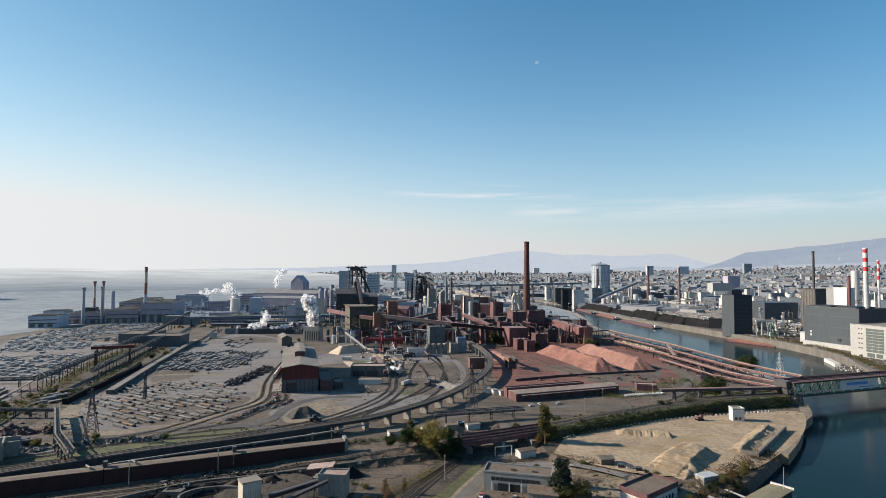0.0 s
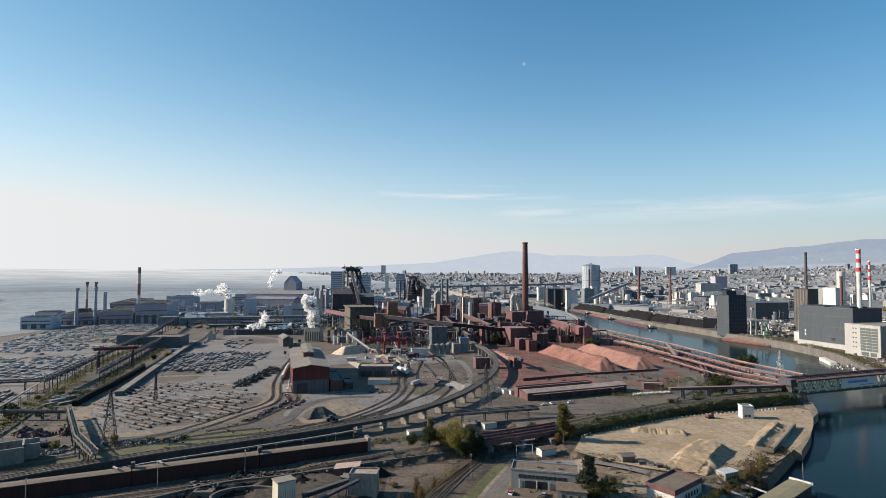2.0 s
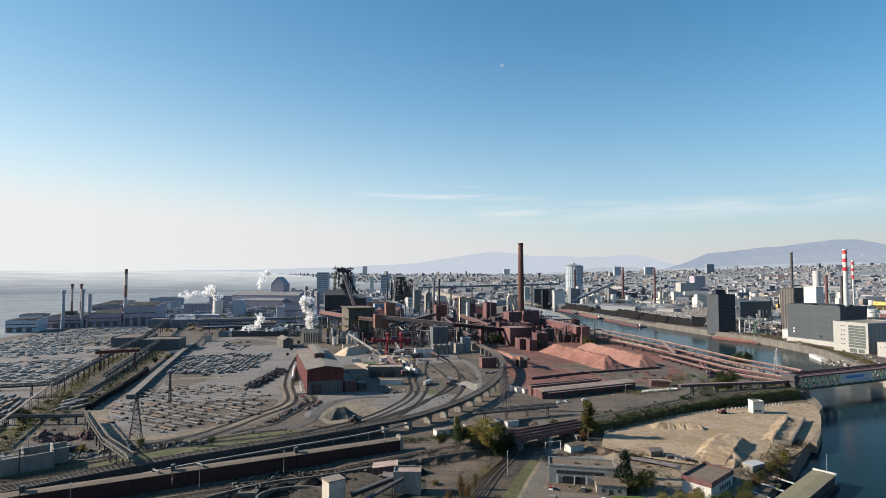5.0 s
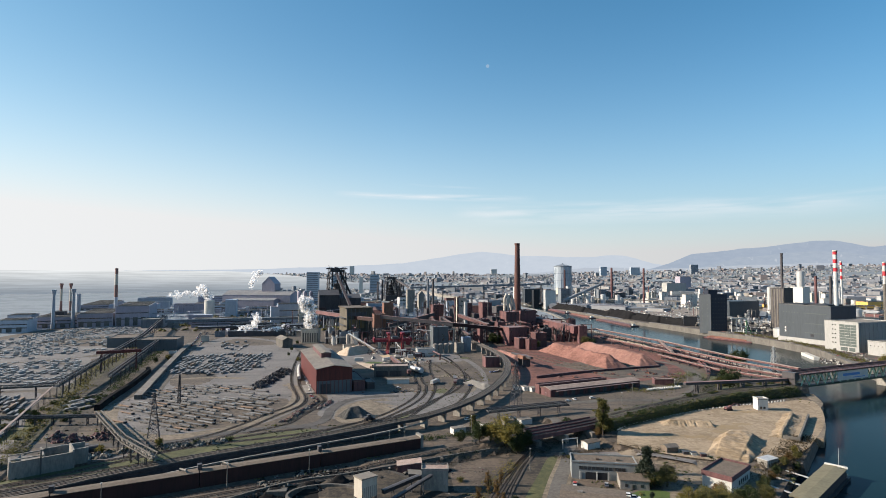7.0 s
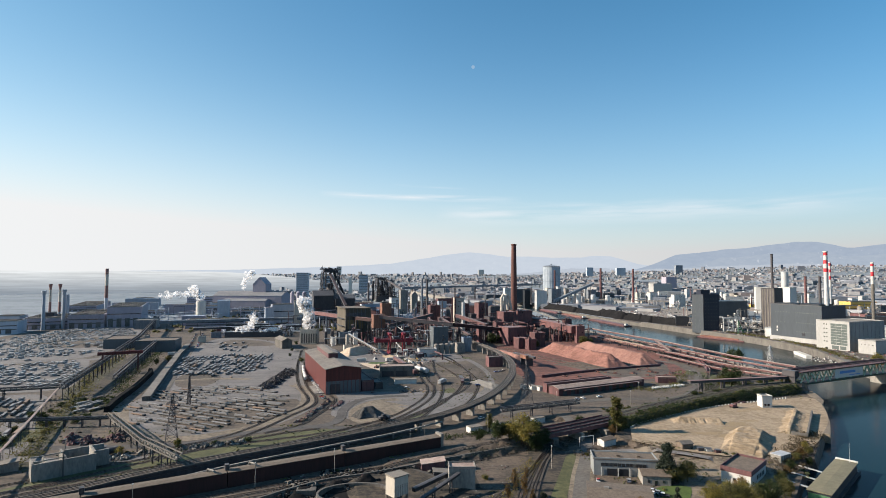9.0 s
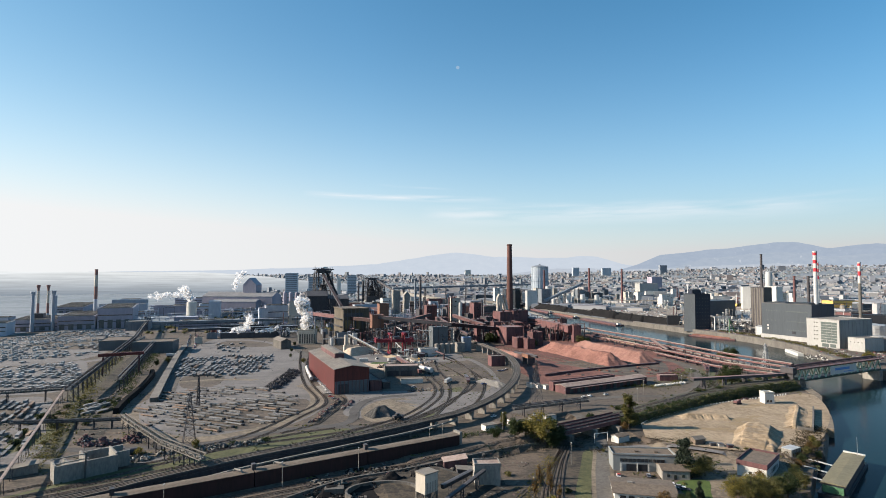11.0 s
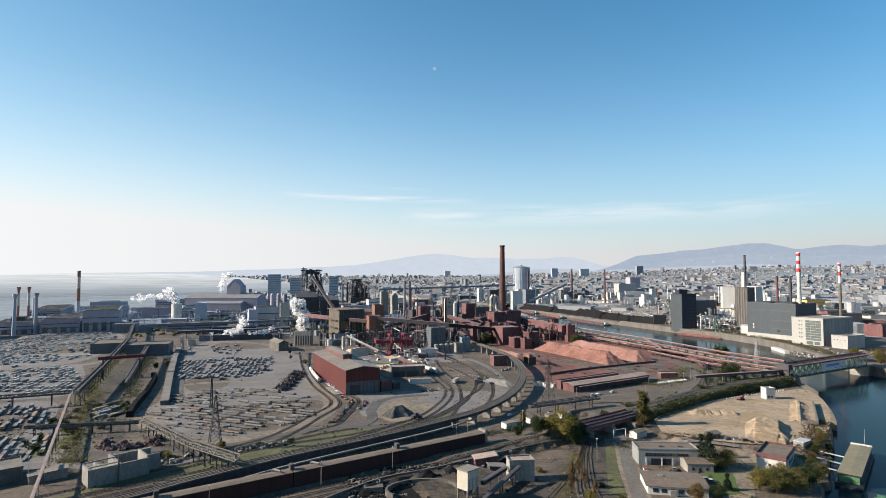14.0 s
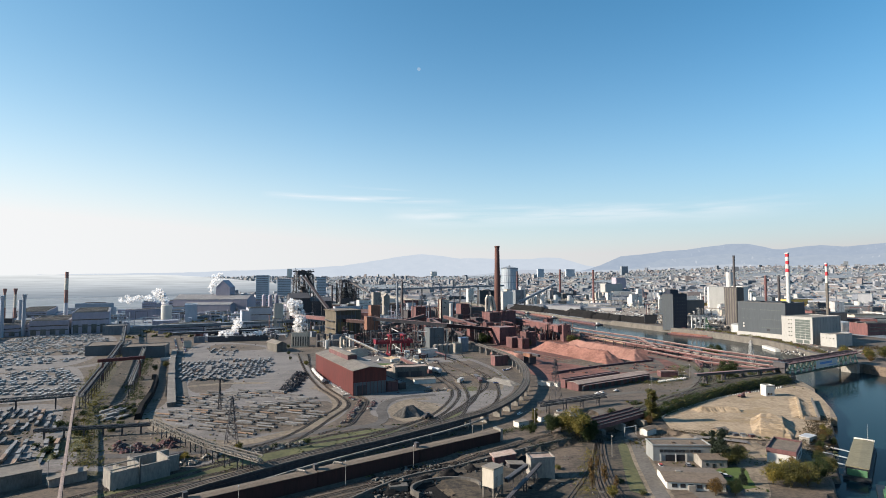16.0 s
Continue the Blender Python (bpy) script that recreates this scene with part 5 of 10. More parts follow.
# ---- blast furnaces ----
def furnace(x, y, h, w, label, pipes=True):
    ob = thing("blast_furnace", x, y, 0, 12, label, "blast furnace")
    part("stack", tube(bmesh.new(), [(0, 0, 0, w * 0.26), (0, 0, h * 0.25, w * 0.3), (0, 0, h * 0.42, w * 0.26), (0, 0, h * 0.62, w * 0.15), (0, 0, h * 0.68, w * 0.12)], 20), M["dark_steel"], ob, "sooty tapering furnace shaft")
    hw = w * 0.4
    for sx in (-1, 1):
        for sy in (-1, 1):
            part("frame_leg", beam(bmesh.new(), (sx * hw * 1.2, sy * hw * 1.2, 0), (sx * hw * 0.9, sy * hw * 0.9, h * 0.9), 1.7), M["dark_steel"], ob)
    for k in range(7):
        z = h * (0.2 + 0.115 * k)
        r = hw * (1.28 - 0.05 * k)
        part("platform", cube(-r, -r, z, r, r, z + 0.7), M["dark_steel"], ob)
        bm = bmesh.new()
        for a, b in (((-r, -r), (r, -r)), ((r, -r), (r, r)), ((r, r), (-r, r)), ((-r, r), (-r, -r))):
            beam(bm, (*a, z + 2), (*b, z + 2), 0.25)
            beam(bm, (*a, z + 0.7), (*b, z + h * 0.115), 0.5)
            beam(bm, (*b, z + 0.7), (*a, z + h * 0.115), 0.5)
        part("bracing", bm, M["dark_steel"], ob)
    part("top_house", box(cube(-hw * 0.8, -hw * 0.6, h * 0.9, hw * 0.2, hw * 0.6, h * 0.97), hw * 0.3, -hw * 0.3, h * 0.9, hw * 0.9, hw * 0.5, h * 0.95), M["dark_steel"], ob)
    for s in (-0.5, 0.1, 0.6):
        part("uptake", pipe(bmesh.new(), [(s * hw, 0.2 * hw, h * 0.6), (s * hw, 0.2 * hw, h * 0.99)], w * 0.035), M["dark_steel"], ob)
    part("cross_beam", cube(-hw * 1.25, -1, h * 0.955, hw * 1.25, 1, h * 0.98), M["dark_steel"], ob)
    if pipes:
        part("downcomer", pipe(bmesh.new(), [(-hw * 0.3, 0, h * 0.93), (-hw * 0.2, 0, h * 0.99), (hw * 0.2, 0, h * 0.97), (hw * 1.2, -w * 0.2, h * 0.6), (hw * 1.7, -w * 0.4, h * 0.4)], w * 0.05), M["dark_steel"], ob)
    part("mast", beam(bmesh.new(), (-hw * 0.95, 0, h * 0.9), (-hw * 0.95, 0, h * 1.04), 0.6), M["dark_steel"], ob)
    part("base_house", cube(-w * 0.5, -w * 0.55, 0, w * 0.6, w * 0.5, h * 0.24), M["dark_steel"], ob)
    return ob


furnace(-184, 1150, 103, 44, "large sooty blast furnace with platforms and pipes")
furnace(-74, 1775, 79, 42, "second blast furnace with sloping skip bridge")
furnace(-46, 1785, 71, 30, "slim dark furnace top among pipes", pipes=False)
tf = building("transfer_house", -88.8, 694.2, 15.2, 14, 15.0, 12, "orange_clad", "rust_roof", "orange-brown transfer house on tall steel legs", z=22)
for lx in (0.5, 7.5, 14.5):
    for ly in (0.5, 13.5):
        part("leg", cube(lx - 0.4, ly - 0.4, -22.5, lx + 0.4, ly + 0.4, -1.51), M["dark_steel"], tf)
for lz in (-18, -12, -6):
    part("brace", beam(beam(bmesh.new(), (0.5, 0.5, lz), (14.5, 0.5, lz + 5), 0.35), (14.5, 0.5, lz), (0.5, 0.5, lz + 5), 0.35), M["dark_steel"], tf)
gallery("skip_bridge", (-184, 1140, 88), (-136, 905, 34), 4.2, 3.6, "dark_steel", "dark_red", "steep dark red skip bridge up to the blast furnace", legs=3, leg_w=1.2)
gallery("skip_bridge", (-58, 1768, 68), (-4, 1690, 36), 6, 5, "dark_steel", "dark_steel", "dark skip bridge up to the second furnace", legs=2, leg_w=1.2)
for k in range(3):
    tank(-237 - k * 13, 1150 + k * 6, 4, 50, "mill_wall", "sooty hot-blast stove with domed top", dome=0.9, name="hot_stove")
for k in range(4):
    chimney("stove_stack", -116 + k * 15, 1775, 62 + 6 * (k % 2), 3.2, 2.8, M["dark_steel"], "dark stack beside the second furnace", n=12)

# ---- halls and plant buildings ----
building("sinter_building", 81.1, 667.0, 24.4, 30, 22.0, 12, "rust", "rust_roof", "large rust-red sinter plant building with flat dusty roof")
building("sinter_building", 86.4, 635.7, 12.3, 14, 12.2, 12, "rust", "rust_roof", "low rust-red building beside the sinter plant")
building("sinter_building", 96.1, 625.3, 10.1, 12, 12.0, 12, "rust", "rust_roof", "small rust-red building with a dusty roof")
building("sinter_building", 110.3, 648.9, 14.7, 14, 17.3, 12, "rust", "rust_roof", "rust-red transfer building with a small window")
building("sinter_building", 124.1, 786.1, 25.0, 28, 34.9, 12, "rust", "rust_roof", "tall rust-brown building beside the brick chimney")
building("sinter_building", 176.8, 681.3, 10.1, 16, 22.1, -9, "rust", "rust_roof", "rust-red head building of the ore conveyor")
building("sinter_building", 80.4, 869.0, 16.6, 18, 42.3, 12, "rust", "rust_roof", "rust-red crusher building above the roofs")
building("sinter_building", 55.7, 751.4, 17.6, 20, 25.7, 12, "rust", "rust_roof", "rust-red building with stepped roof")
building("sinter_building", 72.2, 697.5, 10.4, 12, 26.4, 12, "rust", "rust_roof", "narrow rust-red conveyor tower")
building("sinter_building", 97.6, 763.6, 20.3, 24, 35.0, 12, "rust", "rust_roof", "dark rust-brown filter house below the chimney")
building("sinter_building", 53.3, 782.2, 8.3, 22, 31.3, 12, "dark_steel", "rust_roof", "sooty dark building among the red plant")
building("sinter_building", 77.6, 767.8, 11.4, 20, 27.4, 12, "dark_steel", "rust_roof", "sooty brown building among the red plant")
building("sinter_building", 2.5, 728.4, 13.9, 16, 30.2, 12, "rust", "rust_roof", "rust-red building on a steel frame")
building("sinter_building", -3.8, 819.4, 16.5, 20, 41.7, 12, "rust", "rust_roof", "rust-brown crushing tower with dark openings")
building("sinter_building", 27.2, 816.2, 10.4, 20, 38.4, 12, "dark_steel", "rust_roof", "dark brown building below a pale tower")
building("sinter_building", -12.0, 850.2, 11.7, 18, 33.7, 12, "dark_steel", "dark_steel", "sooty steel building with open frame")
building("ore_tower", 31.8, 797.5, 13.5, 14, 53.9, 12, "cream", "concrete", "pale grey concrete bunker tower with rusty base")
building("ore_tower", 45.2, 795.6, 6.8, 12, 45.5, 12, "rust", "rust_roof", "rusty annex of the pale bunker tower")
building("dust_filter", -16.5, 644.9, 19.1, 16, 25.6, 12, "teal_steel", "teal_steel", "dark grey-green filter building with flat roof")
building("sinter_building", 37.7, 703.7, 26.9, 12, 6.0, 12, "rust", "rust_roof", "low red-roofed shed below conveyors")
building("booth", 24.8, 514.4, 14.3, 10, 9.3, 8, "rust", "grey_roof", "small brick-red workshop beside the viaduct")
cast = building("casthouse", -126.9, 735.5, 36, 46, 43.2, 18, "olive_clad", "brown_roof", "tall olive-brown casting hall with big panels")
building("transfer_house", -77.6, 762.4, 13.5, 14, 47.7, 12, "orange_clad", "rust_roof", "tall orange-brown conveyor tower above the yard")
qh = building("quench_tower", -184, 714, 22, 13, 17.5, -10, "cream", "concrete", "beige quenching house with tall ribs giving off steam")
for k in range(7):
    part("rib", cube(1.2 + k * 3.1, -0.7, -0.5, 2.2 + k * 3.1, -0.05, 16.5), M["cream"], qh)
    part("dark_bay", cube(2.35 + k * 3.1, -0.12, 1, 4.1 + k * 3.1, -0.02, 13), M["dark_concrete"], qh)
building("slim_tower", -222.1, 918.5, 4.6, 6, 45.0, 12, "cream", "concrete", "slim pale concrete tower beside the quench house")
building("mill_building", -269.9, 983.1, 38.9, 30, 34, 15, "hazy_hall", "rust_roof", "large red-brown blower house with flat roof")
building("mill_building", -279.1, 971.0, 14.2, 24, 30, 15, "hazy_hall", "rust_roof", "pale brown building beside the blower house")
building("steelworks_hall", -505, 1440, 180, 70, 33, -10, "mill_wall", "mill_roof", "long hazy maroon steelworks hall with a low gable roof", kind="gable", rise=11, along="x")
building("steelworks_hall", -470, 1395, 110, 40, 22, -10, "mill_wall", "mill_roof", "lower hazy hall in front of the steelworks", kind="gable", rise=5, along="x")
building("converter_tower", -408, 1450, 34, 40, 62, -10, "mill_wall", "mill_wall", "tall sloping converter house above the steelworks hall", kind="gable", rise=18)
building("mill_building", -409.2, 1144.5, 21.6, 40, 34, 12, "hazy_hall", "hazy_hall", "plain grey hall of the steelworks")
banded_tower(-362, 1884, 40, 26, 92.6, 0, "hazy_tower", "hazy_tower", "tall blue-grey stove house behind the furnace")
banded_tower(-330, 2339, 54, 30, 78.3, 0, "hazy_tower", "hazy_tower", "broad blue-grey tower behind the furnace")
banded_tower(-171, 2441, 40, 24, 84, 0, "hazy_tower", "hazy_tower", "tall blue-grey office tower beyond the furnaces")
building("concrete_tower", -225, 956, 14.5, 14, 42.5, 8, "cream", "concrete", "tall pale concrete tower beside the works road")
building("stock_house", -204.2, 1034.2, 37.7, 40, 48.8, 12, "dark_steel", "dark_steel", "dark casting hall at the foot of the blast furnace", kind="gable", rise=9, along="x")
building("stock_house", -167.6, 1048.2, 40.8, 40, 42.8, 12, "dark_steel", "dark_steel", "dark hall beside the blast furnace", kind="gable", rise=7, along="x")
building("ore_hall", -105.5, 991.9, 43.3, 30, 24, -20, "rust", "rust_roof", "brown-roofed stock hall beside the furnaces", kind="gable", rise=5, along="x")
building("silo_tower", -33, 1224, 17, 14, 52.6, 12, "concrete", "concrete", "tall pale concrete coal bunker tower")
building("silo_tower", -6, 1250, 14, 14, 42, 12, "concrete", "concrete", "pale bunker with pointed roof", kind="gable", rise=8)
building("long_hall", 131, 1567, 16, 700, 17, 6.5, "concrete", "pale_roof", "very long pale hall with a flat roof", kind="flat")
building("small_hall", -197.2, 663.3, 12.1, 34, 9.5, 25, "dark_concrete", "grey_roof", "small gabled shed beside the slab yard", kind="gable", rise=3)
building("low_hall", -297.2, 786.7, 77.4, 14, 7.1, 6, "dark_steel", "steel_blue", "long low dark house for cooling slabs")
building("low_hall", -309.8, 840.1, 61.1, 12, 13.3, 6, "dark_steel", "steel_blue", "long dark building covered with pipes")
building("slab_shed", -406.6, 680.0, 41.9, 44, 10.7, 12, "teal_steel", "brown_roof", "large open-sided slab shed with grey roof")
building("slab_shed", -357.5, 648.0, 42.1, 30, 12.2, 6, "teal_steel", "brown_roof", "dark grey slab hall with flat roof")
building("slab_shed", -473.2, 916.8, 32.3, 40, 13.6, 12, "steel_blue", "grey_roof", "low grey-roofed annex of the mill")
building("low_hall", 614.4, 1036.0, 71.8, 60, 34.2, 8, "slate_clad", "slate_clad", "grey shed with sloping roof")
building("tank_house", 799, 1171, 38, 30, 60, -30, "white", "concrete", "white building beside the boiler house")
building("low_house", 432, 883, 21, 12, 15, -25, "black_clad", "black_clad", "dark low service building on the quay")
building("low_house", 430.6, 732.0, 23.3, 8, 9.8, -15, "white", "concrete", "white service building on the quay")
building("white_block", 746.3, 1001.2, 16.1, 30, 64.1, 5, "white", "concrete", "white industrial block behind the boiler house")
building("chem_block", 1174.6, 2355, 96, 40, 45, 5, "pale_panel", "concrete", "wide pale warehouse beyond the canal")
building("chem_block", 1321.4, 2506, 58, 40, 68, 5, "mill_wall", "concrete", "brownish block behind a pale warehouse")
building("high_rise", 2056, 3686, 53, 24, 69, 0, "steel_blue", "steel_blue", "distant blue glass high-rise in the city")
building("high_rise", -434, 4600, 38, 24, 75, 0, "white", "concrete", "distant white high-rise in the city")
building("high_rise", 773, 4600, 49, 24, 50, 0, "white", "concrete", "distant white tower block in the city")
building("high_rise", 1694, 3876, 70, 24, 59, 0, "hazy_tower", "concrete", "distant blue-grey office tower in the city")
building("high_rise", 1495, 3961, 50, 24, 68, 0, "hazy_tower", "concrete", "distant pale blue office tower in the city")
building("high_rise", -207.9, 2288.4, 14.0, 16, 74.0, 0, "white", "concrete", "distant white tower block in the city")
building("works_block", 346.3, 1432.4, 28.7, 20, 53.9, 0, "light_steel", "concrete", "pale grey works block on the far quay")
building("works_block", 340.5, 1641.2, 51.9, 30, 43.2, 0, "slate_clad", "concrete", "dark grey works building on the far quay")
building("works_block", 328.5, 1489.3, 15.8, 20, 52.4, 0, "black_clad", "black_clad", "black works tower on the far quay")

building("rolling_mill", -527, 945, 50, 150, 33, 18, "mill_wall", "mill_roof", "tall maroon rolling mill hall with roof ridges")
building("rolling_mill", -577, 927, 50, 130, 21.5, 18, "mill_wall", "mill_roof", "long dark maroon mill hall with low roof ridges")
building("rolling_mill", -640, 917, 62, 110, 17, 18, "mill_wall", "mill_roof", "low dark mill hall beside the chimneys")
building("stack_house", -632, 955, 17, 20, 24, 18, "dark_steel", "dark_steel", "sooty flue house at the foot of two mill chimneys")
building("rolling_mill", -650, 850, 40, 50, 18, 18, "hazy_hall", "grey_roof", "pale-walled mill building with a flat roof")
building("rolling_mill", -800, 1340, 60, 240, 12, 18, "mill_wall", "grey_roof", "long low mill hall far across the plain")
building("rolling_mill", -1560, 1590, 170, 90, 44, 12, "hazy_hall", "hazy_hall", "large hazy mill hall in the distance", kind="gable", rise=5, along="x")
for k in range(2):
    part("ochre_panel", cube(3 + k * 11.5, -0.25, 16, 12.5 + k * 11.5, -0.02, 28), M["ochre_panel"], cast, "ochre-yellow wall panel")
part("louvre_band", cube(1, -0.3, 33, 27, -0.02, 37.5), M["dark_steel"], cast)
part("roof_overhang", cube(-2, -2, 43.2, 30, 48, 44.1), M["brown_roof"], cast)
for k in range(6):
    part("mullion", cube(0.2 + k * 5.4, -0.5, 0, 0.8 + k * 5.4, -0.3, 43), M["teal_steel"], cast)
for k in range(3):
    part("platform", cube(-3.5, 4, 9 + k * 10, -0.05, 40, 9.6 + k * 10), M["dark_steel"], cast)

# ---- railway ----
def track(pts, label="railway track on dark ballast", z=None, lift=0.12, bed=True, step=1.3):
    line = curve_pts(pts, 4.0)
    p3 = [(p[0], p[1], (p[2] if len(p) > 2 else (gz(p[0], p[1]) if z is None else z)) + lift) for p in line]
    ob = thing("railway_track", 0, 0, 0, 0, label, "railway track", "works railway")
    if bed:
        part("ballast_bed", sweep(bmesh.new(), p3, [(-1.9, -0.5), (-1.45, 0), (1.45, 0), (1.9, -0.5)]), M["ballast"], ob)
    for s in (-0.75, 0.75):
        part("rail", sweep(bmesh.new(), p3, [(s - 0.09, 0.12), (s - 0.09, 0.3), (s + 0.09, 0.3), (s + 0.09, 0.12)]), M["rail"], ob)
    verts, faces = [], []
    acc = 0.0
    for a, b in zip(p3, p3[1:]):
        a, b = np.array(a), np.array(b)
        L = np.linalg.norm(b - a)
        d = (b - a) / max(L, 1e-6)
        s = np.array((d[1], -d[0], 0))
        while acc < L:
            c = a + d * acc
            k = len(verts)
            for u, v, w in ((-1.25, -0.14, 0.02), (1.25, -0.14, 0.02), (1.25, 0.14, 0.02), (-1.25, 0.14, 0.02), (-1.25, -0.14, 0.13), (1.25, -0.14, 0.13), (1.25, 0.14, 0.13), (-1.25, 0.14, 0.13)):
                verts.append(tuple(c + s * u + d * v + np.array((0, 0, w))))
            faces += [[k + i for i in f] for f in ((4, 5, 6, 7), (0, 1, 5, 4), (1, 2, 6, 5), (2, 3, 7, 6), (3, 0, 4, 7))]
            acc += step
        acc -= L
    me = bpy.data.meshes.new("sleeper_bed")
    me.from_pydata(verts, [], faces)
    me.materials.append(M["sleeper"])
    tagged(part("sleeper_bed", me, None, ob), kind="stuff")
    return ob


def shifted(pts, off):
    out = []
    for i, p in enumerate(pts):
        a, b = pts[max(i - 1, 0)], pts[min(i + 1, len(pts) - 1)]
        d = math.hypot(b[0] - a[0], b[1] - a[1])
        out.append((p[0] + (b[1] - a[1]) / d * off, p[1] - (b[0] - a[0]) / d * off))
    return out


SOUTH = [(-330, 152), (-240, 190), (-141, 231), (-94, 246), (-50, 266), (-20, 278), (11, 287)]
for off in (1, 6, 11):
    track(shifted(SOUTH, off)[:-1] + [(11 + off * 0.25, 287.5 - off * 0.35)], "long straight railway track beside the conveyor gallery")
MAIN = [(11, 287), (52, 306), (99, 332), (147, 357), (197, 376), (243, 386)]
for off in (-4, 1, 5.5):
    track([(x, y) for x, y in shifted(MAIN, off)][1:], "main railway track on the embankment")
track([(101, 335), (135, 360), (180, 400), (223, 453), (244, 500), (255, 540), (249, 577), (236, 620)], "curving branch track towards the ore quay")
track([(96, 335), (130, 363), (174, 404), (216, 456), (238, 502), (249, 540), (243, 577), (230, 620)], "curving branch track towards the ore quay")
track([(110, 340), (150, 368), (196, 412), (232, 462), (252, 515), (262, 560)], "outer branch track towards the ore quay")
for a in (0, 5, 10):
    track([(-32 + a * 0.8, 190), (-24 + a * 0.7, 215), (-8 + a * 0.5, 248), (6 + a * 0.3, 272), (18 + a * 0.2, 300)], "siding in the lower yard leading under the bridge")
track([(-50, 196), (-28, 222), (-10, 246), (3, 268)], "curved siding in the lower yard")
NORTH = [(-340, 180), (-225, 236), (-190, 255), (-150, 276), (-112, 299), (-86, 321.5), (-69, 339.6), (-52, 370), (-41.5, 399), (-38, 431), (-40, 456), (-40, 553)]
for off in (-5.5, 0):
    track(shifted(NORTH, off), "works railway track curving round the yard")
track([(-190, 290), (-165, 310), (-145, 351), (-132, 388), (-147, 450), (-160, 530), (-172, 647)], "track along the slab yard edge")
track([(-180, 284), (-157, 306), (-138, 348), (-126, 386), (-141, 450), (-154, 530), (-160, 640)], "track along the slab yard edge")
track([(-146, 312), (-128, 328), (-121, 350), (-116, 368), (-113, 390), (-118, 405)], "short siding in front of the red hall")
track([(-100, 303), (-76.7, 322.9), (-55.4, 346.8), (-37.6, 373.4), (-19.8, 416), (-12.2, 446.5), (-14, 480), (-24, 540)], "works track inside the viaduct")
track([(-92, 309), (-70.4, 332.8), (-50.3, 358.9), (-32.8, 387.9), (-18.7, 408.8), (-7.2, 437.2), (-1.8, 466.7), (-0.7, 506.7), (-8, 580), (-34, 640)], "loop track beside the viaduct")
track([(-290, 216), (-234, 250), (-200, 272), (-160, 292), (-120, 306), (-102, 316), (-88, 328)], "works railway track curving past the red hall")
track([(-280, 206), (-232, 240), (-209, 257), (-189, 274), (-160, 296), (-135, 311), (-116, 318)], "short grass-grown railway siding")


def wagon(x, y, z, yaw, label, body, L=12.5, W=2.9, H=2.9, kind="hopper"):
    ob = thing("freight_wagon", x, y, z, yaw, label, "freight wagon", "freight wagons")
    part("underframe", cube(-L / 2, -1.2, 0.85, L / 2, 1.2, 1.15), M["dark_steel"], ob)
    if kind == "tank":
        bm = pipe(bmesh.new(), [(-L / 2 + 0.3, 0, 2.6), (-L / 2 + 0.6, 0, 2.6), (L / 2 - 0.6, 0, 2.6), (L / 2 - 0.3, 0, 2.6)], 1.4, 14)
        part("tank_barrel", bm, M[body], ob)
        part("dome", tube(bmesh.new(), [(0, 0, 3.9, 0.6), (0, 0, 4.4, 0.6)], 10), M[body], ob)
    else:
        prof = [(-W / 2 + 0.5, 1.16), (W / 2 - 0.5, 1.16), (W / 2, 2.2), (W / 2, 1.16 + H), (W / 2 - 0.15, 1.16 + H), (W / 2 - 0.2, 2.6), (-W / 2 + 0.2, 2.6), (-W / 2 + 0.15, 1.16 + H), (-W / 2, 1.16 + H), (-W / 2, 2.2)]
        part("body", prism(bmesh.new(), prof, -L / 2 + 0.3, L / 2 - 0.3, pose(0, 0, 0, 0, 0, 90)), M[body], ob)
    for sx in (-L / 2 + 2, L / 2 - 2):
        part("bogie", box(cube(sx - 1.4, -1.15, 0.3, sx + 1.4, -0.75, 0.84), sx - 1.4, 0.75, 0.3, sx + 1.4, 1.15, 0.84), M["dark_steel"], ob)
    return ob


def train(pts, n, label, body, kind="hopper", L=12.5, start=0.0, H=2.9):
    line = curve_pts(pts, 1.0)
    d, k, want = 0.0, 0, start + L / 2
    for a, b in zip(line, line[1:]):
        d += math.hypot(b[0] - a[0], b[1] - a[1])
        if d >= want and k < n:
            wagon(a[0], a[1], gz(a[0], a[1]) + 0.42, math.degrees(math.atan2(b[1] - a[1], b[0] - a[0])), label, body if isinstance(body, str) else body[k % len(body)], L, 2.9, H, kind)
            k, want = k + 1, want + L + 1.1


train([(174, 402), (216, 456), (238, 502), (249, 540), (243, 577), (230, 620)], 9, "rust-brown ore wagon standing on the curve", ["rust", "rust", "dark_steel", "rust"], start=70)
train([(-141, 450), (-154, 530), (-160, 640)], 4, "white tank wagon beside the red hall", "white", "tank", 14, 12)

track([(62, 640), (90, 560), (130, 470)], "stacker rail across the ore field")
track([(72, 644), (100, 564), (140, 474)], "stacker rail across the ore field")
track([(146, 660), (160, 590), (172, 500), (174, 470)], "stacker rail between the ore ridges")
track([(-70, 316), (-54, 340), (-38, 385), (-30, 440), (-30, 500), (-26, 560)], "works track inside the viaduct curve")
track([(-44, 334), (-20, 372), (-4, 420), (2, 470), (-6, 540), (-20, 600)], "works track inside the viaduct curve")
train([(-100, 303), (-76.7, 322.9), (-55.4, 346.8), (-37.6, 373.4), (-19.8, 416), (-12.2, 446.5), (-14, 480), (-24, 540)], 2, "short rusty wagon on a works track", ["rust", "dark_steel"], start=160, H=1.4)

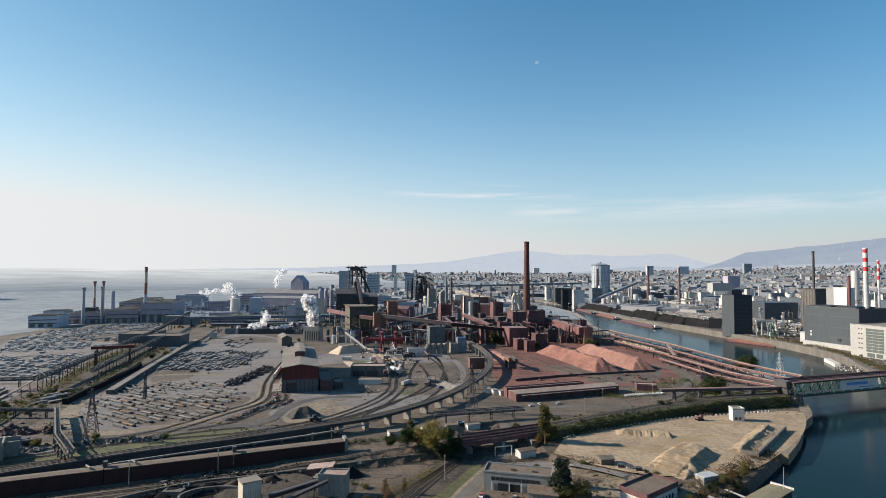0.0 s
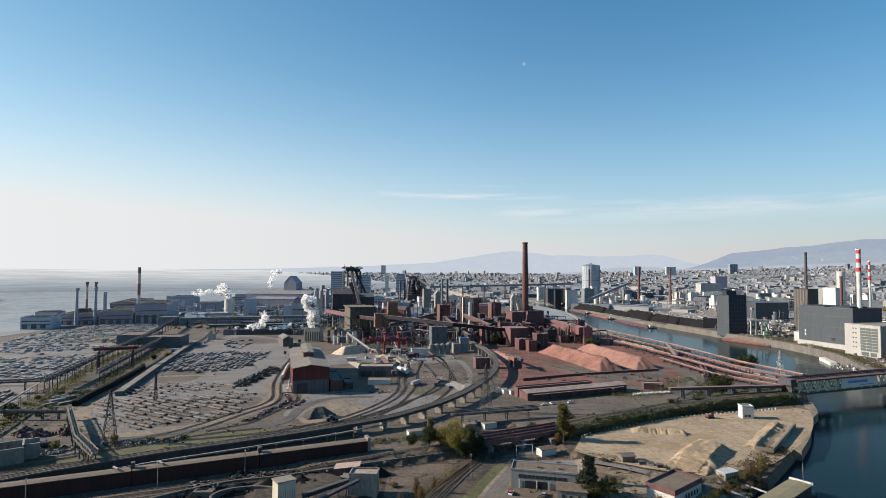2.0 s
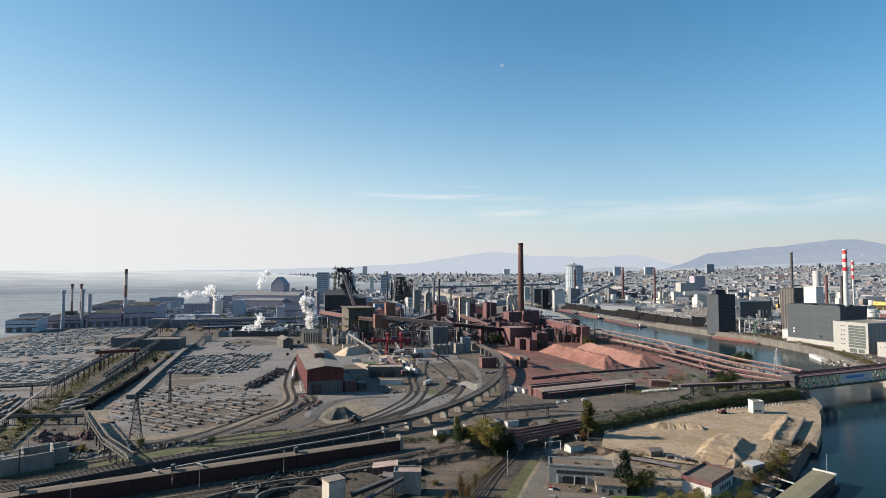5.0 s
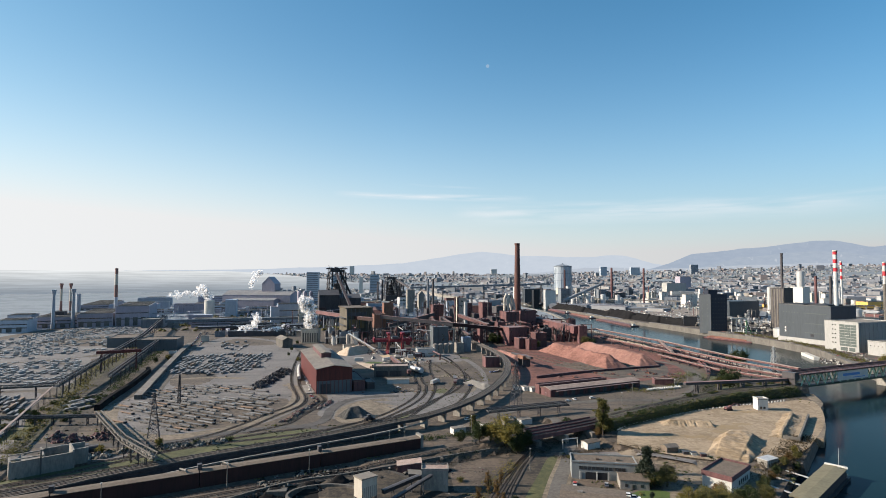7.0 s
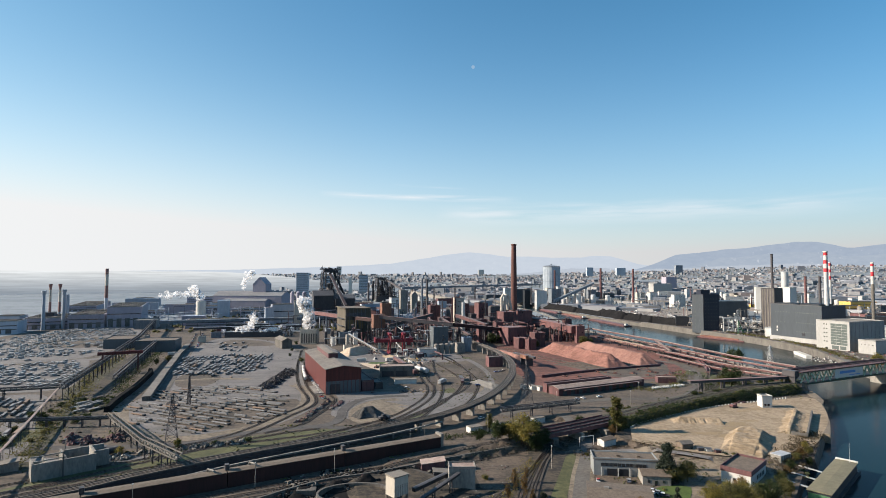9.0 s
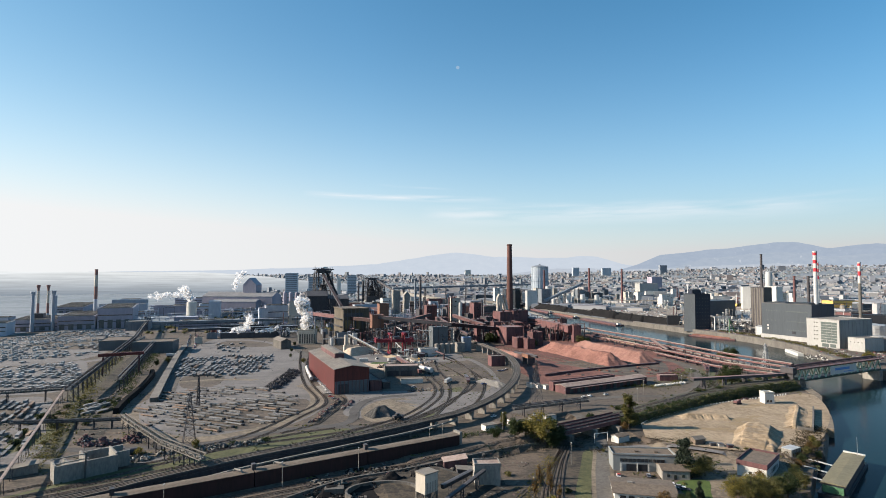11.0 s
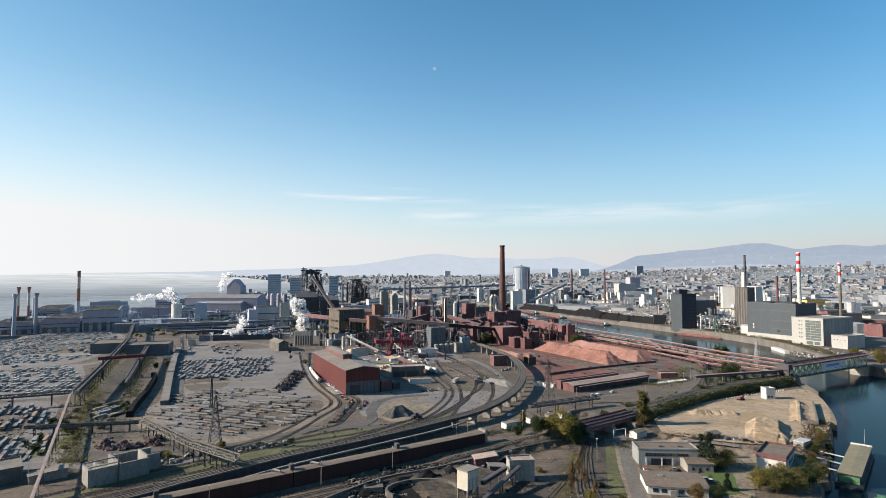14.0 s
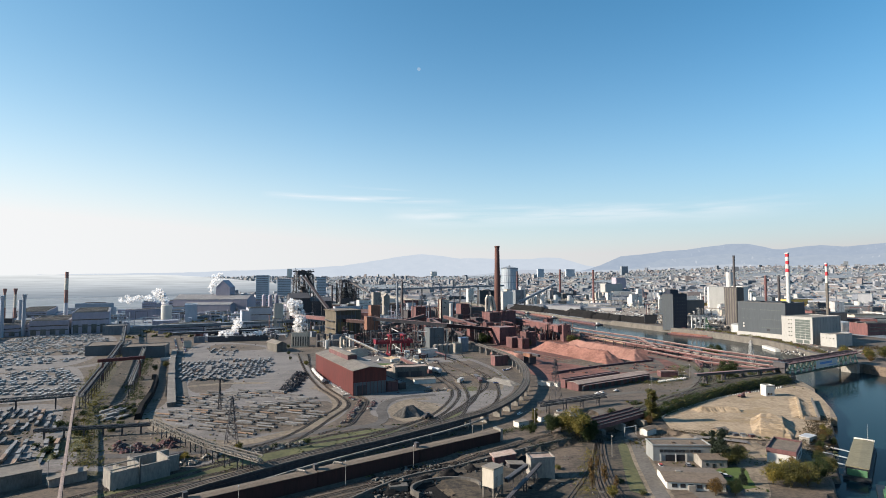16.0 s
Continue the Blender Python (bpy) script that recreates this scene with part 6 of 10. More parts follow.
# ---- curved railway viaduct ----
VIADUCT = [(-340, 168, 0.9), (-225, 224, 1.2), (-190, 243, 2.6), (-150, 264, 4.0), (-110, 283, 4.6), (-67, 306, 5.4), (-39, 324, 6), (-8, 361, 6.4), (17, 408, 7), (36.5, 466, 7.5), (44.5, 524, 8), (41.5, 581, 8.5), (28, 652, 9.5)]
vline = curve_pts(VIADUCT, 4.0)
via = thing("railway_viaduct", -39, 324, 0, 0, "curved railway viaduct with dark deck and pale parapets", "viaduct")


def lo(ob, pts):
    x, y, z = ob.matrix_world.translation
    return [(p[0] - x, p[1] - y, p[2] - z) for p in pts]


part("deck", sweep(bmesh.new(), lo(via, vline), [(-2.8, -1.3), (-2.8, -0.02), (2.8, -0.02), (2.8, -1.3)]), M["dark_steel"], via)
part("ballast_bed", sweep(bmesh.new(), lo(via, vline), [(-2.5, 0), (-2.2, 0.25), (2.2, 0.25), (2.5, 0)]), M["ballast"], via)
for s in (-2.8, 2.55):
    part("parapet", sweep(bmesh.new(), lo(via, vline), [(s, 0), (s, 0.5), (s + 0.25, 0.5), (s + 0.25, 0)]), M["dark_concrete"], via)
for s in (-0.75, 0.75):
    part("rail", sweep(bmesh.new(), lo(via, vline), [(s - 0.09, 0.27), (s - 0.09, 0.45), (s + 0.09, 0.45), (s + 0.09, 0.27)]), M["rail"], via)
wall_line = [p for p in vline if p[0] < -62 and p[1] < 310]
part("side_wall", sweep(bmesh.new(), lo(via, wall_line), [(-2.6, -8), (-2.6, -1.51), (2.6, -1.51), (2.6, -8)]), M["dark_steel"], via, "dark stained retaining wall")
acc = 0.0
for a, b in zip(vline, vline[1:]):
    acc += math.hypot(b[0] - a[0], b[1] - a[1])
    if a[0] > -62 or a[1] > 310:
        if acc > 15:
            acc = 0.0
            yaw = math.degrees(math.atan2(b[1] - a[1], b[0] - a[0]))
            m = Matrix.Translation(lo(via, [(a[0], a[1], 0)])[0]) @ Matrix.Rotation(radians(yaw), 4, "Z")
            g0 = gz(a[0], a[1])
            bm = prism(bmesh.new(), [(-2.4, g0 - 1), (2.4, g0 - 1), (2.7, a[2] - 2.8), (3.2, a[2] - 1.52), (-3.2, a[2] - 1.52), (-2.7, a[2] - 2.8)], -0.9, 0.9, m @ Matrix.Rotation(radians(90), 4, "Z"))
            part("pier", bm, M["concrete"], via)
# the low pipeline wall in front of it
pw = [(-192, 229, 1.5), (-172, 240, 2.0), (-147, 256, 2.4), (-110, 275.5, 2.8), (-74, 294, 3.2), (-45, 313, 3.6)]
pl = thing("pipe_bridge", -47, 313, 0, 0, "long pale pipeline on low supports beside the viaduct", "pipeline")
part("pipe_casing", sweep(bmesh.new(), lo(pl, curve_pts(pw, 4.0)), [(-0.5, -0.6), (-0.5, 0.1), (0.5, 0.1), (0.5, -0.6)]), M["concrete"], pl)
for k, p in enumerate(curve_pts(pw, 12.0)):
    part("support", cube(-0.5, -0.3, -4, 0.5, 0.3, p[2] - 0.95, Matrix.Translation(lo(pl, [(p[0], p[1], 0)])[0])), M["dark_concrete"], pl)

# ---- long conveyor gallery with red walls ----
lg = thing("conveyor_gallery", -50, 274.5, 0, 22.9 + 180, "very long low gallery with dark red walls and brownish flat roof", "conveyor gallery")
for k in range(6):
    x0, x1 = k * 52, k * 52 + 51.6
    part("wall_section", cube(x0, -5.6, -1.5, x1, 0, 5.8), M["dark_red"], lg, "dark oxide-red wall")
    part("roof_section", prism(bmesh.new(), [(-5.9, 5.81), (0.3, 5.81), (0.3, 6.05), (-2.8, 6.3), (-5.9, 6.05)], 0, 51.6, pose(x1, 0, 0, 0, 0, 90)), M["brown_roof"], lg)
    if k:
        part("roof_step", cube(x0 - 1.2, -4.6, 6.2, x0 + 0.4, -2.2, 8.6), M["dark_steel"], lg)
for x0 in (91, 108, 240, 257):
    part("roof_duct", pipe(bmesh.new(), [(x0, -1.5, 5.4), (x0 + 1, -1.5, 7.2), (x0 + 3, -5, 7.2), (x0 + 3.5, -6, 5.4)], 0.4), M["concrete"], lg, "pale bent roof duct")
part("end_house", cube(-1.5, -5.9, -1, -0.01, 0.3, 7.4), M["concrete"], lg)

# ---- railway bridge over the road ----
rb = thing("railway_bridge", 28, 293, 0, 0, "steel railway bridge over the road with reddish girders", "railway bridge")
for off, sp in ((-4, 0), (1, 0), (5.5, 0)):
    pts = [(x, y, gz(5, 285) * 0 + 3.25 + 0.012 * (x - 11)) for x, y in curve_pts(shifted([(-20, 276), (11, 288), (52, 306), (75, 318)], off), 4.0) if 6 < x < 58]
    part("deck", sweep(bmesh.new(), lo(rb, pts), [(-2.0, -0.9), (-2.0, 0), (2.0, 0), (2.0, -0.9)]), M["dark_steel"], rb)
    for s in (-2.25, 2.05):
        part("girder", sweep(bmesh.new(), lo(rb, pts), [(s, -1.3), (s, 0.9), (s + 0.2, 0.9), (s + 0.2, -1.3)]), M["rust"], rb)
    for s in (-0.75, 0.75):
        part("rail", sweep(bmesh.new(), lo(rb, pts), [(s - 0.09, 0.02), (s - 0.09, 0.22), (s + 0.09, 0.22), (s + 0.09, 0.02)]), M["rail"], rb)
for x in (9, 44):
    y = 288 + (x - 11) * 0.366
    part("abutment", cube(-1.6, -11, -6, 1.6, 11, 2.0, Matrix.Translation(lo(rb, [(x, y, 0)])[0]) @ Matrix.Rotation(radians(20), 4, "Z")), M["dark_concrete"], rb)
part("pier", cube(-0.8, -9, -6, 0.8, 9, 2.0, Matrix.Translation(lo(rb, [(28, 294, 0)])[0]) @ Matrix.Rotation(radians(20), 4, "Z")), M["concrete"], rb)
gate = thing("height_gate", 30, 278, -2.0, 15, "white steel height limit gate across the road", "gate")
for s in (-4.5, 4.5):
    part("post", cube(s - 0.15, -0.15, -0.5, s + 0.15, 0.15, 4.6), M["light_steel"], gate)
part("crossbar", cube(-4.7, -0.15, 4.61, 4.7, 0.15, 4.9), M["light_steel"], gate)

# ---- green truss bridge ----
def truss_bridge():
    ax, ay, bx, by = 246.5, 384.0, 366.0, 424.0
    L = math.hypot(bx - ax, by - ay)
    yaw = math.degrees(math.atan2(by - ay, bx - ax))
    ob = thing("truss_bridge", ax, ay, 0, yaw, "dark green steel truss bridge over the river", "bridge")
    n, z0, z1, wd = 13, 5.2, 14.0, 10.0
    st = L / n
    for y in (0, wd):
        g = M["dark_green"]
        part("bottom_chord", cube(0, y - 0.45, z0 - 1.3, L, y + 0.45, z0), g, ob)
        part("top_chord", cube(0, y - 0.45, z1 - 0.7, L, y + 0.45, z1 + 0.3), g, ob)
        for k in range(n):
            part("diagonal", beam(bmesh.new(), (k * st, y, z0), ((k + 0.5) * st, y, z1 - 0.6), 0.75), M["pale_green"] if y == 0 else g, ob)
            part("diagonal", beam(bmesh.new(), ((k + 0.5) * st, y, z1 - 0.6), ((k + 1) * st, y, z0), 0.75), M["pale_green"] if y == 0 else g, ob)
    part("deck", cube(-1, 0.6, z0 - 1.2, L + 1, wd - 0.6, z0 - 0.4), M["dark_steel"], ob)
    for k in range(n + 1):
        part("top_strut", cube(k * st - 0.25, 0.5, z1 - 0.5, k * st + 0.25, wd - 0.5, z1), M["dark_green"], ob)
    part("top_deck", cube(-3, -2.2, z1 + 0.31, L + 2, wd + 2.2, z1 + 0.9), M["rust"], ob)
    for k in range(40):
        part("parapet_post", cube(k * L / 39 - 0.12, -2.2, z1 + 0.91, k * L / 39 + 0.12, -1.95, z1 + 2.2), M["rust"], ob)
    for y in (1.5, 5, 8.2):
        part("service_pipe", pipe(bmesh.new(), [(-3, y, z1 + 1.6), (L * 0.5, y, z1 + 1.7), (L + 2, y, z1 + 1.6)], 0.5), M["rust"] if y != 5 else M["dark_red"], ob)
    sign = part("banner", cube(44, -0.8, 6.2, 84, -0.55, 13.2), M["white"], ob, "white banner board with a blue word shape")
    part("banner_mark", cube(51, -0.9, 9.4, 73, -0.81, 11.4), M["blue_paint"], sign, "plain blue mark")
    part("banner_mark", cube(64, -0.9, 7.4, 80, -0.81, 8.0), M["blue_paint"], sign, "plain blue line")
    for x in (-2, L - 6):
        part("pier", cube(x, -2, -10, x + 5, wd + 2, z0 - 1.31), M["concrete"], ob)
    part("portal_house", box(cube(-7, 0, z1 - 3, -1.2, wd, z1 + 1.6), -5, 1, 0, -3.5, wd - 1, z1 - 3), M["dark_steel"], ob)


truss_bridge()

# ---- conveyors of the works ----
gallery("conveyor_bridge", (-236, 214, 6.8), (-310, 413, 7.2), 0.9, 0.45, "pipe_rust", "pipe_rust", "long pale brown twin pipe bridge on slender legs", legs=12, leg_w=0.22)


def truss_walk(p, q, w, h, label, legs, material="dark_concrete"):
    """An open lattice bridge carrying pipes from p to q."""
    p, q = Vector(p), Vector(q)
    ob = thing("pipe_bridge", p.x, p.y, 0, 0, label, "pipeline")
    o = Vector((p.x, p.y, 0))
    d = q - p
    side = Vector((d.y, -d.x, 0)).normalized() * w / 2
    n = max(4, int(d.length / 3.5))
    for s in (-1, 1):
        part("bottom_chord", beam(bmesh.new(), p - o + side * s, q - o + side * s, 0.45), M[material], ob)
        part("top_chord", beam(bmesh.new(), p - o + side * s + Vector((0, 0, h)), q - o + side * s + Vector((0, 0, h)), 0.45), M[material], ob)
        bm = bmesh.new()
        for k in range(n):
            a, b = p + d * (k / n) - o + side * s, p + d * ((k + 1) / n) - o + side * s
            beam(bm, a, a + Vector((0, 0, h)), 0.26)
            beam(bm, a + Vector((0, 0, h if k % 2 else 0)), b + Vector((0, 0, 0 if k % 2 else h)), 0.26)
        part("lattice", bm, M[material], ob)
    part("floor", beam(bmesh.new(), p - o, q - o, w, 0.2), M[material], ob)
    part("pipe", pipe(bmesh.new(), [p - o + side * 0.5 + Vector((0, 0, 0.7)), q - o + side * 0.5 + Vector((0, 0, 0.7))], 0.45), M["concrete"], ob)
    part("pipe", pipe(bmesh.new(), [p - o - side * 0.5 + Vector((0, 0, 0.7)), q - o - side * 0.5 + Vector((0, 0, 0.7))], 0.4), M["concrete"], ob)
    for k in range(legs):
        c = p + d * ((k + 0.5) / legs)
        g0 = gz(c.x, c.y)
        for s in (-1, 1):
            part("post", beam(bmesh.new(), Vector((c.x, c.y, g0 - 0.5)) + side * s - o, c + side * s - o, 0.4), M["dark_steel"], ob)
        for f0, f1 in ((0.05, 0.5), (0.5, 0.05), (1, 0.55)):
            part("brace", beam(bmesh.new(), Vector((c.x, c.y, g0 + (c.z - g0) * f0)) - side - o, Vector((c.x, c.y, g0 + (c.z - g0) * f1)) + side - o, 0.2), M["dark_steel"], ob)
    return ob


truss_walk((-303, 405, 9), (-332, 527, 10), 3.4, 3.0, "long dark lattice conveyor bridge over the slab yards", 9, "dark_steel")
truss_walk((-332, 527, 10), (-379, 711, 10), 3.4, 3.0, "long dark lattice conveyor bridge over the slab yards", 12, "dark_steel")
truss_walk((-379, 711, 10), (-470, 1006, 12), 3.4, 3.0, "long dark lattice conveyor bridge towards the mills", 12, "dark_steel")
truss_walk((-284, 440, 9), (-340, 665, 10), 3.0, 2.6, "dark lattice conveyor bridge between slab yards", 13, "dark_steel")
truss_walk((-480, 372, 8), (-311, 416, 7.5), 2.6, 2.0, "dark lattice pipe bridge across the slab yard", 8, "dark_steel")
truss_walk((-300, 338, 4), (-241, 338, 4), 1.6, 1.4, "low lattice pipe bridge over the works road", 6, "dark_steel")
truss_walk((-241, 340, 5.0), (-198, 280, 6.2), 2.6, 2.2, "pale lattice pipe bridge descending to the railway", 6)
truss_walk((-198, 280, 6.2), (-171, 250.5, 7.0), 2.8, 2.4, "pale lattice pipe bridge beside a pylon", 4)
truss_walk((-6, 327, 5.0), (50, 342, 5.0), 3.0, 2.2, "dark lattice pipe bridge near the railway bridge", 4, "dark_steel")
gallery("girder_bridge", (150, 378, 9), (249, 391, 8.5), 3.0, 1.7, "dark_steel", "rust_roof", "brown plate girder conveyor bridge over the curved road", legs=5, leg_w=1.0)
for a, b, zz, w, nm in (((288, 437), (273, 502), 8, 3.4, 4), ((273, 502), (263, 629), 8, 3.4, 8), ((263, 629), (236, 779), 8, 3.4, 9), ((268, 422), (247, 472), 4.5, 3.0, 3), ((247, 472), (235, 564), 4.5, 3.0, 6), ((235, 564), (211, 695), 5.5, 3.0, 7), ((278, 430), (260, 490), 6.5, 2.2, 5), ((260, 490), (249, 600), 6.5, 2.2, 8), ((249, 600), (226, 730), 6.5, 2.2, 8), ((262, 416), (232, 470), 2.5, 2.0, 5), ((232, 470), (222, 560), 2.5, 2.0, 6)):
    gallery("ore_conveyor", (*a, zz), (*b, zz), w, 1.3, "rust", "pink_roof", "long ore conveyor with pinkish dust-covered roof", legs=nm)
gallery("ore_conveyor", (236, 779, 8), (178, 700, 14), 3.4, 1.5, "rust", "pink_roof", "cross conveyor with pinkish dusty roof", legs=3)
gallery("ore_conveyor", (263, 640, 8), (238, 560, 5), 3.0, 1.4, "rust", "pink_roof", "cross conveyor with pinkish dusty roof", legs=2)
og = gallery("ore_gallery", (157, 822, 14), (178, 690, 12), 12, 9, "rust", "rust_roof", "big rust-red ore gallery on concrete legs", legs=6, leg_w=1.6)
gallery("conveyor_bridge", (-88, 700, 33), (10, 668, 25), 4, 4, "dark_steel", "rust_roof", "long dark conveyor across the plant", legs=5, leg_w=0.8)
gallery("conveyor_bridge", (10, 668, 25), (78, 690, 16), 4, 4, "dark_red", "rust_roof", "sloping rust-red conveyor to the sinter plant", legs=4, leg_w=0.8)
gallery("conveyor_bridge", (-120, 745, 28), (-86, 702, 28), 4, 4, "dark_red", "rust_roof", "rust-red conveyor between casting hall and tower", legs=2, leg_w=0.8)
gallery("conveyor_bridge", (-190, 900, 24), (-120, 760, 26), 5, 5, "rust", "rust_roof", "rust-red gallery beside the casting hall", legs=4, leg_w=0.8)
gallery("conveyor_bridge", (-70, 690, 22), (-10, 720, 34), 3.5, 3.5, "dark_steel", "rust_roof", "sloping dark conveyor over the works", legs=3, leg_w=0.7)
gallery("conveyor_bridge", (28, 652, 12), (0, 724, 28), 4, 4, "dark_steel", "rust_roof", "sloping dark conveyor at the end of the viaduct", legs=3, leg_w=0.7)
gallery("conveyor_bridge", (30, 770, 28), (60, 700, 20), 5, 4, "rust", "rust_roof", "sloping rust-red gallery beside the sinter plant", legs=3, leg_w=0.8)
gallery("conveyor_bridge", (-117.4, 650, 17), (-84, 591, 6), 1.9, 1.7, "dark_concrete", "light_steel", "pale inclined belt conveyor", legs=3)
gallery("conveyor_bridge", (-50, 470, 3), (-66, 540, 5), 3, 2.6, "rust", "rust_roof", "low brown conveyor in the works yard", legs=3)
gallery("conveyor_bridge", (395, 1430, 14), (560, 1560, 60), 6, 6, "steel_blue", "steel_blue", "long dark inclined coal conveyor", legs=5, leg_w=1.2)
gallery("conveyor_bridge", (-20, 1500, 48), (420, 1640, 56), 6, 5, "steel_blue", "steel_blue", "long level conveyor across the canal", legs=7, leg_w=1.4)
gallery("conveyor_bridge", (700, 1230, 9), (900, 1000, 9), 4, 2, "concrete", "pale_roof", "long pale pipe bridge on the far bank", legs=14)
gallery("conveyor_bridge", (470, 1660, 12), (790, 1440, 12), 5, 3, "concrete", "pale_roof", "long pale pipe bridge behind the coal yard", legs=16)
gallery("conveyor_bridge", (790, 1440, 12), (700, 1130, 12), 5, 3, "concrete", "pale_roof", "long pale pipe bridge turning towards the power block", legs=12)
for k in range(4):
    gallery("pipe_rack", (462 + k * 3, 742 - k * 9, 5 + k * 2), (520 + k * 4, 752 - k * 8, 5 + k * 2), 4, 1.6, "concrete", "concrete", "pipe rack beside the power station", legs=5, category="pipeline")
gallery("conveyor_bridge", (-420, 880, 12), (-130, 960, 12), 5, 4, "steel_blue", "steel_blue", "long blue-grey pipe bridge across the works", legs=14)
gallery("conveyor_bridge", (-350, 820, 8), (-200, 850, 8), 4, 3, "dark_steel", "steel_blue", "dark pipe bridge behind the slab yard", legs=8)

# filter ducts by the chimney
du = thing("gas_duct", 112, 800, 0, 0, "pair of beige bent gas ducts beside the brick chimney", "duct")
for k in (0, 5):
    part("bent_duct", pipe(bmesh.new(), [(-10 + k, -4, 34), (-10 + k, -4, 54), (-7.5 + k, -3, 59), (-4 + k, -2, 57), (-1 + k, -1, 46), (1 + k, 0, 36)], 2.0, 12), M["cream"], du)
for k in range(5):
    tank(72 + k * 7, 742 + k * 2, 3.0, 18, "dark_steel", "small sooty dust bin", name="dust_bin")
tank(38, 760, 2.6, 50, "light_steel", "slim pale silo above the sinter plant", name="silo")
for k in range(2):
    chimney("vent_stack", 27 + k * 4, 795, 56, 1.2, 1.1, M["rust"], "thin rusty vent stack", n=10)
for k in range(6):
    chimney("vent_stack", -30 + k * 21, 780 + (k * 37) % 60, 42 + (k * 13) % 18, 0.9, 0.8, M["dark_steel"], "thin dark vent stack", n=10)

# ---- red gantry crane ----
cr = thing("gantry_crane", -62, 612, 0, 8, "bright red gantry crane in the works yard", "crane")
for x in (-8, 8):
    for y in (-7, 7):
        part("leg", beam(bmesh.new(), (x * 1.1, y, 0), (x * 0.9, y * 0.8, 21.5), 1.2), M["crane_red"], cr)
    part("portal_head", cube(x - 1.6, -6.5, 21.51, x + 1.6, 6.5, 23.4), M["crane_red"], cr)
    part("sill", cube(x * 1.1 - 1, -8.5, 0, x * 1.1 + 1, 8.5, 2), M["crane_red"], cr)
part("main_girder", box(cube(-24, -5.5, 13.5, 17, -3.5, 16.6), -24, 3.5, 13.5, 17, 5.5, 16.6), M["crane_red"], cr)
part("trolley", cube(-4, -3.4, 15, 3, 3.4, 19), M["dark_steel"], cr)
part("cabin", cube(12, -2.5, 9.5, 16, 2.5, 13.9), M["crane_red"], cr)
for x in (-24, 17):
    part("end_beam", cube(x - 1, -6, 13.4, x + 1, 6, 18.2), M["crane_red"], cr)
rg = thing("gantry_crane", -330, 517, 0, 22, "long dark red gantry crane over the slab yard", "crane")
part("main_girder", box(cube(-4, -2, 16, 32, -1, 18.6), -4, 1, 16, 32, 2, 18.6), M["red_clad"], rg)
for x in (0, 28):
    part("leg", box(cube(x - 0.6, -4, 0, x + 0.6, -3, 15.4), x - 0.6, 3, 0, x + 0.6, 4, 15.4), M["rust"], rg)
gr = thing("harbour_crane", 452, 735, 3.6, 0, "small bright green crane on the quay", "crane")
part("jib", beam(bmesh.new(), (0, 0, 0), (-7, 2, 20), 1.2), M["green_paint"], gr)
part("mast", beam(bmesh.new(), (-9, 0, 0), (-7, 2, 20), 1.0), M["green_paint"], gr)
part("boom", beam(bmesh.new(), (-7, 2, 7), (8, -1, 3), 1.0), M["green_paint"], gr)

# ---- pylons and lamps ----
pylon(-190, 294.5, 27.5, 6.0, "grey lattice power pylon beside the railway", material="dark_steel", yaw=20)
pylon(18, 354, 31, 6.5, "grey lattice power pylon beside the viaduct", material="dark_steel", yaw=20)
pylon(301, 487, 30, 7, "pale lattice power pylon beside the canal", material="light_steel", yaw=10)
pylon(-212, 387, 20, 1.2, "slender lattice mast in the slab yard", arms=0, material="dark_steel")
for x, y in ((-134, 233), (-102, 247), (-66, 273), (-58, 281), (-175, 214), (-260, 262), (0, 246), (38, 352), (110, 378), (-20, 300), (90, 350), (150, 392), (176, 420), (-232, 276), (200, 430)):
    ob = thing("lamp_post", x, y, gz(x, y), 0, "tall thin grey lamp post beside the tracks", "lamp post", "lamp posts")
    part("pole", tube(bmesh.new(), [(0, 0, -0.5, 0.16), (0, 0, 10.5, 0.1)], 8), M["concrete"], ob)
    part("lamp_head", cube(-0.15, -0.9, 10.5, 0.15, 0.5, 10.75), M["light_steel"], ob)

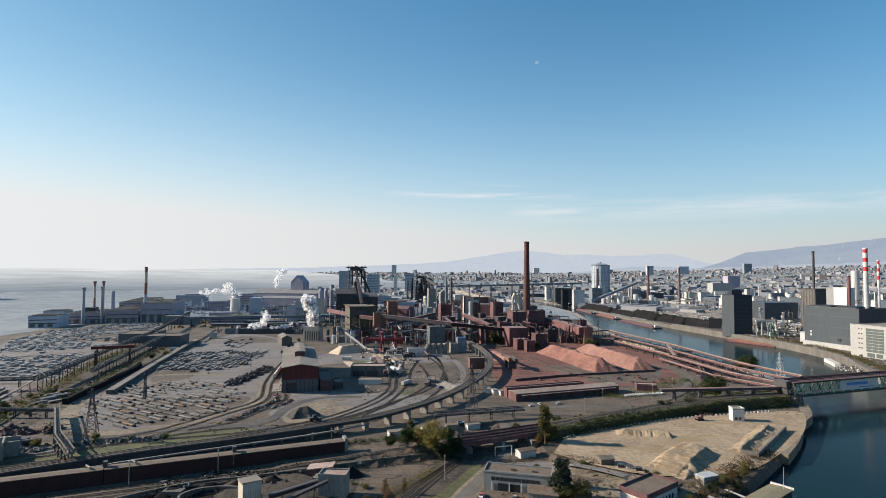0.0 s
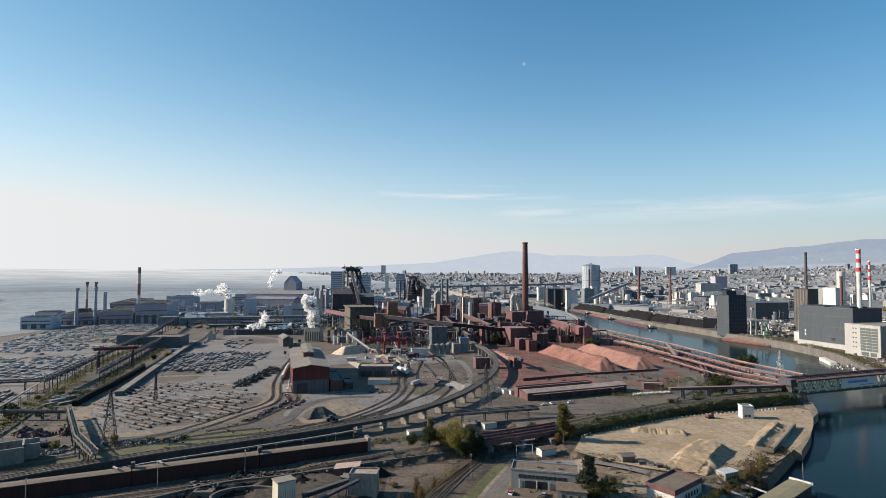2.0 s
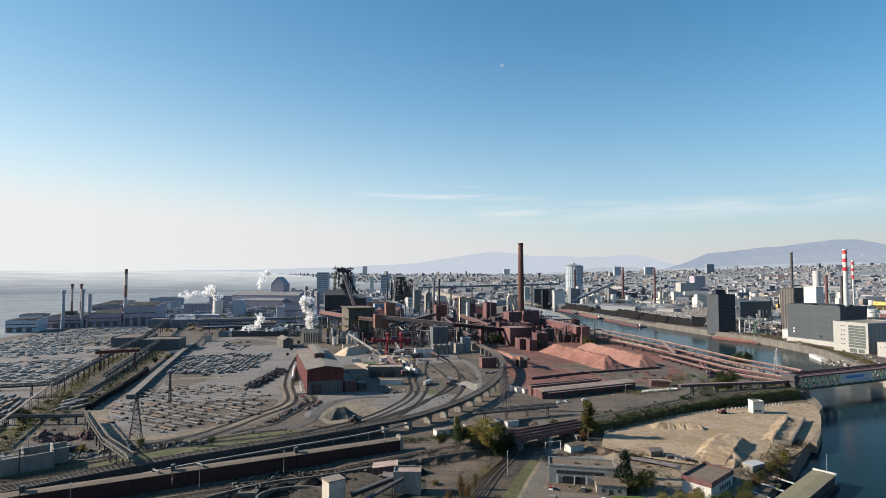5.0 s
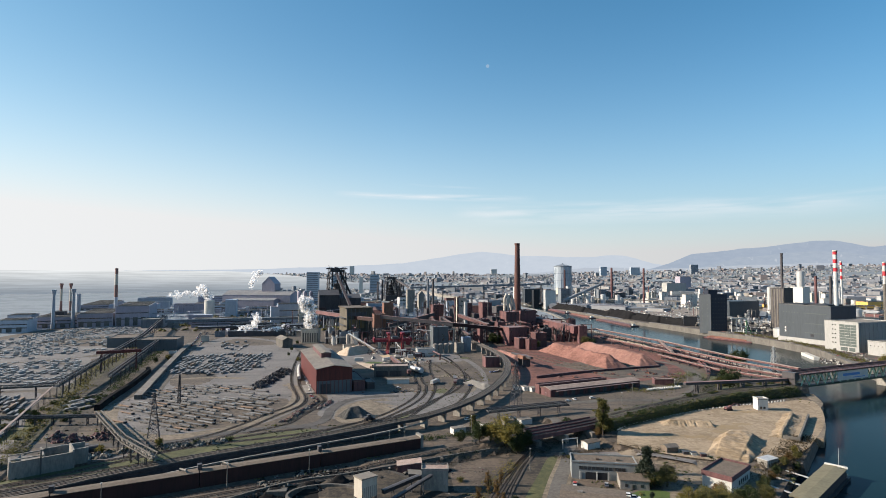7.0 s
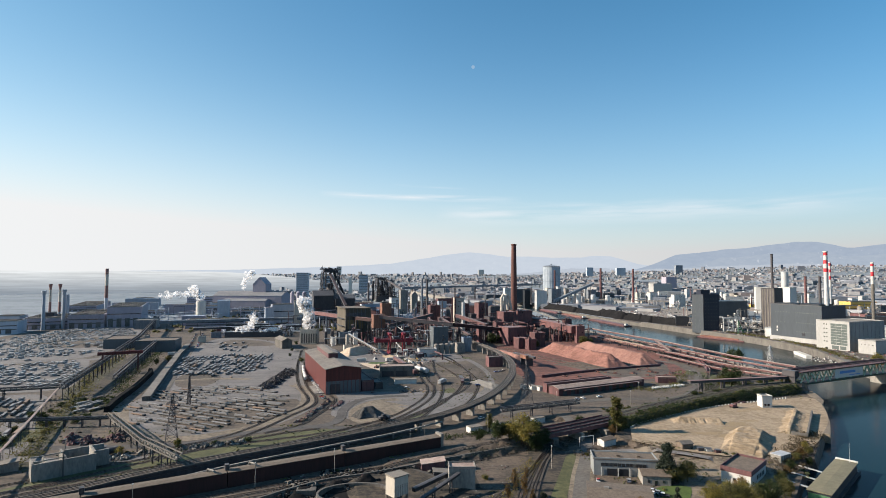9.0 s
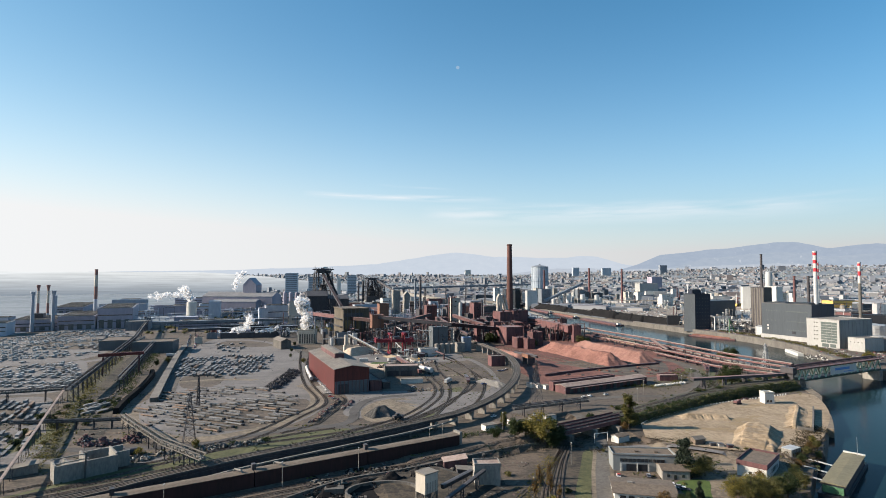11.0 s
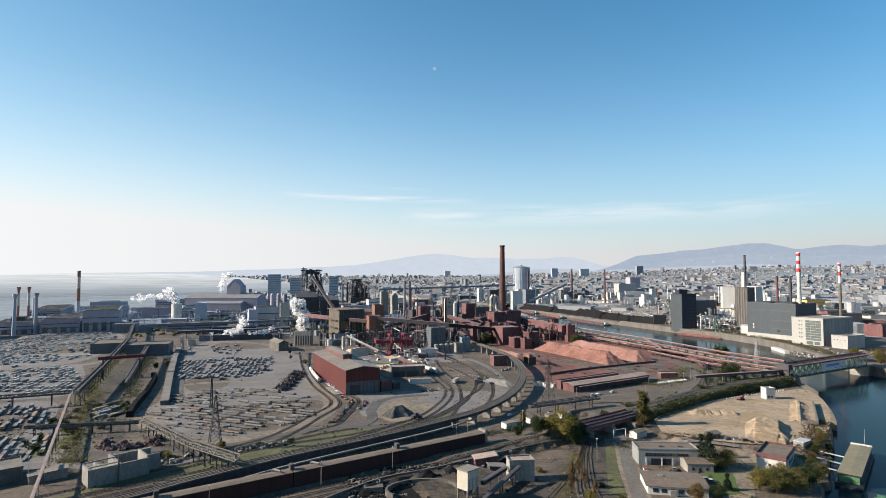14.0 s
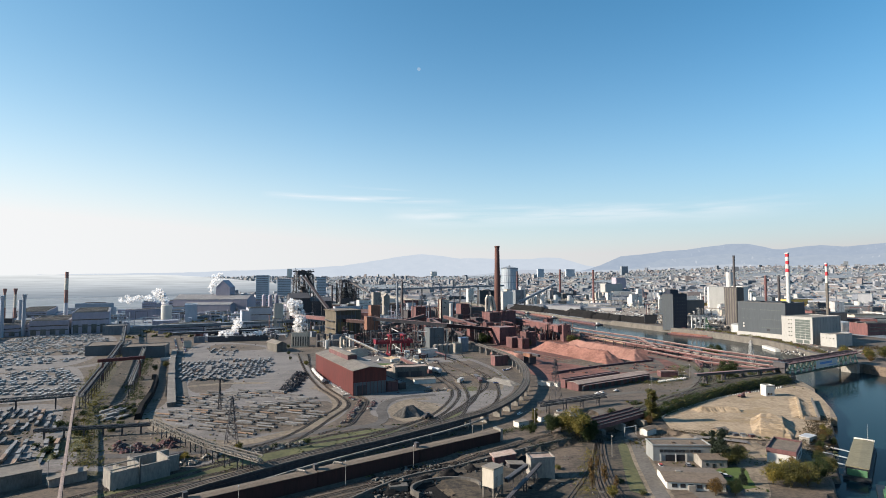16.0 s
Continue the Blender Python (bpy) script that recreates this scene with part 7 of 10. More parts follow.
# ---- ore, coal and sand heaps ----
def heap(name, pts, half, h, material, label, seed=0, rough=0.6, z=None, step=2.0, flat=0.15, gully=0.0, cliff=1.0, cross=17, ramp=1.0):
    """A ridge-shaped heap along a line: steep sides at the angle of repose, uneven crest."""
    line = curve_pts(pts, step)
    n, k = len(line), cross
    verts, faces = [], []
    for i, p in enumerate(line):
        a, b = line[max(i - 1, 0)], line[min(i + 1, n - 1)]
        d = math.hypot(b[0] - a[0], b[1] - a[1]) or 1
        sx, sy = (b[1] - a[1]) / d, -(b[0] - a[0]) / d
        run = min(i, n - 1 - i) * step
        end = min(1.0, i * step / (half * ramp), (n - 1 - i) * step / (half * cliff))
        for j in range(k):
            u = -1 + 2 * j / (k - 1)
            f = max(0.0, min(1.0, (1 - abs(u)) / (1 - flat)))
            nz = noise.noise((p[0] * 0.09 + seed, p[1] * 0.09, u * 1.5)) + 0.5 * noise.noise((p[0] * 0.3, p[1] * 0.3 + seed, u * 4))
            gl = gully * (abs(noise.noise((i * step * 0.3, seed, 0.5 * u))) + 0.8 * abs(noise.noise((i * step * 0.9, seed + 5, u))) + 0.3 * abs(noise.noise((i * step * 2.0, seed + 9, 2 * u)))) * f * (1 - 0.7 * (f > 0.95))
            zz = max(0.0, min(f, end) * h * (1 + 0.12 * nz) - gl) if 0 < j < k - 1 and 0 < i < n - 1 else -0.3
            w = half * (0.85 + 0.15 * end) * (1 + 0.06 * nz)
            x, y = p[0] + sx * u * w, p[1] + sy * u * w
            verts.append((x, y, (gz(p[0], p[1]) if z is None else z) + zz + rough * 0.3 * nz * (f > 0.05)))
    for i in range(n - 1):
        for j in range(k - 1):
            q = i * k + j
            faces.append((q, q + 1, q + k + 1, q + k))
    me = bpy.data.meshes.new(name)
    me.from_pydata(verts, [], faces)
    me.materials.append(M[material])
    me.polygons.foreach_set("use_smooth", [True] * len(faces))
    return tagged(new(name, me), label, "heap", kind="")


def scrap(x, y, r, h, n, materials, label, seed, name="scrap_pile", z=None, long=1.0):
    """A pile of jumbled metal pieces."""
    q = random.Random(seed)
    bm = bmesh.new()
    for k in range(n):
        a, d = q.uniform(0, 6.28), r * q.random() ** 0.6
        top = h * (1 - d / r) * q.uniform(0.3, 1.0)
        m = Matrix.Translation((d * math.cos(a) * long, d * math.sin(a), top)) @ Euler((q.uniform(-0.8, 0.8), q.uniform(-0.8, 0.8), q.uniform(0, 3.1))).to_matrix().to_4x4()
        u, v, w = q.uniform(0.3, 1.3), q.uniform(0.2, 0.8), q.uniform(0.15, 0.7)
        f0 = len(bm.faces)
        if q.random() < 0.35:
            before = set(bm.verts)
            tube(bm, [(0, 0, -w, v), (0, 0, w, v * 0.9)], 9)
            for vert in set(bm.verts) - before:
                vert.co = m @ vert.co
        else:
            box(bm, -u, -v, -w, u, v, w, m)
        bm.faces.ensure_lookup_table()
        mi = q.randrange(len(materials))
        for f in bm.faces[f0:]:
            f.material_index = mi
    return solid(name, bm, [M[c] for c in materials], label, "scrap pile", kind="stuff", at=pose(x, y, gz(x, y) if z is None else z))


heap("ore_mound", [(117, 625), (126, 600), (140, 550), (151, 500)], 15, 10.5, "ore_mid", "long ridge of reddish iron ore", 1, gully=1.5, step=1.2, cross=31)
heap("ore_mound", [(163, 640), (172, 600), (182, 550), (188, 508)], 14, 10, "ore_pale", "long ridge of pinkish pale ore", 2, gully=1.5, step=1.2, cross=31)
ow = thing("ore_wall", 100, 470, 0, 0, "low dark red retaining wall along the ore field", "wall")
part("wall_face", sweep(bmesh.new(), lo(ow, [(60, 458, 0), (100, 476, 0), (150, 492, 0), (196, 505, 0)]), [(-0.6, -1), (-0.6, 1.8), (0.6, 1.8), (0.6, -1)]), M["rust"], ow)
heap("ore_mound", [(52, 600), (60, 570), (66, 545)], 9, 6, "ore_pale", "small ridge of brownish ore", 3)
heap("ore_mound", [(240, 720), (246, 680), (252, 640)], 8, 5, "sand", "ochre heap beside the canal", 6)
heap("ore_mound", [(200, 735), (214, 700)], 8, 5, "ore", "dark red ore heap beside the canal", 7)
for i, (a, b, hf, hh) in enumerate((((346, 1600), (366, 1400), 13, 8), ((368, 1420), (386, 1230), 16, 12), ((388, 1260), (400, 1110), 14, 9), ((402, 1150), (414, 1030), 18, 14.5), ((414, 1050), (430, 950), 15, 11), ((430, 975), (447, 880), 14, 10), ((418, 1010), (424, 985), 13, 14))):
    heap("coal_mound", [a, ((a[0] + b[0]) / 2 + 4, (a[1] + b[1]) / 2), b], hf, hh, "coal", "black ridge of coal on the far quay", 60 + i, rough=3.0, step=3, flat=0.04)
heap("coal_mound", [(452, 1130), (462, 1040), (480, 960)], 12, 7, "coal", "black coal heap behind the quay", 9, rough=1.5, step=5)
heap("sand_mound", [(96, 311), (110, 309), (127, 304)], 6.5, 2.8, "sand", "pale sand heap with a dark eroded face", 10, z=0.1, gully=1.9, step=0.6, flat=0.1, cliff=0.3, rough=0.4, cross=41)
heap("sand_mound", [(99, 249), (108, 258), (119, 270), (131, 283)], 11.5, 4.4, "sand", "big flat-topped sand heap with gullied sides and a ramp", 11, z=0.1, gully=2.4, step=0.6, flat=0.5, rough=0.5, cross=51, ramp=1.6, cliff=0.45)
heap("sand_mound", [(148, 277), (166, 296), (184, 315), (194, 326)], 6.0, 2.6, "sand", "long sand heap with gullied face against a concrete wall", 12, z=0.1, gully=2.4, step=0.6, flat=0.12, cross=41, rough=0.4)
wl_ = thing("concrete_wall", 155.5, 271.5, 0.1, 47, "low concrete wall holding back a sand heap", "wall")
part("wall_panel", cube(0, -0.5, -0.3, 62, 0.5, 2.6), M["dark_concrete"], wl_)
part("end_wall", cube(-0.6, -0.3, -0.3, -0.05, 7.5, 2.2), M["dark_concrete"], wl_)
heap("slag_mound", [(-97, 340), (-91, 344), (-85, 345), (-80, 343)], 6.2, 6.4, "slag", "big dark grey slag heap beside the road loop", 13, gully=0.8, rough=0.8, step=1.0, flat=0.1, cross=31)
heap("gravel_mound", [(-122, 600), (-112, 612), (-100, 622), (-88, 628)], 11, 8, "works_sand", "pale sand heap in the works yard", 14, gully=0.6, step=1.0, cross=25)
heap("gravel_mound", [(-4, 446), (4, 436), (13, 418)], 7, 2.8, "concrete", "pale gravel heap inside the viaduct curve", 15, gully=0.7, step=0.8, cross=25)
heap("coal_mound", [(-72, 540), (-66, 543), (-61, 543)], 5, 3.6, "slag", "dark heap in the works yard", 17, gully=0.6, step=0.8, cross=25)
heap("gravel_mound", [(-74, 600), (-60, 570), (-40, 560)], 8, 2.5, "sand", "low bank of pale sand", 16)
for i, (a, b, hh) in enumerate((((-120, 227), (-106, 231), 2.6), ((-106, 231), (-93, 235), 3.4), ((-94, 236), (-82, 239), 4.2), ((-81, 240), (-70, 243), 3.6), ((-48, 249), (-38, 253), 4.2))):
    heap("coal_mound", [a, ((a[0] + b[0]) / 2, (a[1] + b[1]) / 2 - 1), b], 5.0, hh, "coal", "rough dark coal heap against the retaining wall", 20 + i, z=-2, rough=2.2, step=0.7, gully=1.0, cross=25)
rk = random.Random(19)
for k in range(16):
    t = k / 15
    scrap(-120 + 52 * t + rk.uniform(-2, 2), 226 + 15 * t + rk.uniform(-3, 1.5), rk.uniform(1.6, 3.0), rk.uniform(1.0, 2.6), 46, ["coal", "coal", "slag", "coal_dirt"], "rough lumps of coal and clinker", 420 + k, name="coal_lumps", z=-1.9)
for k in range(6):
    scrap(-171 + k * 1.4, 440 + k * 13, 8, 5.5, 100, ["dark_steel", "black_clad", "dark_steel"], "dark tangled pile of scrap metal", 100 + k)
for k in range(9):
    scrap(-200 + k * 5.6, 284 + k * 1.5, 3.0, 1.8, 34, ["concrete", "dark_concrete", "coal_dirt", "dark_concrete"], "bank of weathered rubble beside the railway", 120 + k)
for k in range(3):
    scrap(-213 + k * 4, 276 + k * 0.5, 3.0, 3.0, 40, ["concrete", "dark_concrete", "cream"], "heap of pale rubble beside the track", 140 + k)

# ---- steel slabs in the yards ----
def slab_mesh(seed, L, W, layers, rusty, dark_end=False):
    """A stack of cast slabs on timbers."""
    r = random.Random(seed)
    bm = bmesh.new()
    for u in (-0.32, 0.32):
        box(bm, -W / 2 - 0.1, u * L - 0.25, -0.2, W / 2 + 0.1, u * L + 0.25, 0.25)
    if dark_end:
        box(bm, -W / 2 - 0.3, L / 2 - 0.2, -0.2, W / 2 + 0.3, L / 2 + 1.3, 0.9)
    for f in bm.faces:
        f.material_index = 1
    for k in range(layers):
        a, b = r.uniform(-0.15, 0.15), r.uniform(-0.5, 0.5)
        box(bm, -W / 2 + a, -L / 2 + b, 0.25 + k * 0.5, W / 2 + a, L / 2 + b * 0.4, 0.7 + k * 0.5)
    return mesh_of(bm, [M["slab_rust"] if rusty else M["slab"], M["black_clad"]], "steel_slab")


SLABS = [slab_mesh(k, 10.5 - (k % 3) * 1.2, 1.6 + 0.25 * (k % 2), 1 + k % 4, k % 14 == 3) for k in range(14)]
BARS = [slab_mesh(40 + k, 13.5 - (k % 4) * 1.5, 1.25, 1 + (k % 2), k == 2, k % 2 == 0) for k in range(10)]
rnd = random.Random(11)


def slab_field(poly, du, dv, yaw, meshes, fill, label, group, name="steel_slab", skew=0.3):
    c, s = math.cos(radians(yaw)), math.sin(radians(yaw))
    us = [x * c + y * s for x, y in poly]
    vs = [-x * s + y * c for x, y in poly]
    n = 0
    v = min(vs)
    row = 0
    while v < max(vs):
        u = min(us) + (row % 3) * du * skew
        while u < max(us):
            x, y = u * c - v * s, u * s + v * c
            x, y = x + rnd.uniform(-0.7, 0.7), y + rnd.uniform(-1.2, 1.2)
            dense = noise.noise((x * 0.05, y * 0.05, 7.7)) > -0.42
            if inside(np.array([x]), np.array([y]), poly)[0] and rnd.random() < fill and dense:
                ob = new(name, rnd.choice(meshes))
                ob.matrix_world = pose(x, y, gz(x, y) + 0.2, 0, 0, yaw - 90 + rnd.uniform(-2, 2))
                tagged(ob, label, "steel slab", group)
                n += 1
            u += dv
        v += du
        row += 1
    return n


slab_field([(-264, 496), (-290, 604), (-249, 618), (-202, 627), (-188, 532), (-205, 498), (-235, 490), (-270, 500)], 5.0, 12.5, 92, SLABS, 0.9, "stack of grey steel slabs lying on timbers", "slabs in the dense yard")
slab_field([(-250, 425), (-246, 441), (-196, 450), (-150, 415), (-143, 350), (-165, 328), (-195, 315), (-232, 340), (-246, 370)], 5.4, 15.5, -30, BARS, 0.95, "long grey steel slab lying flat in the yard", "slabs in the open yard")
slab_field([(-400, 400), (-338, 424), (-302, 372), (-268, 298), (-300, 285), (-400, 300)], 5.2, 10.5, 108, SLABS, 0.94, "weathered steel slab stack in the yard", "slabs near the pipe bridge")
slab_field([(-290, 402), (-276, 410), (-263, 378), (-276, 371)], 4.5, 9, 60, SLABS, 0.8, "stack of pale slabs beside the dark wall", "slabs beside the dark wall")
slab_field([(-286, 725), (-256, 755), (-236, 650), (-265, 654)], 9, 14, 92, SLABS, 0.55, "small stack of steel slabs", "slabs beside the road")


def slab_stuff(name, poly, du, dv, yaw, fill, label, seed):
    """Rows of far slabs, too many to count."""
    r = random.Random(seed)
    c, s = math.cos(radians(yaw)), math.sin(radians(yaw))
    us, vs = [x * c + y * s for x, y in poly], [-x * s + y * c for x, y in poly]
    verts, faces = [], []
    v = min(vs)
    while v < max(vs):
        u = min(us) + r.uniform(0, 1.2)
        while u < max(us):
            x, y = u * c - v * s, u * s + v * c
            lane = int((v - min(vs)) / du) % 9 == 8
            if not lane and r.random() < fill and inside(np.array([x]), np.array([y]), poly)[0] and noise.noise((x * 0.03, y * 0.03, 2.2)) > -0.3:
                L, W, H = r.uniform(2.8, 3.9), r.uniform(0.65, 0.95), r.choice((0.6, 0.9, 1.3, 1.8))
                k = len(verts)
                for z in (0, H):
                    for a, b in ((-L, -W), (L, -W), (L, W), (-L, W)):
                        verts.append((x + a * c - b * s, y + a * s + b * c, z + 0.05))
                faces += [[k + i for i in f] for f in ((4, 5, 6, 7), (0, 1, 5, 4), (1, 2, 6, 5), (2, 3, 7, 6), (3, 0, 4, 7))]
            u += dv
        v += du
    me = bpy.data.meshes.new(name)
    me.from_pydata(verts, [], faces)
    me.materials.append(M["slab_stuff"])
    tagged(new(name, me), label, "steel slabs", kind="stuff")


slab_stuff("slab_rows", [(-480, 556), (-415, 584), (-392, 600), (-348, 520), (-330, 460), (-369, 445), (-420, 475)], 4.4, 12.5, 80, 0.8, "rows of grey steel slabs in a gravel yard", 1)
slab_stuff("slab_rows", [(-560, 705), (-585, 790), (-570, 930), (-500, 955), (-440, 848), (-400, 660), (-432, 596), (-490, 599)], 4.4, 12.5, 74, 0.72, "long rows of dark steel slabs beside the mills", 2)

# ---- coal handling in the lower yard ----
hp = thing("coal_hopper", -75.9, 206, -2, 37, "pale grey hopper tower on concrete legs", "hopper tower")
part("bunker", cube(0, 0, 5.6, 7.0, 5.6, 13.0), M["cream"], hp)
part("roof", prism(bmesh.new(), [(-0.3, 13.01), (7.3, 13.01), (7.3, 13.3), (-0.3, 13.6)], -0.3, 5.9), M["pale_roof"], hp)
for k in range(8):
    part("cladding_rib", cube(0.2 + k * 0.9, -0.12, 5.7, 0.36 + k * 0.9, -0.01, 10), M["concrete"], hp)
for x in (0.3, 6.7):
    for y in (0.3, 5.3):
        part("leg", cube(x - 0.3, y - 0.3, -0.6, x + 0.3, y + 0.3, 5.59), M["dark_concrete"], hp)
part("brace", beam(bmesh.new(), (0.3, 0.3, 0.2), (6.7, 0.3, 5.4), 0.3), M["dark_concrete"], hp)
part("brace", beam(bmesh.new(), (6.7, 0.3, 0.2), (0.3, 0.3, 5.4), 0.3), M["dark_concrete"], hp)
part("chute", prism(bmesh.new(), [(1.5, 5.58), (5.5, 5.58), (4.2, 2.6), (2.8, 2.6)], 1.5, 4.5), M["dark_steel"], hp)
building("grey_shed", -52, 225.5, 11.3, 7, 9.0, -4, "concrete", "pink_roof", "grey concrete screening house in the coal yard", z=-2)
building("tin_shed", -62, 248, 11, 6.5, 3.4, 0, "rust", "pink_roof", "brown shed with a pale sloping roof", z=-2, kind="mono", rise=1.2)
building("tin_shed", -57, 240, 8, 5, 2.6, 0, "dark_steel", "pale_roof", "low lean-to shed with pale roof", z=-2, kind="mono", rise=-0.8)
gallery("belt_conveyor", (-72, 200, 1), (-48, 224, 5.0), 1.3, 0.8, "dark_steel", "dark_steel", "sloping belt conveyor in the coal yard", legs=3, leg_w=0.35)
gallery("belt_conveyor", (-68, 213, 3), (-53, 228, 3), 1.6, 1.4, "dark_steel", "dark_steel", "short dark belt conveyor between sheds", legs=2, leg_w=0.3)
ring = thing("ring_bunker", -92, 222, -2, 0, "low curved concrete ring wall around a dark pit", "bunker")
bm = bmesh.new()
arc = [(15 * math.cos(radians(a)), 9.5 * math.sin(radians(a)), 0) for a in range(-20, 215, 9)]
part("ring_wall", sweep(bm, arc, [(-0.5, -1), (-0.5, 2.6), (0.5, 2.6), (0.5, -1)]), M["dark_concrete"], ring)
part("pit_floor", tube(bmesh.new(), [(0, 0, 0.05, 9.0), (0, 0, 0.2, 9.0)], 24), M["coal"], ring)
part("slab_house", cube(-24, 3, -0.2, -16, 7, 2.6), M["dark_concrete"], ring)
# retaining wall of the railway
rw = thing("retaining_wall", -83, 244.5, -2, 0, "dark stained retaining wall below the railway", "wall")
part("wall_face", sweep(bmesh.new(), lo(rw, [(p[0], p[1], -2) for p in curve_pts([(-150, 203), (-111, 234), (-83, 244), (-38, 263), (-6, 275)], 4)]), [(-0.5, -1), (-0.5, 2.7), (0.4, 2.7), (0.4, -1)]), M["dark_concrete"], rw)

# concrete bunkers beside the slab yard
cb = thing("concrete_bunker", -231, 248.6, 0, 34.9, "open concrete bunker with tall pale partition walls", "bunker")
part("front_wall", cube(0, 0, -1, 24, 0.8, 7.2), M["concrete"], cb)
part("side_wall", cube(0, 0.81, -1, 0.8, 10, 7.4), M["concrete"], cb)
part("side_wall", cube(5, 0.81, -1, 5.7, 14, 7.0), M["concrete"], cb)
part("side_wall", cube(12, 0.81, -1, 12.8, 18, 7.4), M["concrete"], cb)
part("side_wall", cube(23.2, 0.81, -1, 24, 14, 8), M["concrete"], cb)
part("back_wall", cube(12.81, 17.4, -1, 30, 18.2, 6.5), M["concrete"], cb)
part("side_wall", cube(24.01, 5, -1, 30, 5.7, 7), M["concrete"], cb)
part("floor_slab", cube(0.81, 0.81, 0.05, 23, 17, 0.3), M["dark_concrete"], cb)
for y in (2, 10):
    part("top_beam", cube(0.5, y, 7.41, 13, y + 0.5, 7.9), M["concrete"], cb)
part("mast", cube(11, -1.0, -0.5, 11.6, -0.4, 11), M["dark_concrete"], cb)
building("tin_shed", -284, 252, 24, 18, 5.5, 30, "dark_concrete", "grey_roof", "low grey workshop with flat roof", kind="flat")
building("tin_shed", -258, 258, 14, 6, 3.2, 30, "concrete", "pale_roof", "low pale shed beside the pipe bridge", kind="mono", rise=0.8)
ta = thing("steel_tank", -214, 284, 0, 25, "dark rusty horizontal tank beside a small tree", "tank")
part("barrel", pipe(bmesh.new(), [(-4, 0, 1.8), (4, 0, 1.8)], 1.7, 14), M["dark_steel"], ta)
for x in (-2.5, 2.5):
    part("saddle", cube(x - 0.4, -1.2, -0.4, x + 0.4, 1.2, 0.4), M["concrete"], ta)
building("booth", -226, 284, 8, 4, 2.8, 20, "dark_steel", "dark_steel", "small dark hut beside the gravel track")
for k, (x, y, r) in enumerate(((-247, 308, 3.2), (-240, 312, 2.6), (-236, 304, 3.2), (-231, 306, 2.8), (-227, 311, 3.2), (-224, 316, 3.8), (-250, 316, 2.8), (-222, 307, 2.4), (-243, 304, 2.4))):
    scrap(x, y, r, r * 0.95, 46, ["rust", "dark_steel", "rust"], "rusty pile of scrap moulds in the yard", 150 + k)

# long low gallery with a pale flat roof along the slab yard
lw = thing("yard_gallery", -246, 402, 0, 0, "long low gallery with a pale flat roof beside the slab yard", "gallery")
gl_ = [(-246, 402, 0), (-272, 505, 0), (-300, 620, 0), (-317, 700, 0)]
part("wall", sweep(bmesh.new(), lo(lw, gl_), [(-2.6, -1), (-2.6, 2.7), (2.6, 2.7), (2.6, -1)]), M["dark_concrete"], lw)
part("roof", sweep(bmesh.new(), lo(lw, gl_), [(-2.8, 2.71), (-2.8, 2.95), (2.8, 2.95), (2.8, 2.71)]), M["grey_roof"], lw)

# curved dark wall and sheds in the slab yards
cw = thing("yard_wall", -273, 460, 0, 0, "dark curved storage wall in the slab yard", "wall")
part("wall_face", sweep(bmesh.new(), lo(cw, [(p[0], p[1], 0) for p in curve_pts([(-258, 372), (-264, 400), (-272, 450), (-284, 505), (-290, 520)], 4)]), [(-2.2, -1), (-1.4, 3.4), (1.4, 3.4), (2.2, -1)]), M["coal"], cw)

# ---- long brick store and small houses along the curved road ----
building("long_store", 46, 398, 66, 5, 6.0, 20.5, "rust", "rust_roof", "narrow dark-roofed store behind the long store")
st = building("long_store", 51, 385, 88, 12, 5.2, 20.5, "rust", "pink_roof", "long low store with a dusty pinkish roof", kind="gable", rise=1.2, along="x")
part("loading_canopy", cube(4, -2.6, 4.2, 84, -0.05, 4.5), M["rust_roof"], st)
for k in range(11):
    part("gate", cube(4 + k * 7.6, -0.2, 0, 7.4 + k * 7.6, -0.02, 3.4), M["dark_steel"], st)
part("end_wall", cube(-0.12, 0.4, 0, -0.01, 11.6, 4.6), M["rust"], st)
building("brick_house", 150, 424, 15, 8, 4.2, -12, "rust", "pink_roof", "small brick-red shed beside the curved road")
for k in range(3):
    building("small_store", 42 - k * 5, 404 + k * 4, 4, 6, 3, 15, "white", "pale_roof", "small white store container beside the long store")
for k in range(34):
    x, y = 134 + (k % 17) * 1.9 + rnd.uniform(-0.5, 0.5), 402 + (k % 17) * 0.5 + (k // 17) * 2.6 + rnd.uniform(-0.4, 0.4)
    ob = new("white_bale", bpy.data.meshes["white_bale"] if "white_bale" in bpy.data.meshes else mesh_of(tube(bmesh.new(), [(0, 0, -0.1, 0.6), (0, 0, 0.2, 0.8), (0, 0, 1.2, 0.8), (0, 0, 1.5, 0.55)], 10), M["white"], "white_bale"))
    ob.matrix_world = pose(x, y, gz(x, y))
    tagged(ob, "white wrapped round bale beside the store", "bale", "white bales")
hg = building("low_hangar", -81, 474, 30, 15, 8.2, 1, "dark_concrete", "pink_roof", "low brown loading hall in the works yard")
for x in (2, 14):
    part("front_gate", cube(x, -0.2, 0, x + 10, -0.02, 5), M["dark_steel"], hg)
building("tin_shed", -69, 441, 18, 6, 3.6, 1, "white", "pale_roof", "long white container shed in front of the loading hall")
tk = thing("slag_pot_car", -43, 490, 0, -62, "large pale blue cylindrical torpedo wagon", "torpedo wagon")
part("barrel", pipe(bmesh.new(), [(-9, 0, 3.2), (-7, 0, 3.2), (-3, 0, 3.2), (3, 0, 3.2), (7, 0, 3.2), (9, 0, 3.2)], 2.2, 16), M["light_steel"], tk)
part("bogie", box(cube(-9, -1.4, 0, -4, 1.4, 1.0), 4, -1.4, 0, 9, 1.4, 1.0), M["dark_steel"], tk)
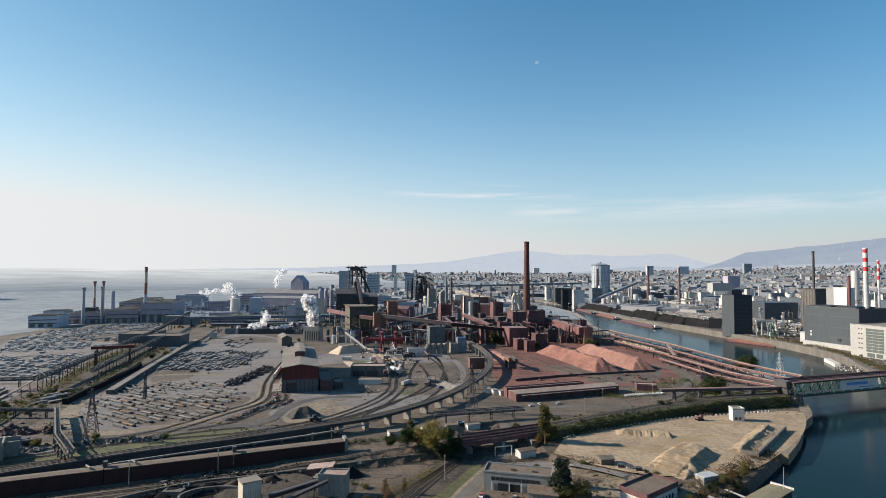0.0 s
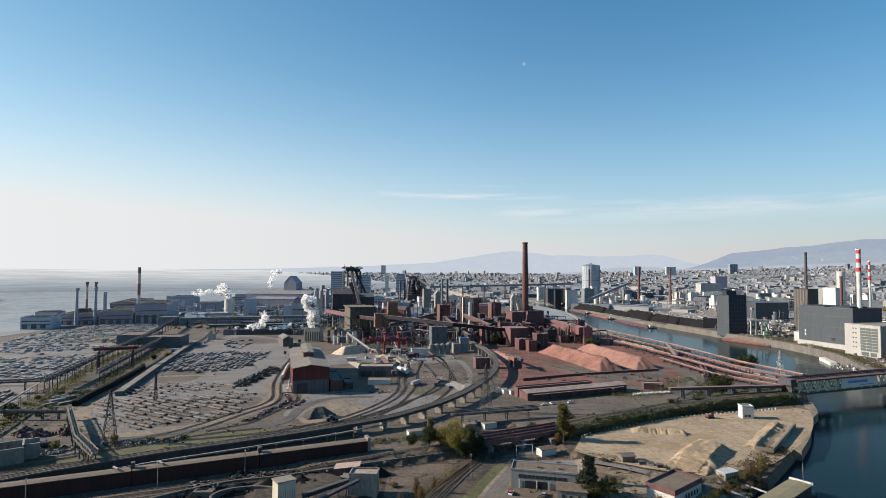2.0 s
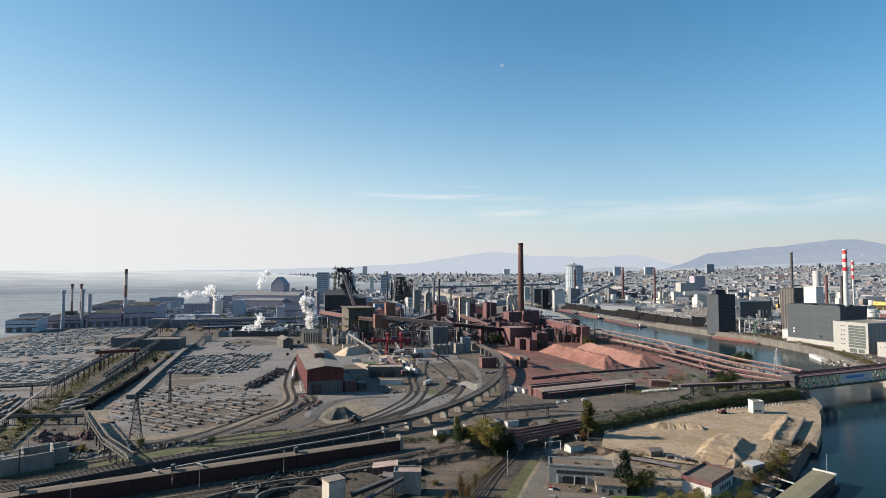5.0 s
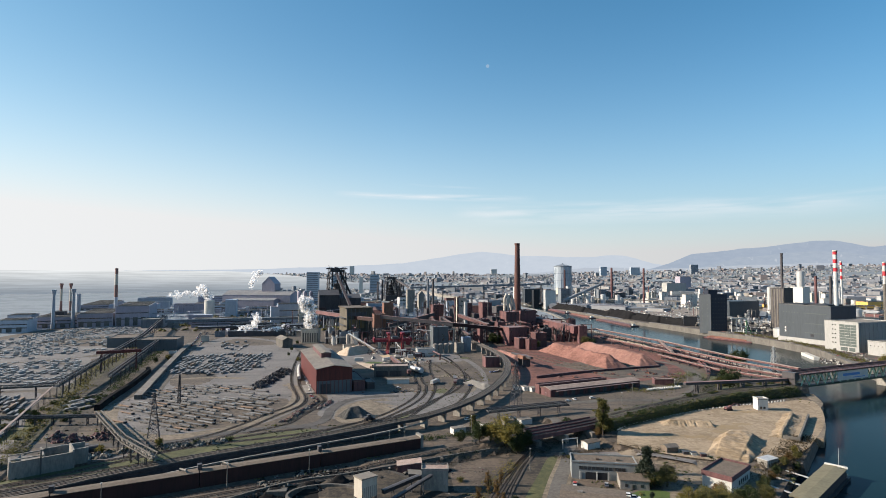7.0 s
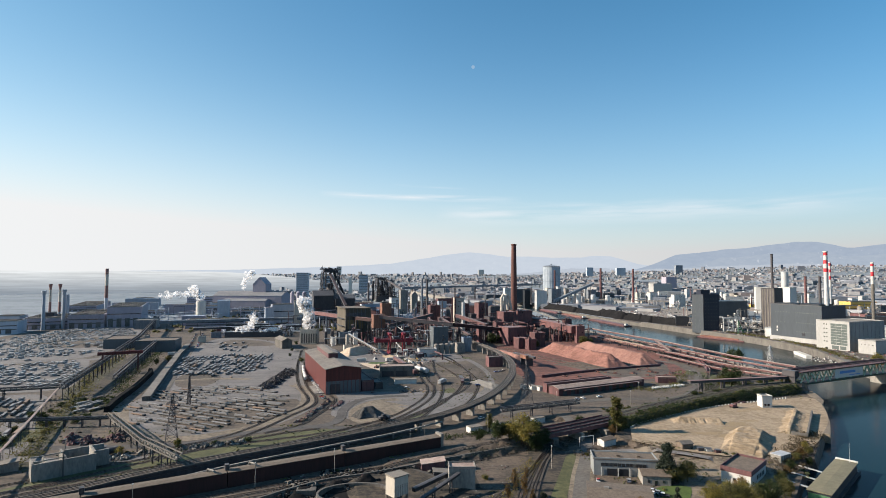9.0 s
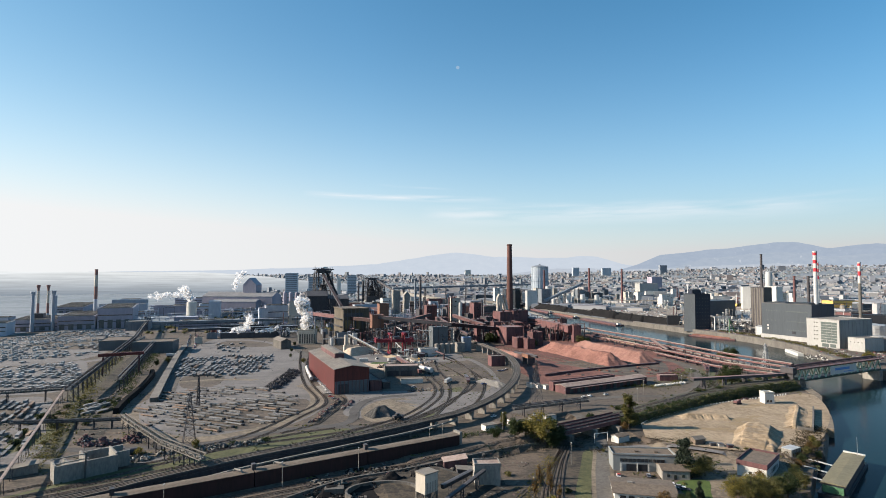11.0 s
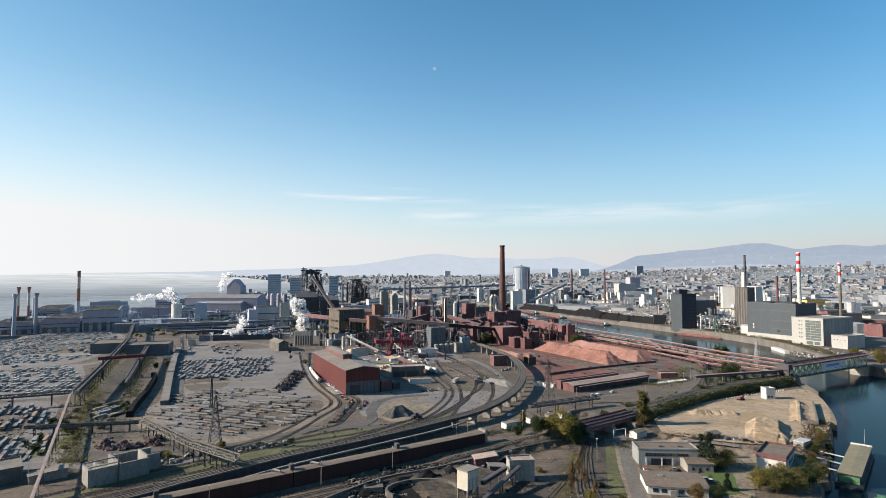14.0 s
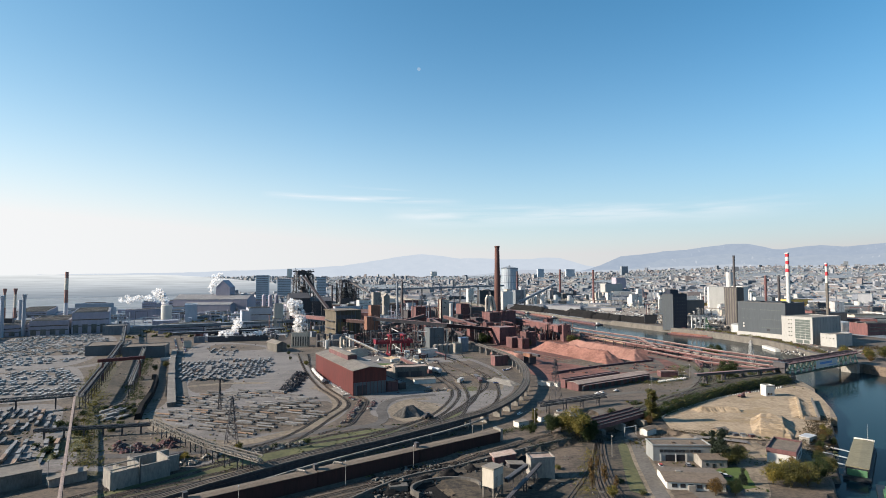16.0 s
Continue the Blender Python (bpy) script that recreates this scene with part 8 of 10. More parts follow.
for k, (x, y, w, d, h, c1, c2) in enumerate(((-30, 300, 8, 5, 3.2, "white", "pale_roof"), (-22, 303, 6, 5, 3.2, "concrete", "brown_roof"), (-12, 309, 9, 5, 3, "white", "brown_roof"), (2, 314, 7, 4, 3, "concrete", "brown_roof"), (14, 322, 8, 5, 3, "white", "pale_roof"))):
    building("site_hut", x, y, w, d, h, 20, c1, c2, "small pale site hut below the viaduct")
building("works_shed", -38, 585, 20, 10, 8, 10, "light_steel", "pale_roof", "pale corrugated shed in the works yard")
for k in range(4):
    tank(-17 + k * 6.2, 606 + k * 1.2, 2.7, 10.5, "concrete", "pale round cement silo in the works yard", 0.5, name="silo")
building("works_shed", 8, 613, 9, 9, 10, 10, "concrete", "grey_roof", "pale works building beside the viaduct")
building("works_shed", 16, 618, 10, 8, 16, 10, "steel_blue", "blue_paint", "grey works tower with a blue top")
building("works_shed", -122, 636, 18, 6, 6, 15, "cream", "pale_roof", "low pale building beside the inclined conveyor")
building("works_shed", -112, 655, 5, 5, 18, 15, "light_steel", "pale_roof", "slim pale tower at the head of the conveyor")
building("works_shed", -132, 700, 24, 10, 14, 15, "steel_blue", "dark_steel", "dark grey filter house below the casting hall")
building("works_shed", -104, 560, 9, 3, 3, 5, "white", "white", "white box container in the works yard")
for k in range(15):
    ob = building("concrete_block", -64 + k * 1.0 + rnd.uniform(-0.3, 0.3), 588 - k * 3.1, 3.0, 1.4, rnd.choice((2.2, 2.6, 3.2)), -72 + rnd.uniform(-5, 5), "white", "concrete", "whitish wall block bounding a scrap bay", group="wall blocks")
for k in range(4):
    tank(-150 + k * 8, 705 + k * 3, 2.2, 16, "dark_steel", "slim dark process vessel", name="process_vessel")

# ---- offices and workshop by the road ----
of = building("office_building", 16.8, 236, 28.5, 10.5, 7.2, -14, "side_panel", "brown_roof", "long grey office building with a ribbon of windows", z=-2)
for k in range(11):
    w = part("window", cube(3.2 + k * 1.85, -0.12, 4.3, 4.9 + k * 1.85, 0.02, 5.7), M["glass"], of)
for x in (11, 20):
    part("roof_hatch", cube(x, 4, 7.46, x + 1.6, 5.4, 8.2), M["brown_roof"], of)
# black panel on the wall in place of the undercroft's shade
part("undercroft", cube(6, -0.16, 0, 15.5, 0.02, 3.2), M["black_clad"], of, "black panel for the shaded open ground floor")
for x in (3.2, 10.7, 15.8):
    part("column", cube(x, -0.45, -0.5, x + 0.5, -0.17, 3.6), M["white"], of)
an = building("office_annex", 33.5, 222, 12, 9, 4.0, -14, "concrete", "brown_roof", "low grey annex with a brown gable roof", z=-2, kind="gable", rise=1.3, along="x")
part("door", cube(5, -0.12, 0, 6.2, 0.02, 2.2), M["glass"], an)
for x in (2, 8.4):
    part("window", cube(x, -0.12, 1.2, x + 1.2, 0.02, 2.4), M["glass"], an)
o2 = building("office_pavilion", 1.5, 203, 24, 17, 3.6, -20, "white", "brown_roof", "low white pavilion with a wide brown roof", z=-2, kind="gable", rise=0.9, over=0.9, along="x")
for k in range(6):
    part("window", cube(2 + k * 3.4, -0.12, 1.0, 4.2 + k * 3.4, 0.02, 2.6), M["glass"], o2)
part("porch", cube(8.6, -1.6, -0.2, 11.4, -0.13, 2.5), M["concrete"], o2)
part("roof_hatch", cube(6, 8, 4.3, 8, 9.6, 5.3), M["concrete"], o2)
hs = building("workshop", 78.3, 213.1, 22.5, 12, 5.0, 38, "white", "brown_roof", "white workshop with brown fascia and flat roof", z=-2)
part("fascia", box(box(box(cube(-0.3, -0.3, 5.0, 22.8, -0.02, 7.2), -0.3, 12.02, 5.0, 22.8, 12.3, 7.2), -0.3, -0.01, 5.0, -0.02, 12.01, 7.2), 22.52, -0.01, 5.0, 22.8, 12.01, 7.2), M["rust"], hs, "purplish-brown roof fascia")
part("roof_deck", cube(-0.01, -0.01, 5.92, 22.51, 12.01, 6.3), M["brown_roof"], hs)
put_windows(hs, "front", 22.5, 12, window_mesh(1.3, 2.0), 1, 5, 1.4, 1, 8, 20)
put_windows(hs, "left", 22.5, 12, window_mesh(1.4, 1.6), 1, 1, 1.2, 1, 4, 7)
hut = building("site_hut", 177.7, 336.2, 6.8, 6, 7.3, -6, "white", "pale_roof", "white two-storey site hut in the sand yard", z=0.1)
for x in (1.2, 3.4):
    part("window", cube(x, -0.1, 1.2, x + 1.5, 0.02, 2.6), M["glass"], hut)
kk = building("kiosk", 38, 273.5, 9, 5, 3.2, 24, "white", "brown_roof", "small white kiosk with a brown roof beside the road", z=-1.9, kind="gable", rise=0.8, along="x")
building("garden_shed", 74, 259, 6.5, 5, 2.8, 8, "brown_roof", "grey_roof", "weathered wooden shed beside the sand yard", z=0, kind="gable", rise=1, along="x")
for k, (x, y) in enumerate(((81, 256), (84.5, 254.5), (88, 252))):
    building("skip_container", x, y, 2.6, 2.2, 1.8, -10, ["dark_steel", "white", "rust"][k], "dark_steel", "small metal skip beside the sand yard")
co = building("scaffold_store", 112.5, 238, 8.6, 5, 3.8, 22, "concrete", "light_steel", "pale container store wrapped in white sheeting", z=-1.5)
for k in range(6):
    part("rib", cube(0.5 + k * 1.5, -0.15, 0, 0.65 + k * 1.5, -0.01, 3.7), M["white"], co)
ex = thing("excavator", 158, 338, 0.25, 10, "red excavator parked in the sand yard", "excavator")
part("track_unit", box(cube(-2.2, -1.6, 0, 2.2, -0.9, 1.0), -2.2, 0.9, 0, 2.2, 1.6, 1.0), M["tyre"], ex)
part("cab_body", box(cube(-2.4, -1.4, 1.01, 1.6, 1.4, 2.4), 0, -1.3, 2.4, 1.5, 0, 3.4), M["rust"], ex)
part("boom", beam(beam(bmesh.new(), (1.2, 0, 2.2), (5, 0, 4.2), 0.5), (5, 0, 4.2), (8.5, 0, 3.6), 0.4), M["rust"], ex)
part("bucket", cube(8.0, -0.6, 2.6, 9.2, 0.6, 3.6), M["rust"], ex)
ex2 = thing("wheel_loader", -79, 333, 0, 30, "dark wheel loader beside the slag mound", "wheel loader")
part("body", box(cube(-3, -1.3, 1, 2, 1.3, 2.4), -1, -1, 2.4, 1, 1, 3.6), M["dark_steel"], ex2)
for x in (-2, 1.5):
    for y in (-1.5, 1.1):
        part("wheel", pipe(bmesh.new(), [(x, y, 0.8), (x, y + 0.5, 0.8)], 0.8, 12), M["tyre"], ex2)
part("shovel", cube(2.6, -1.5, 0.2, 4, 1.5, 1.4), M["dark_steel"], ex2)

# fence posts round the sand yard
for k, p in enumerate(curve_pts([(66, 300), (76, 308), (106, 324), (138, 338.5), (168, 348.5), (189, 353), (215, 361)], 3.0)):
    ob = new("fence_post", bpy.data.meshes["fence_post"] if "fence_post" in bpy.data.meshes else mesh_of(cube(-0.5, -0.25, -1.5, 0.5, 0.25, 0.75), M["white"], "fence_post"))
    ob.matrix_world = pose(p[0], p[1], 0.2, 0, 0, 20)
    tagged(ob, "short pale concrete block edging the sand yard", "block", "edge blocks")

# ---- river barge and landing ----
bg = thing("river_barge", 97, 203.8, -5, 37, "moored barge hall with olive roof and green end", "barge")
part("hull", prism(bmesh.new(), [(-0.6, -1.5), (9, -1.5), (9.5, 1.6), (-1.1, 1.6)], -3, 57, pose(0, 0, 0, 0, 0, -90)), M["black_clad"], bg)
part("hall_wall", cube(0, -8.4, 1.61, 54, 0, 5.4), M["black_clad"], bg)
part("roof", prism(bmesh.new(), [(-0.3, 5.41), (8.7, 5.41), (8.7, 5.65), (4.2, 5.95), (-0.3, 5.65)], -0.3, 54.3, pose(0, 0, 0, 0, 0, -90)), M["olive_roof"], bg)
part("green_end", cube(-0.5, -8.0, 1.7, -0.02, -0.4, 4.6), M["green_paint"], bg, "bright green end panels")
part("far_rail", box(cube(54.4, -8.8, 1.61, 54.8, 0.2, 3.2), 54.4, -8.8, 5.2, 55.2, 0.2, 6.4), M["white"], bg)
part("mast", tube(bmesh.new(), [(52, -6, 5.4, 0.12), (52, -6, 15, 0.06)], 6), M["light_steel"], bg)
for u in (12, 25, 38):
    part("gangway", beam(bmesh.new(), (u, 0, 2.4), (u + 1, 13, 3.2), 1.2, 0.3), M["light_steel"], bg)
bt = thing("work_boat", 84, 178, -5, 42, "small dark work boat with green deck", "boat")
part("hull", cube(0, -9, -1, 20, 0, 1.4), M["black_clad"], bt)
part("deck_gear", box(cube(3, -7, 1.41, 9, -2, 3.2), 12, -6, 1.41, 15, -3, 2.6), M["green_paint"], bt)
for ax, ay, bx, by, mt, lb in ((410, 779, 440, 712, "ore", "long river barge loaded with red ore"), (362, 1085, 371, 940, "rust", "long narrow barge with a pale deck"), (357, 1240, 360, 1120, "ore", "long narrow rusty barge at the quay"), (352, 1400, 356, 1270, "rust", "long narrow rusty barge beside the coal quay")):
    L, yw = math.hypot(bx - ax, by - ay), math.degrees(math.atan2(by - ay, bx - ax))
    b = thing("cargo_barge", ax, ay, -5, yw, lb, "barge")
    part("hull", prism(bmesh.new(), [(-8, -1.2), (8, -1.2), (8.6, 1.8), (-8.6, 1.8)], 0, L, pose(0, 0, 0, 0, 0, -90)), M["rust"], b)
    part("cargo", prism(bmesh.new(), [(-7.4, 1.81), (7.4, 1.81), (5, 3.2), (-5, 3.2)], 5, L - 9, pose(0, 0, 0, 0, 0, -90)), M[mt], b)
    part("wheelhouse", cube(L - 7, -3, 1.81, L - 3, 3, 5), M["white"], b)
for k in range(4):
    scrap(388 + k * 5, 528 - k * 8, 6, 6, 60, ["dark_concrete", "white", "dark_steel"], "jumbled pale and dark scrap at the quay", 170 + k, z=-1.5)
lb = thing("landing_barge", 404, 562, -5, 68, "pale concrete landing stage at the quay", "landing stage")
part("deck", cube(0, -6, -1, 40, 0, 3.4), M["white"], lb)


def car(x, y, yaw, label="parked car seen from above"):
    ob = thing("parked_car", x, y, gz(x, y) + 0.1, yaw, label, "car", "parked cars")
    if "car_body" not in bpy.data.meshes:
        bm = prism(bmesh.new(), [(-2.15, 0.35), (2.15, 0.35), (2.2, 0.75), (1.3, 0.9), (-2.1, 0.95), (-2.2, 0.7)], -0.85, 0.85)
        mesh_of(bm, M["car"], "car_body")
        mesh_of(prism(bmesh.new(), [(-1.8, 0.93), (1.0, 0.9), (0.4, 1.42), (-1.4, 1.42)], -0.76, 0.76), M["glass"], "car_cabin")
        mesh_of(cube(-1.35, -0.7, 1.421, 0.35, 0.7, 1.47), M["car"], "car_roof")
        mesh_of(pipe(bmesh.new(), [(0, -0.1, 0), (0, 0.1, 0)], 0.32, 10), M["tyre"], "car_wheel")
    part("body", bpy.data.meshes["car_body"], None, ob)
    part("cabin", bpy.data.meshes["car_cabin"], None, ob)
    part("roof_panel", bpy.data.meshes["car_roof"], None, ob)
    for u in (-1.35, 1.35):
        for v in (-0.8, 0.8):
            part("wheel", bpy.data.meshes["car_wheel"], None, ob).matrix_local = pose(u, v, 0.32)


for x, y, yw in ((15.5, 228, 70), (29, 226, 70), (34, 214, -20), (35.5, 211.7, -20), (36.3, 209.2, -20), (-2, 430, 20), (-60, 424, 0), (30, 490, 30), (34, 494, 30), (26, 488, 30), (60, 372, 20), (66, 376, 100), (80, 379, 20), (-124, 402, 80), (-122, 396, 80), (10, 330, 15), (-18, 330, 40)):
    car(x, y, yw)
for k in range(40):
    t = k / 40
    car(-312 - 40 * t + (k % 2) * 9, 690 + 150 * t, 100, "parked car in a row along the works road")
for x, y, yw in ((-306, 622, 5), (-70, 560, 40), (-30, 440, 60), (-95, 432, 10)):
    ob = thing("lorry", x, y, gz(x, y) + 0.1, yw, "pale lorry standing on a works road", "lorry")
    part("cab", cube(4.2, -1.2, 0.5, 6.4, 1.2, 3.0), M["white"], ob)
    part("load_box", cube(-6, -1.25, 1.0, 4.0, 1.25, 3.6), M["light_steel"], ob)
    for u in (-4.5, -3, 5):
        for v in (-1.25, 0.95):
            part("wheel", pipe(bmesh.new(), [(u, v, 0.45), (u, v + 0.3, 0.45)], 0.5, 10), M["tyre"], ob)

rs = random.Random(55)
for k in range(15):
    t = k / 14
    scrap(-130 + 13 * t + rs.uniform(-1, 1), 333 + 53 * t + rs.uniform(-1, 1), rs.uniform(1.4, 2.3), rs.uniform(0.9, 2.0), 22, rs.choice((["rust", "dark_steel", "concrete"], ["dark_steel", "slab_rust", "rust"])), "scrap and machine parts beside the siding", 300 + k)
for k in range(6):
    scrap(-113 + 1.1 * k + rs.uniform(-1, 1), 364 + 4.2 * k, rs.uniform(1.0, 1.8), rs.uniform(0.7, 1.5), 16, ["rust", "dark_steel", "concrete"], "scrap and machine parts beside the road", 320 + k)
for k in range(20):
    t = k / 19
    scrap(-144 + 18 * t, 496 - 82 * t, rs.uniform(0.9, 1.5), rs.uniform(0.8, 1.6), 9, ["white", "concrete", "light_steel"], "pale blocks and crates along the red hall", 330 + k)
for k in range(7):
    scrap(-64 + 3.0 * k, 411 + rs.uniform(-4, 4), rs.uniform(1.2, 2.4), rs.uniform(0.8, 1.8), 18, ["concrete", "slab_rust", "dark_steel"], "rubble and parts behind the container shed", 360 + k)
for k in range(16):
    scrap(-58 + rs.uniform(-5, 24), 545 + rs.uniform(-6, 40), rs.uniform(2, 4), rs.uniform(1.5, 3.6), 30, rs.choice((["cream", "concrete", "light_steel"], ["dark_steel", "rust", "cream"], ["yellow", "concrete", "dark_steel"])), "jumbled pale machinery in the works yard", 370 + k)

rq = random.Random(77)
for k in range(22):
    x, y = rq.uniform(-98, -12), rq.uniform(500, 640)
    scrap(x, y, rq.uniform(2, 4.5), rq.uniform(1.5, 4), 34, rq.choice((["concrete", "rust", "cream"], ["light_steel", "dark_steel", "concrete"], ["rust", "dark_steel", "sand"])), "jumbled machine parts and rubble in the works yard", 200 + k)
for k in range(14):
    x, y = rq.uniform(70, 190), rq.uniform(455, 500)
    scrap(x, y, rq.uniform(1.5, 3), rq.uniform(0.6, 1.6), 18, ["rust", "dark_steel", "ore"], "rusty scrap at the edge of the ore field", 240 + k)
for k in range(7):
    gallery("pipe_rack", (-150 + k * 30, 690 + (k * 17) % 40, 8 + (k * 3) % 9), (-110 + k * 30, 700 + (k * 29) % 60, 8 + (k * 5) % 11), 2.2, 1.2, "rust" if k % 2 else "light_steel", "rust_roof" if k % 2 else "pale_roof", "pipe rack crossing the works", legs=4, leg_w=0.4, category="pipeline")
for k in range(12):
    x, y = rq.uniform(-150, 10), rq.uniform(650, 720)
    tank(x, y, rq.uniform(1.2, 2.6), rq.uniform(6, 16), rq.choice(("light_steel", "dark_steel", "cream", "rust")), "small process vessel among the pipes of the works", 0.3, name="process_vessel")
st_ = thing("ore_stacker", 64, 520, 0, 100, "dark rusty ore stacker on the ore field", "stacker")
for x in (-6, 4.8):
    part("portal_leg", cube(x, -4, 0, x + 1.2, 4, 7), M["dark_steel"], st_)
part("machine_house", cube(-6.5, -4, 7.01, 6.5, 4, 10.5), M["orange_clad"], st_)
part("boom", beam(bmesh.new(), (-4, 0, 10), (30, 0, 8), 2.0, 1.6), M["dark_steel"], st_)
part("counter_boom", beam(bmesh.new(), (4, 0, 9.5), (-18, 0, 10), 2.4, 2.0), M["dark_steel"], st_)

# ---- trees and shrubs ----
def crown_mesh(seed, h, r, trunk, material, leaves=1100, leaf=0.62, shape="round"):
    """Leaves: small bent quads in clumps round limb ends, leaving gaps."""
    r_ = random.Random(seed)
    verts, faces = [], []
    clumps = []
    for k in range(44 if shape == "round" else 46):
        while True:
            x, y, z = (r_.uniform(-1, 1) for _ in range(3))
            if x * x + y * y + z * z < 1:
                break
        if shape == "round":
            zz = trunk + (h - trunk) * (0.5 + 0.5 * z)
            f = 1.0
        elif shape == "tall":
            zz = trunk + (h - trunk) * (0.5 + 0.5 * z)
            f = 0.75
        else:
            t = r_.random() ** 1.4
            zz = trunk + (h - trunk) * t
            f = 1.05 * (1 - t) + 0.06
        clumps.append((x * r * f, y * r * f, zz, r * (0.36 if shape == "round" else 0.32 if shape == "tall" else 0.27) * r_.uniform(0.7, 1.2)))
    for k in range(leaves):
        cx, cy, cz, cr = clumps[k % len(clumps)]
        u, v, w = (r_.gauss(0, 0.55) for _ in range(3))
        p = Vector((cx + u * cr, cy + v * cr, cz + w * cr * 0.8))
        q = Euler((r_.uniform(-1.1, 1.1), r_.uniform(-1.1, 1.1), r_.uniform(0, 6.3))).to_matrix()
        s = leaf * r_.uniform(0.6, 1.3)
        i = len(verts)
        for a, b, c in ((-s, 0, 0), (0, -s * 0.6, 0.12 * s), (s, 0, 0), (0, s * 0.6, 0.12 * s)):
            verts.append(tuple(p + q @ Vector((a, b, c))))
        faces.append((i, i + 1, i + 2, i + 3))
    me = bpy.data.meshes.new("crown")
    me.from_pydata(verts, [], faces)
    me.materials.append(M[material])
    return me, clumps


def tree_kind(name, seed, h, r, trunk, material, label, leaves=1100, leaf=0.62, shape="round"):
    ob = thing(name, 0, 0, -500, 0, label, "tree" if name != "shrub" else "shrub")
    me, clumps = crown_mesh(seed, h, r, trunk, material, leaves, leaf, shape)
    bm = tube(bmesh.new(), [(0, 0, -0.6, 0.035 * h), (0, 0, trunk, 0.024 * h), (0.1, 0, h * 0.7, 0.012 * h), (0, 0.1, h * 0.93, 0.004 * h)], 8)
    for cx, cy, cz, cr in clumps[::3]:
        pipe(bm, [(0, 0, max(trunk * 0.8, cz * 0.55)), (cx * 0.5, cy * 0.5, cz * 0.8), (cx, cy, cz)], 0.009 * h, 5)
    part("trunk", bm, M["bark"], ob)
    part("crown", me, None, ob)
    return ob


KINDS = {
    "green": tree_kind("deciduous_tree", 1, 10, 4.2, 2.2, "leaf_green", "dark green broadleaf tree beside the railway", 5200, 0.27),
    "yellow": tree_kind("deciduous_tree", 2, 10, 4.2, 2.0, "leaf_yellow", "yellowing autumn broadleaf tree", 5200, 0.25),
    "olive": tree_kind("deciduous_tree", 3, 10, 4.6, 1.8, "leaf_olive", "olive-brown autumn broadleaf tree", 5200, 0.26),
    "orange": tree_kind("deciduous_tree", 4, 10, 4.0, 1.6, "leaf_orange", "rusty orange autumn tree", 4200, 0.25),
    "poplar": tree_kind("poplar_tree", 5, 16, 2.9, 1.5, "leaf_olive", "tall slim poplar with thinning yellow-green leaves", 5600, 0.3, "tall"),
    "birch": tree_kind("birch_tree", 6, 11, 1.9, 1.2, "leaf_orange", "slim birch with thin orange leaves", 1100, 0.22, "tall"),
    "conifer": tree_kind("conifer_tree", 7, 12, 3.0, 1.2, "needle", "dark green conifer with drooping boughs", 5200, 0.34, "cone"),
    "shrub": tree_kind("shrub", 8, 3.0, 2.4, 0.2, "leaf_green", "dense green shrub on a bank", 620, 0.3),
    "dry": tree_kind("shrub", 9, 2.6, 2.2, 0.2, "leaf_olive", "brownish dry shrub on a bank", 620, 0.28),
}
rt = random.Random(5)
used = set()


def plant(kind, x, y, s, z=None):
    m = pose(x, y, gz(x, y) if z is None else z, 0, 0, rt.uniform(0, 360)) @ Matrix.Diagonal((s * rt.uniform(0.92, 1.1), s * rt.uniform(0.92, 1.1), s, 1))
    if kind not in used:
        used.add(kind)
        KINDS[kind].matrix_basis = m
        return KINDS[kind]
    base = KINDS[kind]
    keep = base.matrix_basis.copy()
    base.matrix_basis = Matrix()
    ob = copy_thing(base, m)
    base.matrix_basis = keep
    return ob


